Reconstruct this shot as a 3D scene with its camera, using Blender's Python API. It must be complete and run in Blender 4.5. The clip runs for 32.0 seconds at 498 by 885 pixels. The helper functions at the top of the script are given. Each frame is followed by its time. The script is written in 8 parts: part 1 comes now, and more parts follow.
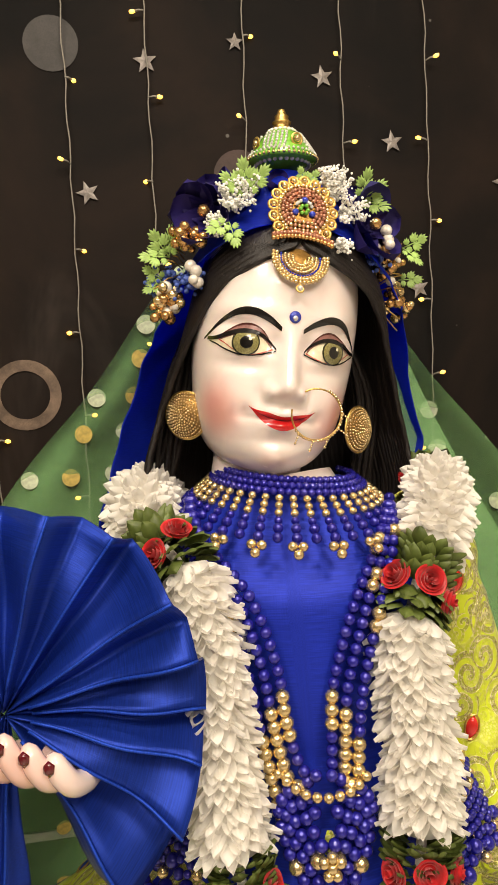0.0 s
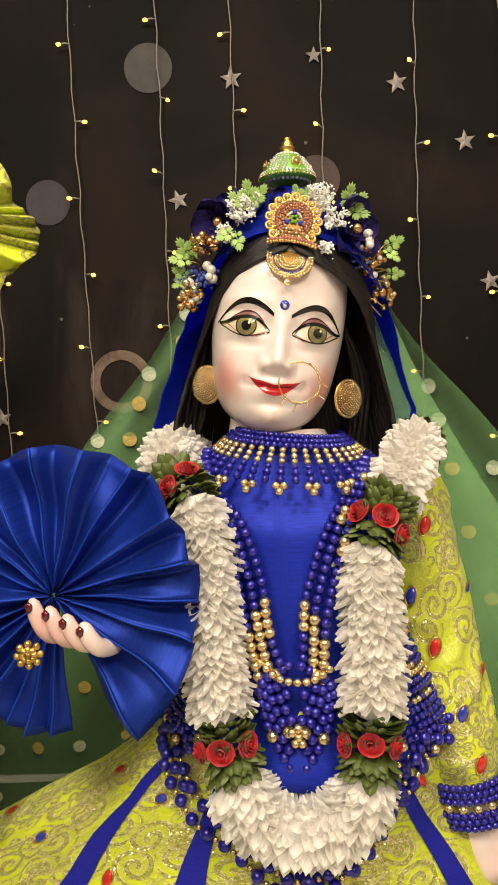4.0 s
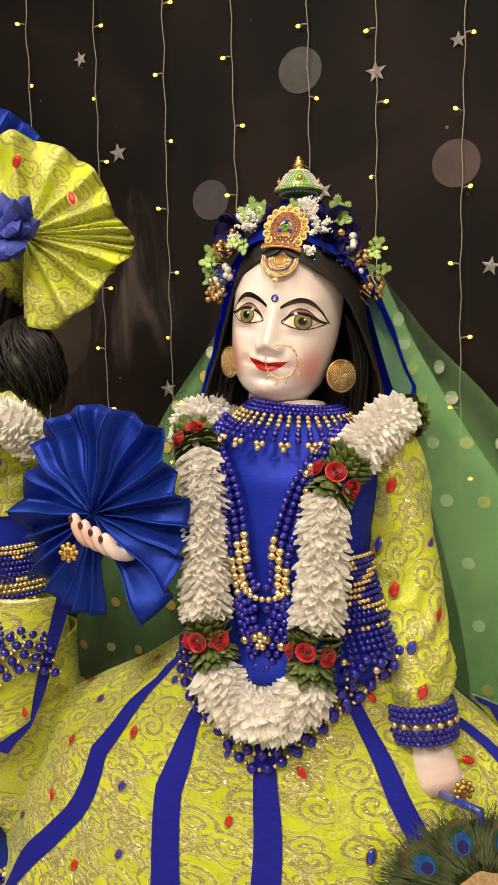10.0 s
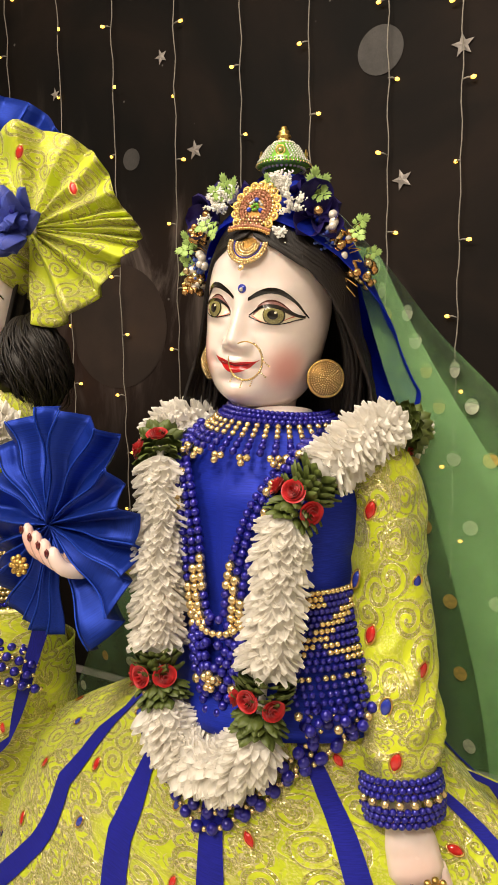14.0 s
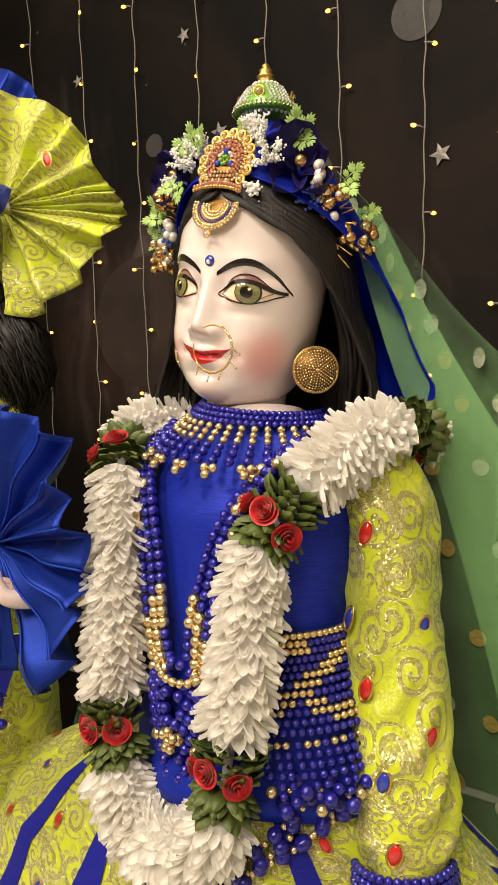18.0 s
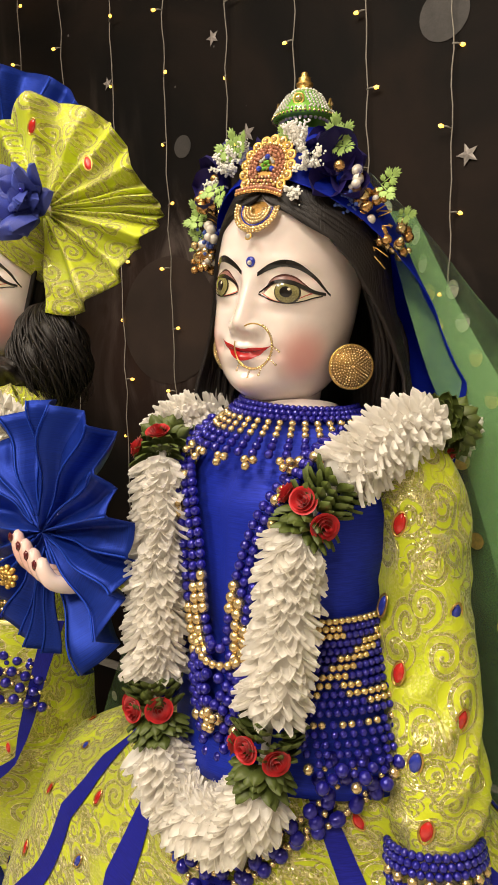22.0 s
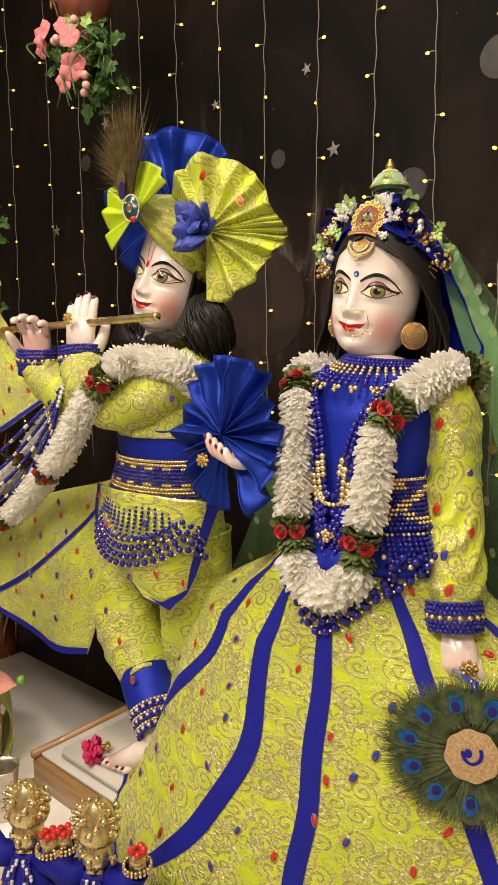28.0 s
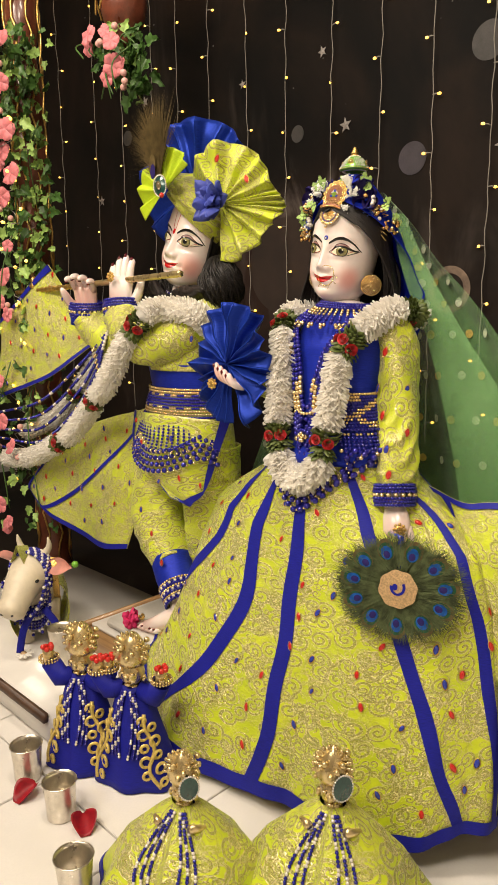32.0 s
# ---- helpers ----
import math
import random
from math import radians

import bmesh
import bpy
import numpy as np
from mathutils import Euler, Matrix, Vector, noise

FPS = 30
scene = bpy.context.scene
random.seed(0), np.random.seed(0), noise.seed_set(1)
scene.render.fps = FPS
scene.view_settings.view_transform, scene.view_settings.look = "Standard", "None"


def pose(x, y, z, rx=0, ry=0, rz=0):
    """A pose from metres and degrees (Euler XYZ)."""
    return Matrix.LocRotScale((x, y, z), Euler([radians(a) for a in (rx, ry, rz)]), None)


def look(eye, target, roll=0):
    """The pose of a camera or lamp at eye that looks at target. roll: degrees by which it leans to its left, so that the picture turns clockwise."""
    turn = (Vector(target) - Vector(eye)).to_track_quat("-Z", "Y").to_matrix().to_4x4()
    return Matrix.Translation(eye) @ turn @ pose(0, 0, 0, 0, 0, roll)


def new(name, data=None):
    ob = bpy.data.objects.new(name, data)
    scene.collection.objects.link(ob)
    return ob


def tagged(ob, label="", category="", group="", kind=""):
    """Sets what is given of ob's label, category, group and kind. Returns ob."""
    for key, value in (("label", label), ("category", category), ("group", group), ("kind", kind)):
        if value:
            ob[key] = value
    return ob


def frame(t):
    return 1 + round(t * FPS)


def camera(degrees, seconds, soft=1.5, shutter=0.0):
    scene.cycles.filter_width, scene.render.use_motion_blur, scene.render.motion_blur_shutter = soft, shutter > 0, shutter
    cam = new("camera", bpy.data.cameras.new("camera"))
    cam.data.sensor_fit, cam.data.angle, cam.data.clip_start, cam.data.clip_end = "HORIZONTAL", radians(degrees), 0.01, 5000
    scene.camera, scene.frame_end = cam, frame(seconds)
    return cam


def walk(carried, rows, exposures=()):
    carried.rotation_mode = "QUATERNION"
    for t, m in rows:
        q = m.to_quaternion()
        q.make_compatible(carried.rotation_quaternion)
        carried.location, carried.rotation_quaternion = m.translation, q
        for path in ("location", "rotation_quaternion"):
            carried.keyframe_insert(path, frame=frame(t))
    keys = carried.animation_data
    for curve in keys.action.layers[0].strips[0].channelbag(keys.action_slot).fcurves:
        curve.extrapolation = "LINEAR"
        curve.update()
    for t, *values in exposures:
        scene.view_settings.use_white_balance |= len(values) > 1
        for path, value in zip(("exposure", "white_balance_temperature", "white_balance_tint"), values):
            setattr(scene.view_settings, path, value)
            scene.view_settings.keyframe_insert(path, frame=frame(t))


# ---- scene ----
cam = camera(38.9, 32.0)
METRES, EYE, TILT, LEAN, TURN = 1.8, 1.1, 0.0, 0.0, 0.0
ROWS = [
    (0.0, 0.0, 0.0, 0.0, -0.26, -5.54, 2.64),
    (0.5, 0.0059, -0.0097, 0.0002, 0.6, -5.52, 2.64),
    (1.0, 0.0123, -0.0207, -0.0001, 1.65, -5.45, 2.63),
    (1.5, 0.0183, -0.0303, -0.0012, 2.7, -5.37, 2.65),
    (2.0, 0.0258, -0.0422, -0.0024, 3.99, -5.29, 2.66),
    (2.5, 0.0331, -0.0516, -0.0046, 5.16, -5.25, 2.62),
    (3.0, 0.0423, -0.061, -0.0085, 6.54, -5.24, 2.57),
    (3.5, 0.051, -0.0685, -0.0111, 7.79, -5.29, 2.48),
    (5.5, 0.0979, -0.104, -0.0191, 13.45, -5.88, 1.82),
    (6.0, 0.112, -0.1144, -0.0192, 15.02, -6.13, 1.69),
    (6.5, 0.1237, -0.1228, -0.0197, 16.34, -6.26, 1.55),
    (7.0, 0.1379, -0.1306, -0.0196, 17.9, -6.4, 1.46),
    (7.5, 0.1512, -0.1349, -0.0186, 19.23, -6.5, 1.43),
    (8.0, 0.1666, -0.1383, -0.0167, 20.87, -6.54, 1.43),
    (8.5, 0.1789, -0.1395, -0.016, 22.29, -6.54, 1.44),
    (9.0, 0.193, -0.1373, -0.0164, 24.03, -6.56, 1.47),
    (9.5, 0.2056, -0.1321, -0.0168, 25.63, -6.57, 1.46),
    (10.0, 0.2197, -0.1231, -0.0173, 27.44, -6.58, 1.41),
    (10.5, 0.2321, -0.1121, -0.018, 28.97, -6.59, 1.34),
    (11.0, 0.2449, -0.0973, -0.0182, 30.67, -6.58, 1.25),
    (11.5, 0.254, -0.0848, -0.0178, 32.07, -6.55, 1.16),
    (12.0, 0.2626, -0.0697, -0.0176, 33.58, -6.48, 1.08),
    (12.5, 0.2683, -0.0569, -0.0181, 34.8, -6.39, 1.01),
    (13.0, 0.2723, -0.0427, -0.0196, 36.11, -6.26, 0.94),
    (13.5, 0.2741, -0.0314, -0.0208, 37.15, -6.16, 0.9),
    (14.0, 0.2747, -0.0185, -0.0217, 38.29, -6.06, 0.9),
    (14.5, 0.2744, -0.0071, -0.0224, 39.19, -5.98, 0.92),
    (16.5, 0.2674, 0.038, -0.0255, 41.88, -6.03, 1.29),
    (17.0, 0.2646, 0.0485, -0.0262, 42.22, -6.07, 1.38),
    (17.5, 0.2621, 0.0562, -0.0263, 42.4, -6.1, 1.44),
    (18.0, 0.2589, 0.0632, -0.0266, 42.54, -6.11, 1.44),
    (18.5, 0.2558, 0.0676, -0.0271, 42.6, -6.1, 1.42),
    (19.0, 0.2529, 0.0708, -0.0277, 42.65, -6.07, 1.4),
    (19.5, 0.2518, 0.0715, -0.0274, 42.73, -6.04, 1.36),
    (20.0, 0.2524, 0.07, -0.0269, 42.89, -6.0, 1.31),
    (20.5, 0.2535, 0.0675, -0.027, 43.06, -6.01, 1.25),
    (21.0, 0.2559, 0.0623, -0.0268, 43.36, -6.05, 1.22),
    (21.5, 0.2586, 0.0557, -0.0267, 43.7, -6.11, 1.2),
    (22.0, 0.2622, 0.0464, -0.0274, 44.16, -6.17, 1.2),
    (22.5, 0.2664, 0.0365, -0.0286, 44.57, -6.19, 1.2),
    (23.0, 0.2731, 0.0228, -0.0298, 45.11, -6.16, 1.16),
    (23.5, 0.2794, 0.0082, -0.0295, 45.59, -6.06, 1.16),
    (24.0, 0.2869, -0.0107, -0.0287, 46.07, -5.94, 1.11),
    (24.5, 0.2957, -0.029, -0.0279, 46.47, -5.81, 1.05),
    (25.0, 0.3079, -0.0504, -0.027, 46.87, -5.73, 0.98),
    (25.5, 0.3214, -0.0682, -0.028, 47.23, -5.75, 0.89),
    (27.5, 0.3954, -0.145, -0.0374, 48.78, -7.11, 0.51),
    (28.0, 0.4171, -0.1625, -0.0384, 49.26, -7.55, 0.53),
    (28.5, 0.4366, -0.1758, -0.0388, 49.68, -7.93, 0.58),
    (29.0, 0.4594, -0.1881, -0.0406, 50.18, -8.38, 0.67),
    (29.5, 0.4796, -0.1971, -0.0438, 50.63, -8.74, 0.75),
    (30.0, 0.5054, -0.2062, -0.0483, 51.16, -9.11, 0.82),
    (30.5, 0.5293, -0.214, -0.0526, 51.6, -9.42, 0.81),
    (31.0, 0.5567, -0.2252, -0.0557, 52.1, -9.74, 0.77),
    (31.5, 0.5801, -0.2369, -0.0579, 52.51, -9.94, 0.72),
    (32.0, 0.6042, -0.2509, -0.0607, 52.88, -10.14, 0.73),
]
walk(cam, [(t, pose(0, 0, EYE, TILT, LEAN, TURN) @ pose(METRES * x, METRES * y, METRES * z, 90 + pitch, roll, yaw)) for t, x, y, z, yaw, pitch, roll in ROWS],
     exposures=((0.0, 0.10), (3.0, 0.06), (7.0, 0.0), (10.0, 0.0), (13.0, 0.12), (19.0, 0.08), (25.0, 0.0), (30.0, 0.05), (32.0, 0.10)))


# ---- light ----
world = bpy.data.worlds.new("world")
scene.world = world
world.use_nodes = True
world.node_tree.nodes["Background"].inputs[0].default_value = (1.0, 0.93, 0.82, 1)
world.node_tree.nodes["Background"].inputs[1].default_value = 0.05


def area_lamp(eye, target, sx, sy, watts, colour=(1.0, 0.87, 0.71)):
    data = bpy.data.lights.new("unseen_overhead_lamp", "AREA")
    data.shape, data.size, data.size_y, data.energy, data.color = "RECTANGLE", sx, sy, watts, colour
    ob = new("unseen_overhead_lamp", data)
    ob.matrix_world = look(eye, target)
    return ob


# unseen lamps: first two placed from the face highlights, last added to brighten the floor
area_lamp((0.95, -1.15, 2.78), (0.0, 0.6, 0.9), 0.5, 0.5, 32)
area_lamp((-0.75, -1.2, 2.78), (-0.2, 0.6, 0.9), 0.5, 0.5, 31)
area_lamp((0.1, -2.2, 2.6), (0.0, 0.5, 0.9), 1.2, 0.5, 24)
area_lamp((0.1, 0.05, 2.80), (0.0, 0.5, 0.5), 0.6, 0.2, 17)

# ---- materials ----


class NT:
    """Small helper for node trees."""

    def __init__(self, m):
        self.nt = m.node_tree
        self.bsdf = next(n for n in self.nt.nodes if n.type == "BSDF_PRINCIPLED")

    def node(self, kind, **kw):
        n = self.nt.nodes.new(kind)
        for k, v in kw.items():
            setattr_safe(n, k, v)
        return n

    def plug(self, sock, v):
        if isinstance(v, bpy.types.NodeSocket):
            self.nt.links.new(v, sock)
        else:
            sock.default_value = v

    def math(self, op, a, b=0.0, c=None):
        n = self.nt.nodes.new("ShaderNodeMath")
        n.operation = op
        self.plug(n.inputs[0], a)
        self.plug(n.inputs[1], b)
        if c is not None:
            self.plug(n.inputs[2], c)
        return n.outputs[0]

    def mix(self, f, a, b):
        n = self.nt.nodes.new("ShaderNodeMix")
        n.data_type = "RGBA"
        self.plug(n.inputs[0], f)
        self.plug(n.inputs[6], a)
        self.plug(n.inputs[7], b)
        return n.outputs[2]

    def ramp(self, f, lo, hi):
        n = self.nt.nodes.new("ShaderNodeMapRange")
        n.interpolation_type = "SMOOTHSTEP"
        self.plug(n.inputs[0], f)
        n.inputs[1].default_value, n.inputs[2].default_value = lo, hi
        return n.outputs[0]

    def noise(self, scale, detail=3.0, vec=None, rough=0.55, distort=0.0):
        n = self.nt.nodes.new("ShaderNodeTexNoise")
        n.inputs["Scale"].default_value = scale
        n.inputs["Detail"].default_value = detail
        n.inputs["Roughness"].default_value = rough
        n.inputs["Distortion"].default_value = distort
        if vec is not None:
            self.nt.links.new(vec, n.inputs["Vector"])
        return n.outputs[0]

    def coord(self, which="Object"):
        return self.nt.nodes.new("ShaderNodeTexCoord").outputs[which]

    def scaled(self, vec, s):
        n = self.nt.nodes.new("ShaderNodeMapping")
        self.nt.links.new(vec, n.inputs[0])
        n.inputs[3].default_value = s if isinstance(s, tuple) else (s, s, s)
        return n.outputs[0]

    def bump(self, h, strength=0.3, dist=0.001):
        n = self.nt.nodes.new("ShaderNodeBump")
        n.inputs["Strength"].default_value = strength
        n.inputs["Distance"].default_value = dist
        self.nt.links.new(h, n.inputs["Height"])
        self.nt.links.new(n.outputs[0], self.bsdf.inputs["Normal"])

    def set(self, **kw):
        names = dict(base="Base Color", rough="Roughness", metal="Metallic", sss="Subsurface Weight", coat="Coat Weight",
                     sheen="Sheen Weight", alpha="Alpha", emit="Emission Color", power="Emission Strength", trans="Transmission Weight", spec="Specular IOR Level")
        for k, v in kw.items():
            s = self.bsdf.inputs[names[k]]
            if isinstance(v, tuple) and len(v) == 3:
                v = (*v, 1)
            self.plug(s, v)


def setattr_safe(n, k, v):
    if k == "operation":
        n.operation = v
    elif k == "data_type":
        n.data_type = v
    elif k == "voronoi_dimensions":
        n.voronoi_dimensions = v
    elif k == "feature":
        n.feature = v


def material(name):
    m = bpy.data.materials.new(name)
    m.use_nodes = True
    return m, NT(m)


def shade(c, f):
    return (c[0] * f, c[1] * f, c[2] * f, 1)


def plain(name, base, rough=0.5, metal=0.0, vary=0.15, scale=60.0, grain=600.0, bumpy=0.15, dist=0.0006, sss=0.0, coat=0.0, sheen=0.0, random_tint=0.0):
    """A surface with variation at two scales and a fine relief."""
    m, t = material(name)
    co = t.coord("Object")
    a = t.noise(scale, 4.0, co)
    b = t.noise(grain, 2.0, co)
    col = t.mix(t.ramp(a, 0.3, 0.7), shade(base, 1 - vary), shade(base, 1 + vary))
    col = t.mix(t.math("MULTIPLY", t.ramp(b, 0.35, 0.75), 0.35), col, shade(base, 1 - vary * 1.4))
    if random_tint:
        info = t.nt.nodes.new("ShaderNodeObjectInfo").outputs["Random"]
        col = t.mix(t.math("MULTIPLY", info, random_tint), col, shade(base, 0.55))
    t.set(base=col, metal=metal, rough=t.math("MULTIPLY_ADD", a, 0.16, max(rough - 0.08, 0.02)))
    if sss:
        t.set(sss=sss)
        t.bsdf.inputs["Subsurface Radius"].default_value = (0.012, 0.007, 0.004)
    if coat:
        t.set(coat=coat)
    if sheen:
        t.set(sheen=sheen)
    t.bump(b, bumpy, dist)
    return m


def embroidered(name="lime_embroidered_silk", least=0.25, most=1.0):
    """Lime silk with scrolls of gold sequins and thread, laid out in metres over the surface; least and most: how full the ground is."""
    m, t = material(name)
    uv = t.coord("UV")
    warp = t.nt.nodes.new("ShaderNodeVectorMath")
    warp.operation = "ADD"
    nz = t.nt.nodes.new("ShaderNodeTexNoise")
    nz.inputs["Scale"].default_value = 16.0
    t.nt.links.new(uv, nz.inputs["Vector"])
    sc = t.nt.nodes.new("ShaderNodeVectorMath")
    sc.operation = "SCALE"
    t.nt.links.new(nz.outputs[1], sc.inputs[0])
    sc.inputs["Scale"].default_value = 0.012
    t.nt.links.new(uv, warp.inputs[0])
    t.nt.links.new(sc.outputs[0], warp.inputs[1])
    wv = warp.outputs[0]

    def spirals(scale, turns, thin, size):
        v = t.nt.nodes.new("ShaderNodeTexVoronoi")
        v.voronoi_dimensions = "2D"
        v.inputs["Scale"].default_value = scale
        v.inputs["Randomness"].default_value = 0.75
        t.nt.links.new(wv, v.inputs["Vector"])
        # cell centre comes back in the units of the vector
        d = t.nt.nodes.new("ShaderNodeVectorMath")
        d.operation = "SUBTRACT"
        t.nt.links.new(wv, d.inputs[0])
        t.nt.links.new(v.outputs["Position"], d.inputs[1])
        sx = t.nt.nodes.new("ShaderNodeSeparateXYZ")
        t.nt.links.new(d.outputs[0], sx.inputs[0])
        r = t.math("MULTIPLY", v.outputs["Distance"], 1.0)
        col = t.nt.nodes.new("ShaderNodeSeparateColor")
        t.nt.links.new(v.outputs["Color"], col.inputs[0])
        side = t.math("SUBTRACT", t.math("MULTIPLY", t.math("GREATER_THAN", col.outputs[0], 0.5), 2.0), 1.0)
        ang = t.math("MULTIPLY", t.math("ARCTAN2", sx.outputs[1], sx.outputs[0]), side)
        ang = t.math("MULTIPLY_ADD", ang, 1 / (2 * math.pi), col.outputs[1])
        f = t.math("FRACT", t.math("MULTIPLY_ADD", r, turns, ang))
        off = t.math("ABSOLUTE", t.math("SUBTRACT", f, 0.5))
        band = t.math("SUBTRACT", 1.0, t.ramp(off, thin, thin + 0.05))
        thread = t.math("SUBTRACT", 1.0, t.ramp(t.math("ABSOLUTE", t.math("SUBTRACT", off, thin + 0.03)), 0.02, 0.055))
        inside = t.math("SUBTRACT", 1.0, t.ramp(r, size, size + 0.05))
        return t.math("MULTIPLY", band, inside), t.math("MULTIPLY", thread, inside)

    big, big_line = spirals(29.0, 3.7, 0.20, 0.50)
    small, small_line = spirals(62.0, 2.6, 0.21, 0.45)
    vine = t.math("ABSOLUTE", t.math("SUBTRACT", t.noise(30.0, 1.5, wv, 0.4), 0.5))
    vine_line = t.math("SUBTRACT", 1.0, t.ramp(t.math("ABSOLUTE", t.math("SUBTRACT", vine, 0.040)), 0.006, 0.016))
    vine = t.math("SUBTRACT", 1.0, t.ramp(vine, 0.030, 0.040))
    gate = t.math("MULTIPLY_ADD", t.ramp(t.noise(9.0, 1.0, uv), 0.42, 0.52), most - least, least)
    band = t.math("MAXIMUM", big, t.math("MULTIPLY", t.math("MAXIMUM", small, vine), gate))
    thread = t.math("MAXIMUM", big_line, t.math("MULTIPLY", t.math("MAXIMUM", small_line, vine_line), gate))
    grit = t.nt.nodes.new("ShaderNodeTexVoronoi")
    grit.voronoi_dimensions = "2D"
    grit.inputs["Scale"].default_value = 460.0
    grit.inputs["Randomness"].default_value = 0.7
    t.nt.links.new(uv, grit.inputs["Vector"])
    gs = t.nt.nodes.new("ShaderNodeSeparateColor")
    t.nt.links.new(grit.outputs["Color"], gs.inputs[0])
    sequin = t.math("SUBTRACT", 1.0, t.ramp(grit.outputs["Distance"], 0.34, 0.46))
    mask = t.math("MAXIMUM", t.math("MULTIPLY", band, t.math("MULTIPLY", sequin, t.ramp(gs.outputs[0], 0.05, 0.15))), t.math("MULTIPLY", thread, 0.85))
    cloth = t.mix(t.ramp(t.noise(14.0, 4.0, uv), 0.3, 0.7), (0.52, 0.62, 0.010, 1), (0.66, 0.74, 0.018, 1))
    cloth = t.mix(t.math("MULTIPLY", band, 0.76), cloth, (0.22, 0.235, 0.02, 1))
    gold = t.mix(gs.outputs[1], (0.48, 0.42, 0.10, 1), (0.98, 0.90, 0.52, 1))
    t.set(base=t.mix(mask, cloth, gold), metal=t.math("MULTIPLY", mask, 0.55),
          rough=t.math("MULTIPLY_ADD", mask, -0.28, 0.55), sheen=0.15)
    h = t.math("ADD", t.math("MULTIPLY", mask, t.math("MULTIPLY_ADD", gs.outputs[2], 1.2, 0.6)), t.math("MULTIPLY", t.noise(1100.0, 2.0, uv), 0.12))
    # each sequin tilts its own way
    tilt = t.nt.nodes.new("ShaderNodeVectorMath")
    tilt.operation = "SUBTRACT"
    t.nt.links.new(grit.outputs["Color"], tilt.inputs[0])
    tilt.inputs[1].default_value = (0.5, 0.5, 0.5)
    amount = t.nt.nodes.new("ShaderNodeVectorMath")
    amount.operation = "SCALE"
    t.nt.links.new(tilt.outputs[0], amount.inputs[0])
    t.nt.links.new(t.math("MULTIPLY", mask, 0.7), amount.inputs["Scale"])
    leaning = t.nt.nodes.new("ShaderNodeVectorMath")
    leaning.operation = "ADD"
    t.nt.links.new(t.nt.nodes.new("ShaderNodeNewGeometry").outputs["Normal"], leaning.inputs[0])
    t.nt.links.new(amount.outputs[0], leaning.inputs[1])
    unit = t.nt.nodes.new("ShaderNodeVectorMath")
    unit.operation = "NORMALIZE"
    t.nt.links.new(leaning.outputs[0], unit.inputs[0])
    t.bump(h, 0.5, 0.0012)
    # quilted puckers between the rows of stitching
    pucker = t.nt.nodes.new("ShaderNodeBump")
    pucker.inputs["Strength"].default_value = 0.55
    pucker.inputs["Distance"].default_value = 0.006
    t.nt.links.new(t.math("ADD", t.noise(34.0, 3.0, uv, 0.5, 0.8), t.math("MULTIPLY", band, -0.10)), pucker.inputs["Height"])
    t.nt.links.new(unit.outputs[0], pucker.inputs["Normal"])
    t.nt.links.new(pucker.outputs[0], t.bsdf.inputs["Normal"].links[0].from_node.inputs["Normal"])
    return m


def silk(name, base, sheen=0.35, rough=0.36, weave=900.0, spec=0.5, metal=0.0):
    """Woven silk with a slub along one way and a soft shine."""
    m, t = material(name)
    uv = t.coord("UV")
    slub = t.noise(1.0, 3.0, t.scaled(uv, (60.0, 900.0, 1.0)))
    slub2 = t.noise(1.0, 3.0, t.scaled(uv, (weave, 40.0, 1.0)))
    big = t.noise(9.0, 3.0, uv)
    col = t.mix(t.ramp(slub, 0.3, 0.72), shade(base, 0.72), shade(base, 1.22))
    col = t.mix(t.math("MULTIPLY", t.ramp(big, 0.3, 0.75), 0.4), col, shade(base, 1.3))
    t.set(base=col, rough=t.math("MULTIPLY_ADD", slub2, 0.2, rough - 0.1), sheen=sheen, spec=spec, metal=metal)
    t.bsdf.inputs["Sheen Tint"].default_value = (base[0] * 1.2 + 0.05, base[1] * 1.2 + 0.1, min(base[2] * 1.6, 1), 1)
    t.bump(t.math("ADD", slub, slub2), 0.18, 0.0006)
    return m


def marble_face(name, blush, tint=(0.86, 0.745, 0.70)):
    """Polished white marble with rouge painted on the cheeks; the points are in the head's own metres."""
    m, t = material(name)
    co = t.coord("Object")
    vein = t.noise(22.0, 5.0, co, 0.6, 0.6)
    col = t.mix(t.ramp(vein, 0.35, 0.75), shade(tint, 1.03), shade(tint, 0.93))
    for p, r, c in blush:
        d = t.nt.nodes.new("ShaderNodeVectorMath")
        d.operation = "DISTANCE"
        t.nt.links.new(co, d.inputs[0])
        d.inputs[1].default_value = p
        f = t.math("SUBTRACT", 1.0, t.ramp(d.outputs["Value"], r * 0.15, r))
        col = t.mix(t.math("MULTIPLY", f, c[3]), col, (*c[:3], 1))
    t.set(base=col, rough=t.math("MULTIPLY_ADD", t.noise(90.0, 3.0, co), 0.10, 0.20), sss=0.12, coat=0.75)
    t.bsdf.inputs["Subsurface Radius"].default_value = (0.010, 0.006, 0.004)
    t.bsdf.inputs["Coat Roughness"].default_value = 0.08
    t.bump(t.noise(320.0, 3.0, co), 0.03, 0.0005)
    return m


def glow(name, colour, power):
    m, t = material(name)
    t.set(base=(0.8, 0.7, 0.4), emit=colour, power=power, rough=0.4)
    return m


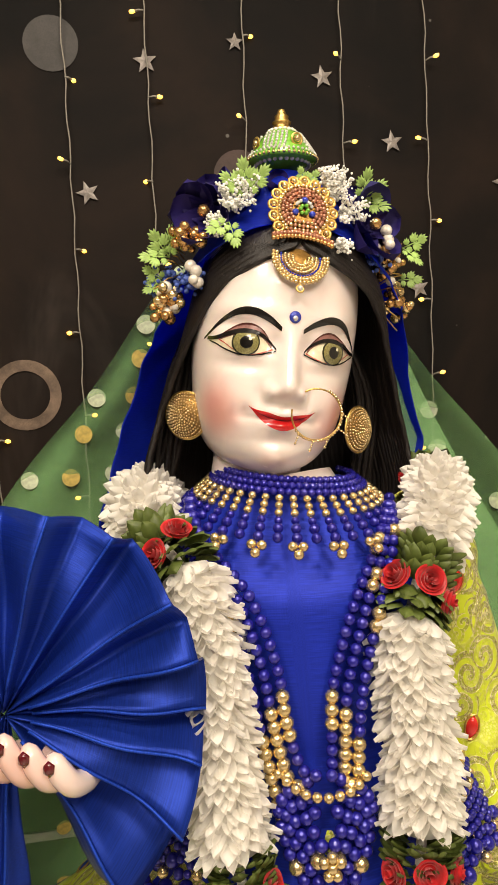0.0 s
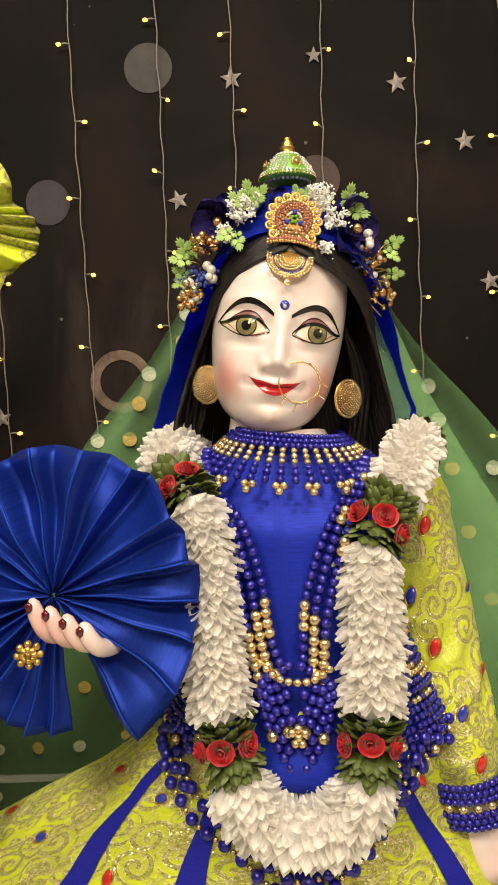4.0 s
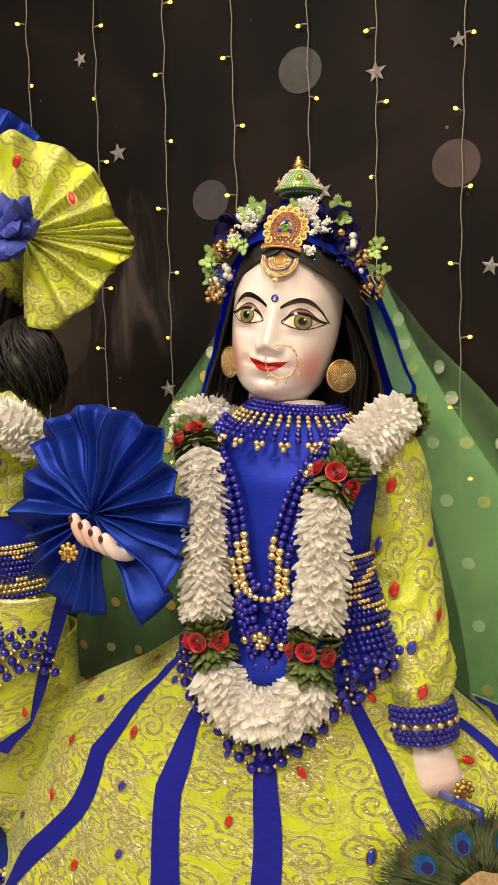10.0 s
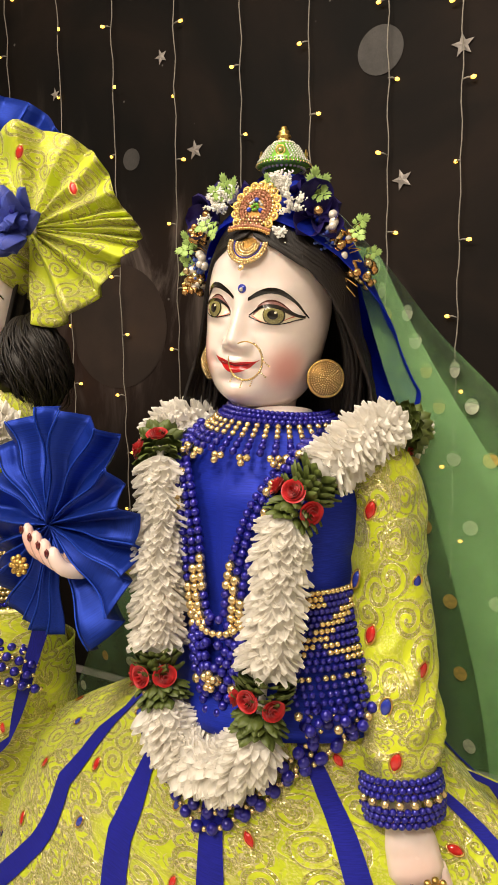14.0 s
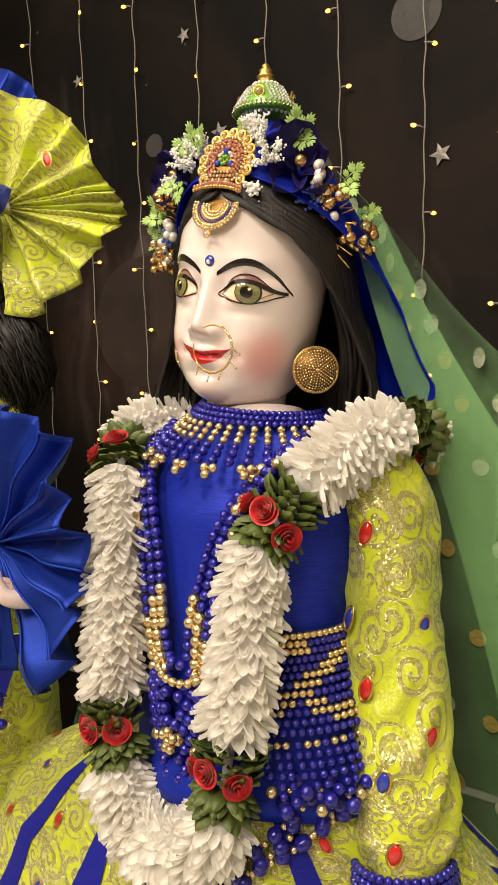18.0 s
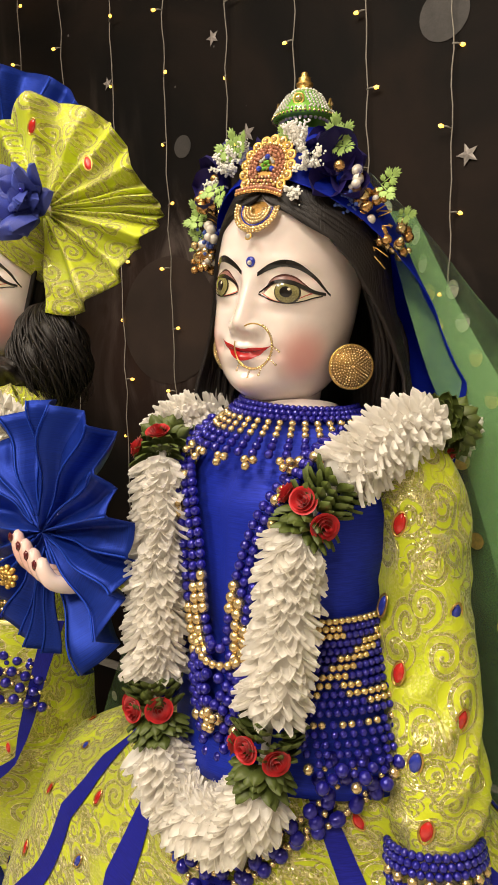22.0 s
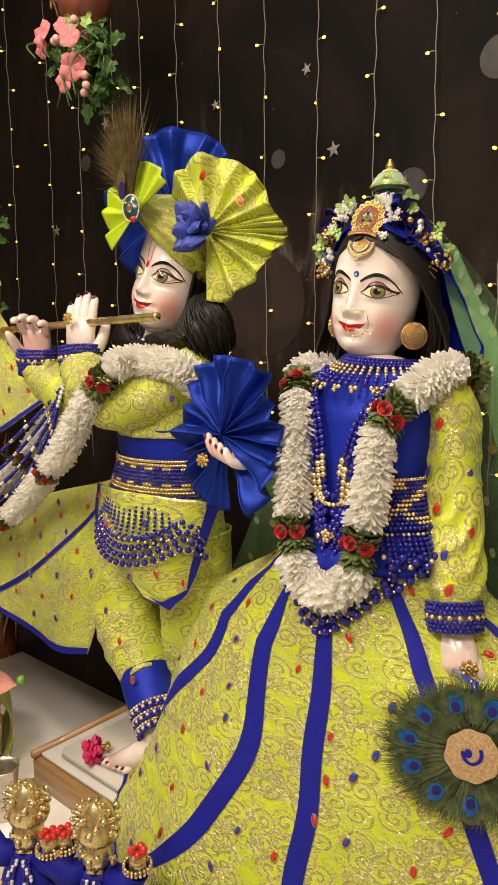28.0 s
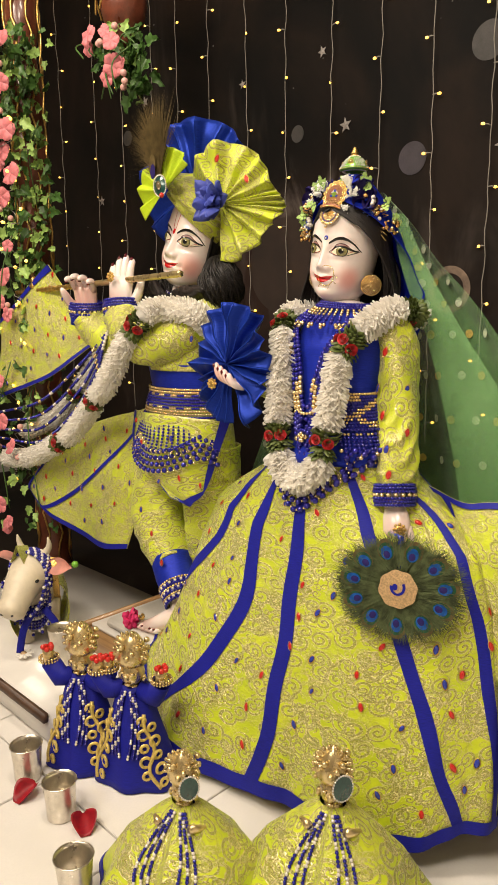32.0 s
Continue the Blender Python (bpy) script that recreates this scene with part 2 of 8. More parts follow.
def veil_net():
    """Fine green net: see-through between its threads."""
    m, t = material("green_net")
    uv = t.coord("UV")
    big = t.noise(7.0, 3.0, uv)
    mesh = t.noise(1500.0, 1.0, uv)
    t.set(base=t.mix(big, (0.22, 0.52, 0.19, 1), (0.38, 0.74, 0.30, 1)), rough=0.5, sheen=0.4,
          alpha=t.math("ADD", t.math("MULTIPLY_ADD", big, 0.30, 0.25), t.math("MULTIPLY", t.math("SUBTRACT", mesh, 0.5), 0.5)))
    return m


# printed smoke clouds, their brown tone partly a painted flare glow
SMOKE_AND_FLARE = (((-1.10, 1.56, 1.30), 0.42, (0.026, 0.016, 0.013), 0.95), ((-1.42, 1.52, 1.14), 0.46, (0.036, 0.019, 0.015), 0.35))


def backdrop_print():
    """Dark printed cloth with brown smoke and faint dust; some flare glow is painted in."""
    m, t = material("dark_backdrop_print")
    co = t.coord("Object")
    smoke = t.noise(1.1, 6.0, co, 0.6, 1.2)
    streak = t.noise(1.0, 5.0, t.scaled(co, (3.5, 3.5, 0.9)), 0.62, 0.8)
    dust = t.nt.nodes.new("ShaderNodeTexVoronoi")
    dust.inputs["Scale"].default_value = 9.0
    t.nt.links.new(co, dust.inputs["Vector"])
    spot = t.math("SUBTRACT", 1.0, t.ramp(dust.outputs["Distance"], 0.025, 0.05))
    col = t.mix(t.ramp(smoke, 0.35, 0.75), (0.0034, 0.0029, 0.0027, 1), (0.020, 0.012, 0.0085, 1))
    col = t.mix(t.math("MULTIPLY", t.ramp(streak, 0.55, 0.85), 0.5), col, (0.10, 0.08, 0.07, 1))
    # a brown cloud and pale wisps printed low on the cloth; the brown also paints in lens flare
    wisp = t.noise(1.0, 6.0, t.scaled(co, (5.0, 5.0, 1.6)), 0.6, 1.6)
    for p, r, tone, pale in SMOKE_AND_FLARE:
        d = t.nt.nodes.new("ShaderNodeVectorMath")
        d.operation = "DISTANCE"
        t.nt.links.new(co, d.inputs[0])
        d.inputs[1].default_value = p
        f = t.math("SUBTRACT", 1.0, t.ramp(d.outputs["Value"], r * 0.1, r))
        col = t.mix(t.math("MULTIPLY", f, 0.8), col, (*tone, 1))
        col = t.mix(t.math("MULTIPLY", t.math("MULTIPLY", f, pale), t.ramp(wisp, 0.46, 0.74)), col, (0.20, 0.165, 0.15, 1))
    col = t.mix(t.math("MULTIPLY", spot, 0.5), col, (0.30, 0.29, 0.27, 1))
    t.set(base=col, rough=0.75, spec=0.2)
    t.bump(t.noise(500.0, 2.0, co), 0.1, 0.0005)
    return m


LIME = embroidered()
LIME_SPARSE = embroidered("lime_silk_with_few_scrolls", 0.0, 0.4)
LIME_PLAIN = silk("plain_lime_silk", (0.42, 0.56, 0.012), 0.1, 0.5)
BLUE_SILK = silk("royal_blue_silk", (0.012, 0.028, 0.38), 0.0, 0.48, spec=0.2, metal=0.3)
BLUE_BAND = silk("blue_ribbon", (0.012, 0.015, 0.28), 0.0, 0.55, spec=0.2)
FAN_BLUE = silk("blue_fan_silk", (0.009, 0.031, 0.27), 0.0, 0.44, spec=0.2, metal=0.50)
CROWN_BLUE = silk("deep_blue_petal", (0.020, 0.013, 0.115), 0.05, 0.5, spec=0.25)
PEARL_BLUE = plain("blue_pearl", (0.018, 0.016, 0.30), 0.14, 0.35, 0.1, 400.0, 2000.0, 0.02, coat=0.6)
PEARL_GOLD = plain("gold_pearl", (0.80, 0.62, 0.32), 0.2, 0.85, 0.12, 300.0, 2000.0, 0.02)
PEARL_WHITE = plain("white_pearl", (0.75, 0.70, 0.62), 0.25, 0.1, 0.06, 300.0, 2000.0, 0.02, coat=0.5)
COPPER_BEAD = plain("copper_bead", (0.62, 0.36, 0.14), 0.25, 0.85, 0.12, 300.0, 2000.0, 0.02)
BRONZE = plain("dark_gold_ground", (0.22, 0.12, 0.03), 0.4, 0.9, 0.2, 300.0, 1500.0, 0.2)
GOLD = plain("gold_filigree", (0.70, 0.46, 0.14), 0.3, 0.95, 0.25, 220.0, 1500.0, 0.35, 0.0008)
BRASS = plain("pale_brass", (0.75, 0.60, 0.32), 0.28, 0.9, 0.12, 40.0, 700.0, 0.06)
PETAL = plain("white_cloth_petal", (0.95, 0.93, 0.88), 0.6, 0.0, 0.03, 90.0, 900.0, 0.10, sheen=0.2, random_tint=0.04)


def let_light_through(m, share, colour):
    """Thin cloth: a share of the light passes to the far side."""
    nt = m.node_tree
    bsdf = next(n for n in nt.nodes if n.type == "BSDF_PRINCIPLED")
    outp = next(n for n in nt.nodes if n.type == "OUTPUT_MATERIAL")
    thin = nt.nodes.new("ShaderNodeBsdfTranslucent")
    thin.inputs[0].default_value = (*colour, 1)
    mixer = nt.nodes.new("ShaderNodeMixShader")
    mixer.inputs[0].default_value = share
    nt.links.new(bsdf.outputs[0], mixer.inputs[1])
    nt.links.new(thin.outputs[0], mixer.inputs[2])
    nt.links.new(mixer.outputs[0], outp.inputs[0])


HEAD_SILK = silk("thin_royal_blue_silk", (0.012, 0.032, 0.42), 0.0, 0.48, spec=0.2, metal=0.2)
let_light_through(HEAD_SILK, 0.5, (0.03, 0.08, 0.95))
let_light_through(PETAL, 0.44, (0.99, 0.96, 0.91))
LEAF = plain("dark_green_leaf", (0.10, 0.135, 0.025), 0.5, 0.0, 0.25, 90.0, 700.0, 0.2, random_tint=0.5)
LEAF_LIGHT = plain("fresh_green_leaf", (0.36, 0.54, 0.14), 0.5, 0.0, 0.25, 90.0, 700.0, 0.2, random_tint=0.4)
ROSE = plain("red_ribbon_rose", (0.52, 0.012, 0.016), 0.45, 0.0, 0.2, 120.0, 900.0, 0.12, sheen=0.2)
RED_GEM = plain("red_gem", (0.62, 0.025, 0.02), 0.15, 0.1, 0.15, 200.0, 900.0, 0.02, coat=0.6)
BLUE_GEM = plain("blue_gem", (0.03, 0.05, 0.42), 0.15, 0.1, 0.15, 200.0, 900.0, 0.02, coat=0.6)


def hair_strands():
    """Black hair with fine strands along its fall."""
    m, t = material("black_hair")
    co = t.coord("Object")
    fine = t.noise(1.0, 4.0, t.scaled(co, (900.0, 900.0, 26.0)))
    wide = t.noise(1.0, 3.0, t.scaled(co, (140.0, 140.0, 9.0)))
    t.set(base=t.mix(wide, (0.004, 0.003, 0.003, 1), (0.016, 0.011, 0.009, 1)), rough=t.math("MULTIPLY_ADD", fine, 0.25, 0.36), spec=0.4)
    t.bump(t.math("ADD", fine, wide), 0.5, 0.0012)
    return m


HAIR = hair_strands()
INK = plain("black_paint", (0.006, 0.005, 0.005), 0.2, 0.0, 0.1, 200.0, 900.0, 0.03, coat=0.6)
LIP = plain("red_paint", (0.55, 0.012, 0.014), 0.2, 0.0, 0.12, 200.0, 900.0, 0.03, coat=0.6)
EYE_WHITE = plain("cream_paint", (0.80, 0.72, 0.52), 0.15, 0.0, 0.08, 200.0, 900.0, 0.02, coat=0.6)
IRIS = plain("olive_paint", (0.24, 0.215, 0.080), 0.1, 0.0, 0.35, 900.0, 2000.0, 0.02, coat=0.8)
LID = plain("rose_paint", (0.27, 0.125, 0.11), 0.3, 0.0, 0.15, 300.0, 900.0, 0.02)
IRIS_RIM = plain("dark_olive_paint", (0.030, 0.030, 0.012), 0.1, 0.0, 0.2, 900.0, 2000.0, 0.02, coat=0.8)
ROSE_LINE = plain("rose_line_paint", (0.55, 0.10, 0.08), 0.25, 0.0, 0.1, 300.0, 900.0, 0.02)
LID_LINE = plain("brown_line_paint", (0.09, 0.030, 0.025), 0.25, 0.0, 0.1, 300.0, 900.0, 0.02)
NAIL = plain("dark_red_paint", (0.10, 0.008, 0.012), 0.2, 0.0, 0.1, 200.0, 900.0, 0.02, coat=0.6)
VEIL = veil_net()
DOT_GOLD = plain("gold_dot_foil", (0.72, 0.55, 0.16), 0.35, 0.35, 0.2, 200.0, 900.0, 0.2)
DOT_SILVER = plain("silver_dot_foil", (0.66, 0.72, 0.52), 0.4, 0.2, 0.2, 200.0, 900.0, 0.2)
BACKDROP = backdrop_print()
WIRE = plain("clear_cable", (0.30, 0.28, 0.24), 0.5, 0.0, 0.2, 200.0, 900.0, 0.2)
LED = glow("warm_led", (1.0, 0.50, 0.05, 1), 3.2)
STAR = plain("silver_star_print", (0.32, 0.29, 0.27), 0.5, 0.2, 0.3, 60.0, 400.0, 0.1)
TILE = plain("white_polished_tile", (0.80, 0.77, 0.73), 0.16, 0.0, 0.04, 5.0, 200.0, 0.01)
GROUT = plain("grey_grout", (0.42, 0.40, 0.37), 0.8, 0.0, 0.15, 60.0, 500.0, 0.2)
SLAB = plain("cream_marble", (0.66, 0.62, 0.56), 0.2, 0.0, 0.08, 9.0, 200.0, 0.01)
PAINT = plain("cream_wall_paint", (0.70, 0.64, 0.55), 0.7, 0.0, 0.05, 2.0, 300.0, 0.1)
CARVED = plain("red_brown_carved_wood", (0.13, 0.035, 0.018), 0.3, 0.0, 0.3, 30.0, 300.0, 0.2, coat=0.3)
PINK = plain("pink_cloth_flower", (0.70, 0.21, 0.23), 0.55, 0.0, 0.2, 60.0, 500.0, 0.2, random_tint=0.4, sss=0.05)
IVY = plain("ivy_leaf", (0.07, 0.16, 0.03), 0.45, 0.0, 0.3, 60.0, 500.0, 0.2, random_tint=0.5)
STEEL = plain("brushed_silver", (0.72, 0.67, 0.58), 0.3, 0.95, 0.1, 60.0, 900.0, 0.06)
PEACOCK = plain("peacock_barb", (0.10, 0.13, 0.055), 0.45, 0.3, 0.5, 60.0, 500.0, 0.2)
PEACOCK_BROWN = plain("peacock_bronze", (0.16, 0.115, 0.045), 0.4, 0.4, 0.3, 60.0, 500.0, 0.2)
PEACOCK_BLUE = plain("peacock_blue", (0.01, 0.10, 0.42), 0.3, 0.4, 0.3, 100.0, 500.0, 0.1)
SANDAL = plain("gold_glitter_disc", (0.62, 0.42, 0.22), 0.45, 0.5, 0.25, 300.0, 1500.0, 0.5, 0.001)
MAGENTA = plain("magenta_pompom", (0.62, 0.02, 0.13), 0.6, 0.0, 0.3, 200.0, 900.0, 0.2)
CREAM = plain("cream_painted_clay", (0.68, 0.60, 0.46), 0.4, 0.0, 0.08, 40.0, 500.0, 0.06)
EAR_PINK = plain("pink_painted_clay", (0.60, 0.27, 0.22), 0.4, 0.0, 0.15, 40.0, 500.0, 0.06)
CROWN_GREEN = plain("green_enamel", (0.16, 0.42, 0.04), 0.25, 0.1, 0.15, 60.0, 700.0, 0.05, coat=0.5)
STONE = plain("clear_stone", (0.70, 0.68, 0.64), 0.08, 0.3, 0.1, 200.0, 900.0, 0.02, coat=0.8)

# ---- building helpers ----
PLACE = {}


def thing(name, label, category, at=(0, 0, 0), group=""):
    """A top-level Empty at the thing's base."""
    ob = new(name)
    ob.empty_display_size = 0.02
    ob.matrix_basis = Matrix.Translation(at)
    PLACE[ob] = Matrix.Translation(at)
    return tagged(ob, label, category, group)


def put(ob, parent=None, m=Matrix()):
    """Sets ob at the world pose m, under parent."""
    ob.matrix_basis = m
    PLACE[ob] = m
    if parent is not None:
        ob.parent = parent
        ob.matrix_parent_inverse = PLACE[parent].inverted()
    return ob


def mesh(name, geo, mats, smooth=True):
    """A mesh from (verts, faces) or (verts, faces, uvs) or (verts, faces, uvs, slots)."""
    v, f = geo[0], geo[1]
    me = bpy.data.meshes.new(name)
    me.from_pydata([tuple(p) for p in v], [], [tuple(q) for q in f])
    mats = mats if isinstance(mats, (list, tuple)) else [mats]
    for m in mats:
        me.materials.append(m)
    if len(geo) > 2 and geo[2] is not None:
        uv = np.asarray(geo[2], dtype=np.float32)
        idx = np.empty(len(me.loops), dtype=np.int32)
        me.loops.foreach_get("vertex_index", idx)
        me.uv_layers.new(name="UVMap").data.foreach_set("uv", uv[idx].ravel())
    if len(geo) > 3:
        me.polygons.foreach_set("material_index", np.asarray(geo[3], dtype=np.int32))
    me.polygons.foreach_set("use_smooth", np.full(len(me.polygons), smooth))
    me.update()
    return me


def part(name, geo, mats, parent=None, label="", smooth=True, m=None, kind=""):
    me = geo if isinstance(geo, bpy.types.Mesh) else mesh(name, geo, mats, smooth)
    ob = put(new(name, me), parent, m if m is not None else Matrix())
    return tagged(ob, label, kind=kind)


def solid(ob, thick, offset=0.0):
    s = ob.modifiers.new("thickness", "SOLIDIFY")
    s.thickness, s.offset = thick, offset
    return ob


def join(*geos):
    """Several geometries in one; uvs kept where all have them; slots by geometry's fourth item or its order number given as (geo, slot)."""
    V, F, U, S = [], [], [], []
    for g in geos:
        slot = None
        if len(g) == 2 and isinstance(g[1], int):
            g, slot = g
        b = len(V)
        V += [tuple(p) for p in g[0]]
        F += [tuple(i + b for i in q) for q in g[1]]
        U += [tuple(u) for u in g[2]] if len(g) > 2 and g[2] is not None else [(0.0, 0.0)] * len(g[0])
        S += list(g[3]) if slot is None and len(g) > 3 else [slot or 0] * len(g[1])
    return V, F, U, S


def moved(geo, m):
    return ([m @ Vector(p) for p in geo[0]], *geo[1:])


def grid(fn, nu, nv, closed=False, uv=None):
    """A sheet fn(u, v) with u, v from 0 to 1."""
    V, U, F = [], [], []
    cols = nu if closed else nu + 1
    for j in range(nv + 1):
        for i in range(cols):
            u, v = i / nu, j / nv
            V.append(tuple(fn(u, v)))
            U.append(uv(u, v) if uv else (u, v))
    for j in range(nv):
        for i in range(nu):
            a, b = j * cols + i, j * cols + (i + 1) % cols
            F.append((a, b, b + cols, a + cols))
    return V, F, U


def spline(pts, n):
    """n + 1 points on a smooth line through pts."""
    P = [Vector(p) for p in pts]
    P = [P[0] * 2 - P[1], *P, P[-1] * 2 - P[-2]]
    out, k = [], len(P) - 3
    for s in range(n + 1):
        x = s / n * k
        i = min(int(x), k - 1)
        t = x - i
        a, b, c, d = P[i:i + 4]
        out.append(0.5 * (2 * b + (c - a) * t + (2 * a - 5 * b + 4 * c - d) * t * t + (3 * b - a - 3 * c + d) * t ** 3))
    return out


def even(pts, step):
    """Points at an even step along a line of points, and the length."""
    out, rest, total = [pts[0]], step, 0.0
    for a, b in zip(pts, pts[1:]):
        d = (b - a).length
        total += d
        while d >= rest and d > 0:
            a = a + (b - a) * (rest / d)
            out.append(a)
            d, rest = (b - a).length, step
        rest -= d
    return out


def frames(pts, up=(0, 0, 1), fixed=False):
    """Along, side and out for each point of a line."""
    out, ref = [], Vector(up)
    for i, p in enumerate(pts):
        t = (pts[min(i + 1, len(pts) - 1)] - pts[max(i - 1, 0)]).normalized()
        s = ref - t * ref.dot(t)
        s = s.normalized() if s.length > 1e-6 else t.orthogonal().normalized()
        ref = ref if fixed else s
        out.append((t, s, t.cross(s)))
    return out


def tube(pts, rad, seg=8, up=(0, 1, 0), cap=True, flat=1.0):
    """A tube round a line; rad: a number or a list. UV in metres."""
    pts = [Vector(p) for p in pts]
    fr = frames(pts, up)
    V, F, U, run = [], [], [], 0.0
    for i, (p, (t, s, o)) in enumerate(zip(pts, fr)):
        r = rad[i] if isinstance(rad, (list, tuple)) else rad
        if i:
            run += (p - pts[i - 1]).length
        for k in range(seg):
            a = 2 * math.pi * k / seg
            V.append(p + s * (r * flat * math.cos(a)) + o * (r * math.sin(a)))
            U.append((r * a, run))
    n = len(pts)
    for i in range(n - 1):
        for k in range(seg):
            a, b = i * seg + k, i * seg + (k + 1) % seg
            F.append((a, b, b + seg, a + seg))
    if cap:
        F.append(tuple(range(seg))[::-1])
        F.append(tuple((n - 1) * seg + k for k in range(seg)))
    return V, F, U


def lathe(prof, seg=24):
    """A turned form from (radius, height) pairs."""
    V, F, U = [], [], []
    for r, z in prof:
        for k in range(seg):
            a = 2 * math.pi * k / seg
            V.append((r * math.cos(a), r * math.sin(a), z))
            U.append((k / seg * 0.2, z))
    for i in range(len(prof) - 1):
        for k in range(seg):
            a, b = i * seg + k, i * seg + (k + 1) % seg
            F.append((a, b, b + seg, a + seg))
    F.append(tuple(range(seg))[::-1])
    F.append(tuple((len(prof) - 1) * seg + k for k in range(seg)))
    return V, F, U


def box(sx, sy, sz, bevel=0.002):
    bm = bmesh.new()
    bmesh.ops.create_cube(bm, size=1, matrix=Matrix.Diagonal((sx, sy, sz, 1)))
    if bevel:
        bmesh.ops.bevel(bm, geom=bm.edges[:], offset=bevel, segments=2, affect="EDGES")
    V = [v.co.copy() for v in bm.verts]
    bm.verts.index_update()
    F = [[v.index for v in f.verts] for f in bm.faces]
    U = [(v.x + v.z, v.y + v.z) for v in V]
    bm.free()
    return V, F, U


def ball(r=1.0, sub=2):
    bm = bmesh.new()
    bmesh.ops.create_icosphere(bm, subdivisions=sub, radius=r)
    bm.verts.index_update()
    V, F = [v.co.copy() for v in bm.verts], [[v.index for v in f.verts] for f in bm.faces]
    bm.free()
    return V, F, [(0, 0)] * len(V)


BALL = ball()
BALL_LOW = ball(1.0, 1)
BEADS = {}


def bead_mesh(mat, r):
    key = (mat.name, round(r, 5))
    if key not in BEADS:
        BEADS[key] = mesh("bead", ([p * r for p in BALL[0]], BALL[1]), mat)
    return BEADS[key]


def beads(name, items, parent, label=""):
    """Joined small beads: items of (place, radius, slot), in one mesh."""
    if name in ("neck_band", "bead_row", "pearl_string", "fringe_drop"):
        for p, r, mat in items:
            part("bead", bead_mesh(mat, r), None, parent, m=Matrix.Translation(p))
        return None
    mats = []
    V, F, S = [], [], []
    for p, r, mat in items:
        if mat not in mats:
            mats.append(mat)
        b, s = len(V), mats.index(mat)
        V += [(p[0] + q.x * r, p[1] + q.y * r, p[2] + q.z * r) for q in BALL[0]]
        F += [tuple(i + b for i in q) for q in BALL[1]]
        S += [s] * len(BALL[1])
    return part(name, (V, F, None, S), mats, parent, label, kind="stuff" if len(items) > 24 else "")


def turn_to(p, along, out, scale=1.0):
    """A pose at p with local y along and local z out."""
    y = Vector(along).normalized()
    z = Vector(out) - y * Vector(out).dot(y)
    z = z.normalized() if z.length > 1e-6 else y.orthogonal().normalized()
    x = y.cross(z)
    m = Matrix((x, y, z)).transposed().to_4x4()
    return Matrix.Translation(p) @ m @ Matrix.Scale(scale, 4)


def smooth(e0, e1, x):
    t = max(0.0, min(1.0, (x - e0) / (e1 - e0)))
    return t * t * (3 - 2 * t)


def interp(x, xs, ys):
    return float(np.interp(x, xs, ys))

# ---- the room ----
SLOPE, WALL_Y = 0.145, 1.725
W_AX = Vector((1, SLOPE, 0)).normalized()
W_OUT = Vector((SLOPE, -1, 0)).normalized()


def wall_at(x, z, out=0.0):
    return Vector((x, WALL_Y + SLOPE * x, z)) + W_OUT * out


def slab_geo(a, b, z0, z1, thick):
    """An upright wall between two plan points, thick away from the room."""
    a, b = Vector((*a, 0)), Vector((*b, 0))
    n = (b - a).cross(Vector((0, 0, 1))).normalized() * thick
    V = [Vector((p.x, p.y, z)) for z in (z0, z1) for p in (a, b, b + n, a + n)]
    F = [(0, 1, 5, 4), (1, 2, 6, 5), (2, 3, 7, 6), (3, 0, 4, 7), (4, 5, 6, 7), (3, 2, 1, 0)]
    return V, F, [(v.x + v.y, v.z) for v in V]


WL, WR = wall_at(-4.2, 0), wall_at(2.6, 0)
backdrop = tagged(part("backdrop", slab_geo((WL.x, WL.y), (WR.x, WR.y), 0, 3.0, -0.05), BACKDROP, smooth=False),
                  "dark brown-black printed cloth backdrop with stars and pale discs", "backdrop", kind="structure")
part("cloth_foot", ([(-3.5, -0.6, 0.006), (-1.25, -0.6, 0.006), (-1.25, 0.57, 0.006), (2.2, 1.05, 0.006), (2.2, 2.03, 0.006), (-3.5, 1.13, 0.006)], [(0, 1, 2, 5), (2, 3, 4, 5)]), BACKDROP, backdrop, "dark cloth spread on the floor", smooth=False)
# unseen cream walls and ceiling, added to close the room and bounce light
tagged(part("wall_east", slab_geo((2.6, -3.4), (2.6, WR.y), 0, 3.0, 0.1), PAINT, smooth=False), "unseen plain cream wall added to close the room", "wall", kind="structure")
tagged(part("wall_west", slab_geo((-4.2, WL.y + 0.05), (-4.2, -3.4), 0, 3.0, 0.1), PAINT, smooth=False), "unseen plain cream wall added to close the room", "wall", kind="structure")
tagged(part("wall_south", slab_geo((-4.2, -3.4), (2.6, -3.4), 0, 3.0, 0.1), PAINT, smooth=False), "unseen plain cream wall added to close the room", "wall", kind="structure")
tagged(part("ceiling", moved(box(7.2, 6.2, 0.1, 0), Matrix.Translation((-0.8, -0.7, 3.052))), PAINT, smooth=False), "unseen plain cream ceiling added to close the room", "ceiling", kind="structure")
floor = tagged(part("floor", moved(box(7.2, 6.2, 0.1, 0), Matrix.Translation((-0.8, -0.7, -0.056))), GROUT, smooth=False), "altar floor of white polished tiles with grey joints", "floor", kind="structure")

# printed discs, stars and a glowing ring on the cloth
DISC_GREY = plain("grey_disc_print", (0.060, 0.056, 0.054), 0.7, 0.0, 0.3, 14.0, 300.0, 0.05)
DISC_RED = plain("dusky_red_disc_print", (0.070, 0.044, 0.038), 0.7, 0.0, 0.3, 14.0, 300.0, 0.05)
DISC_BLUE = plain("dusky_violet_disc_print", (0.045, 0.038, 0.048), 0.7, 0.0, 0.3, 14.0, 300.0, 0.05)
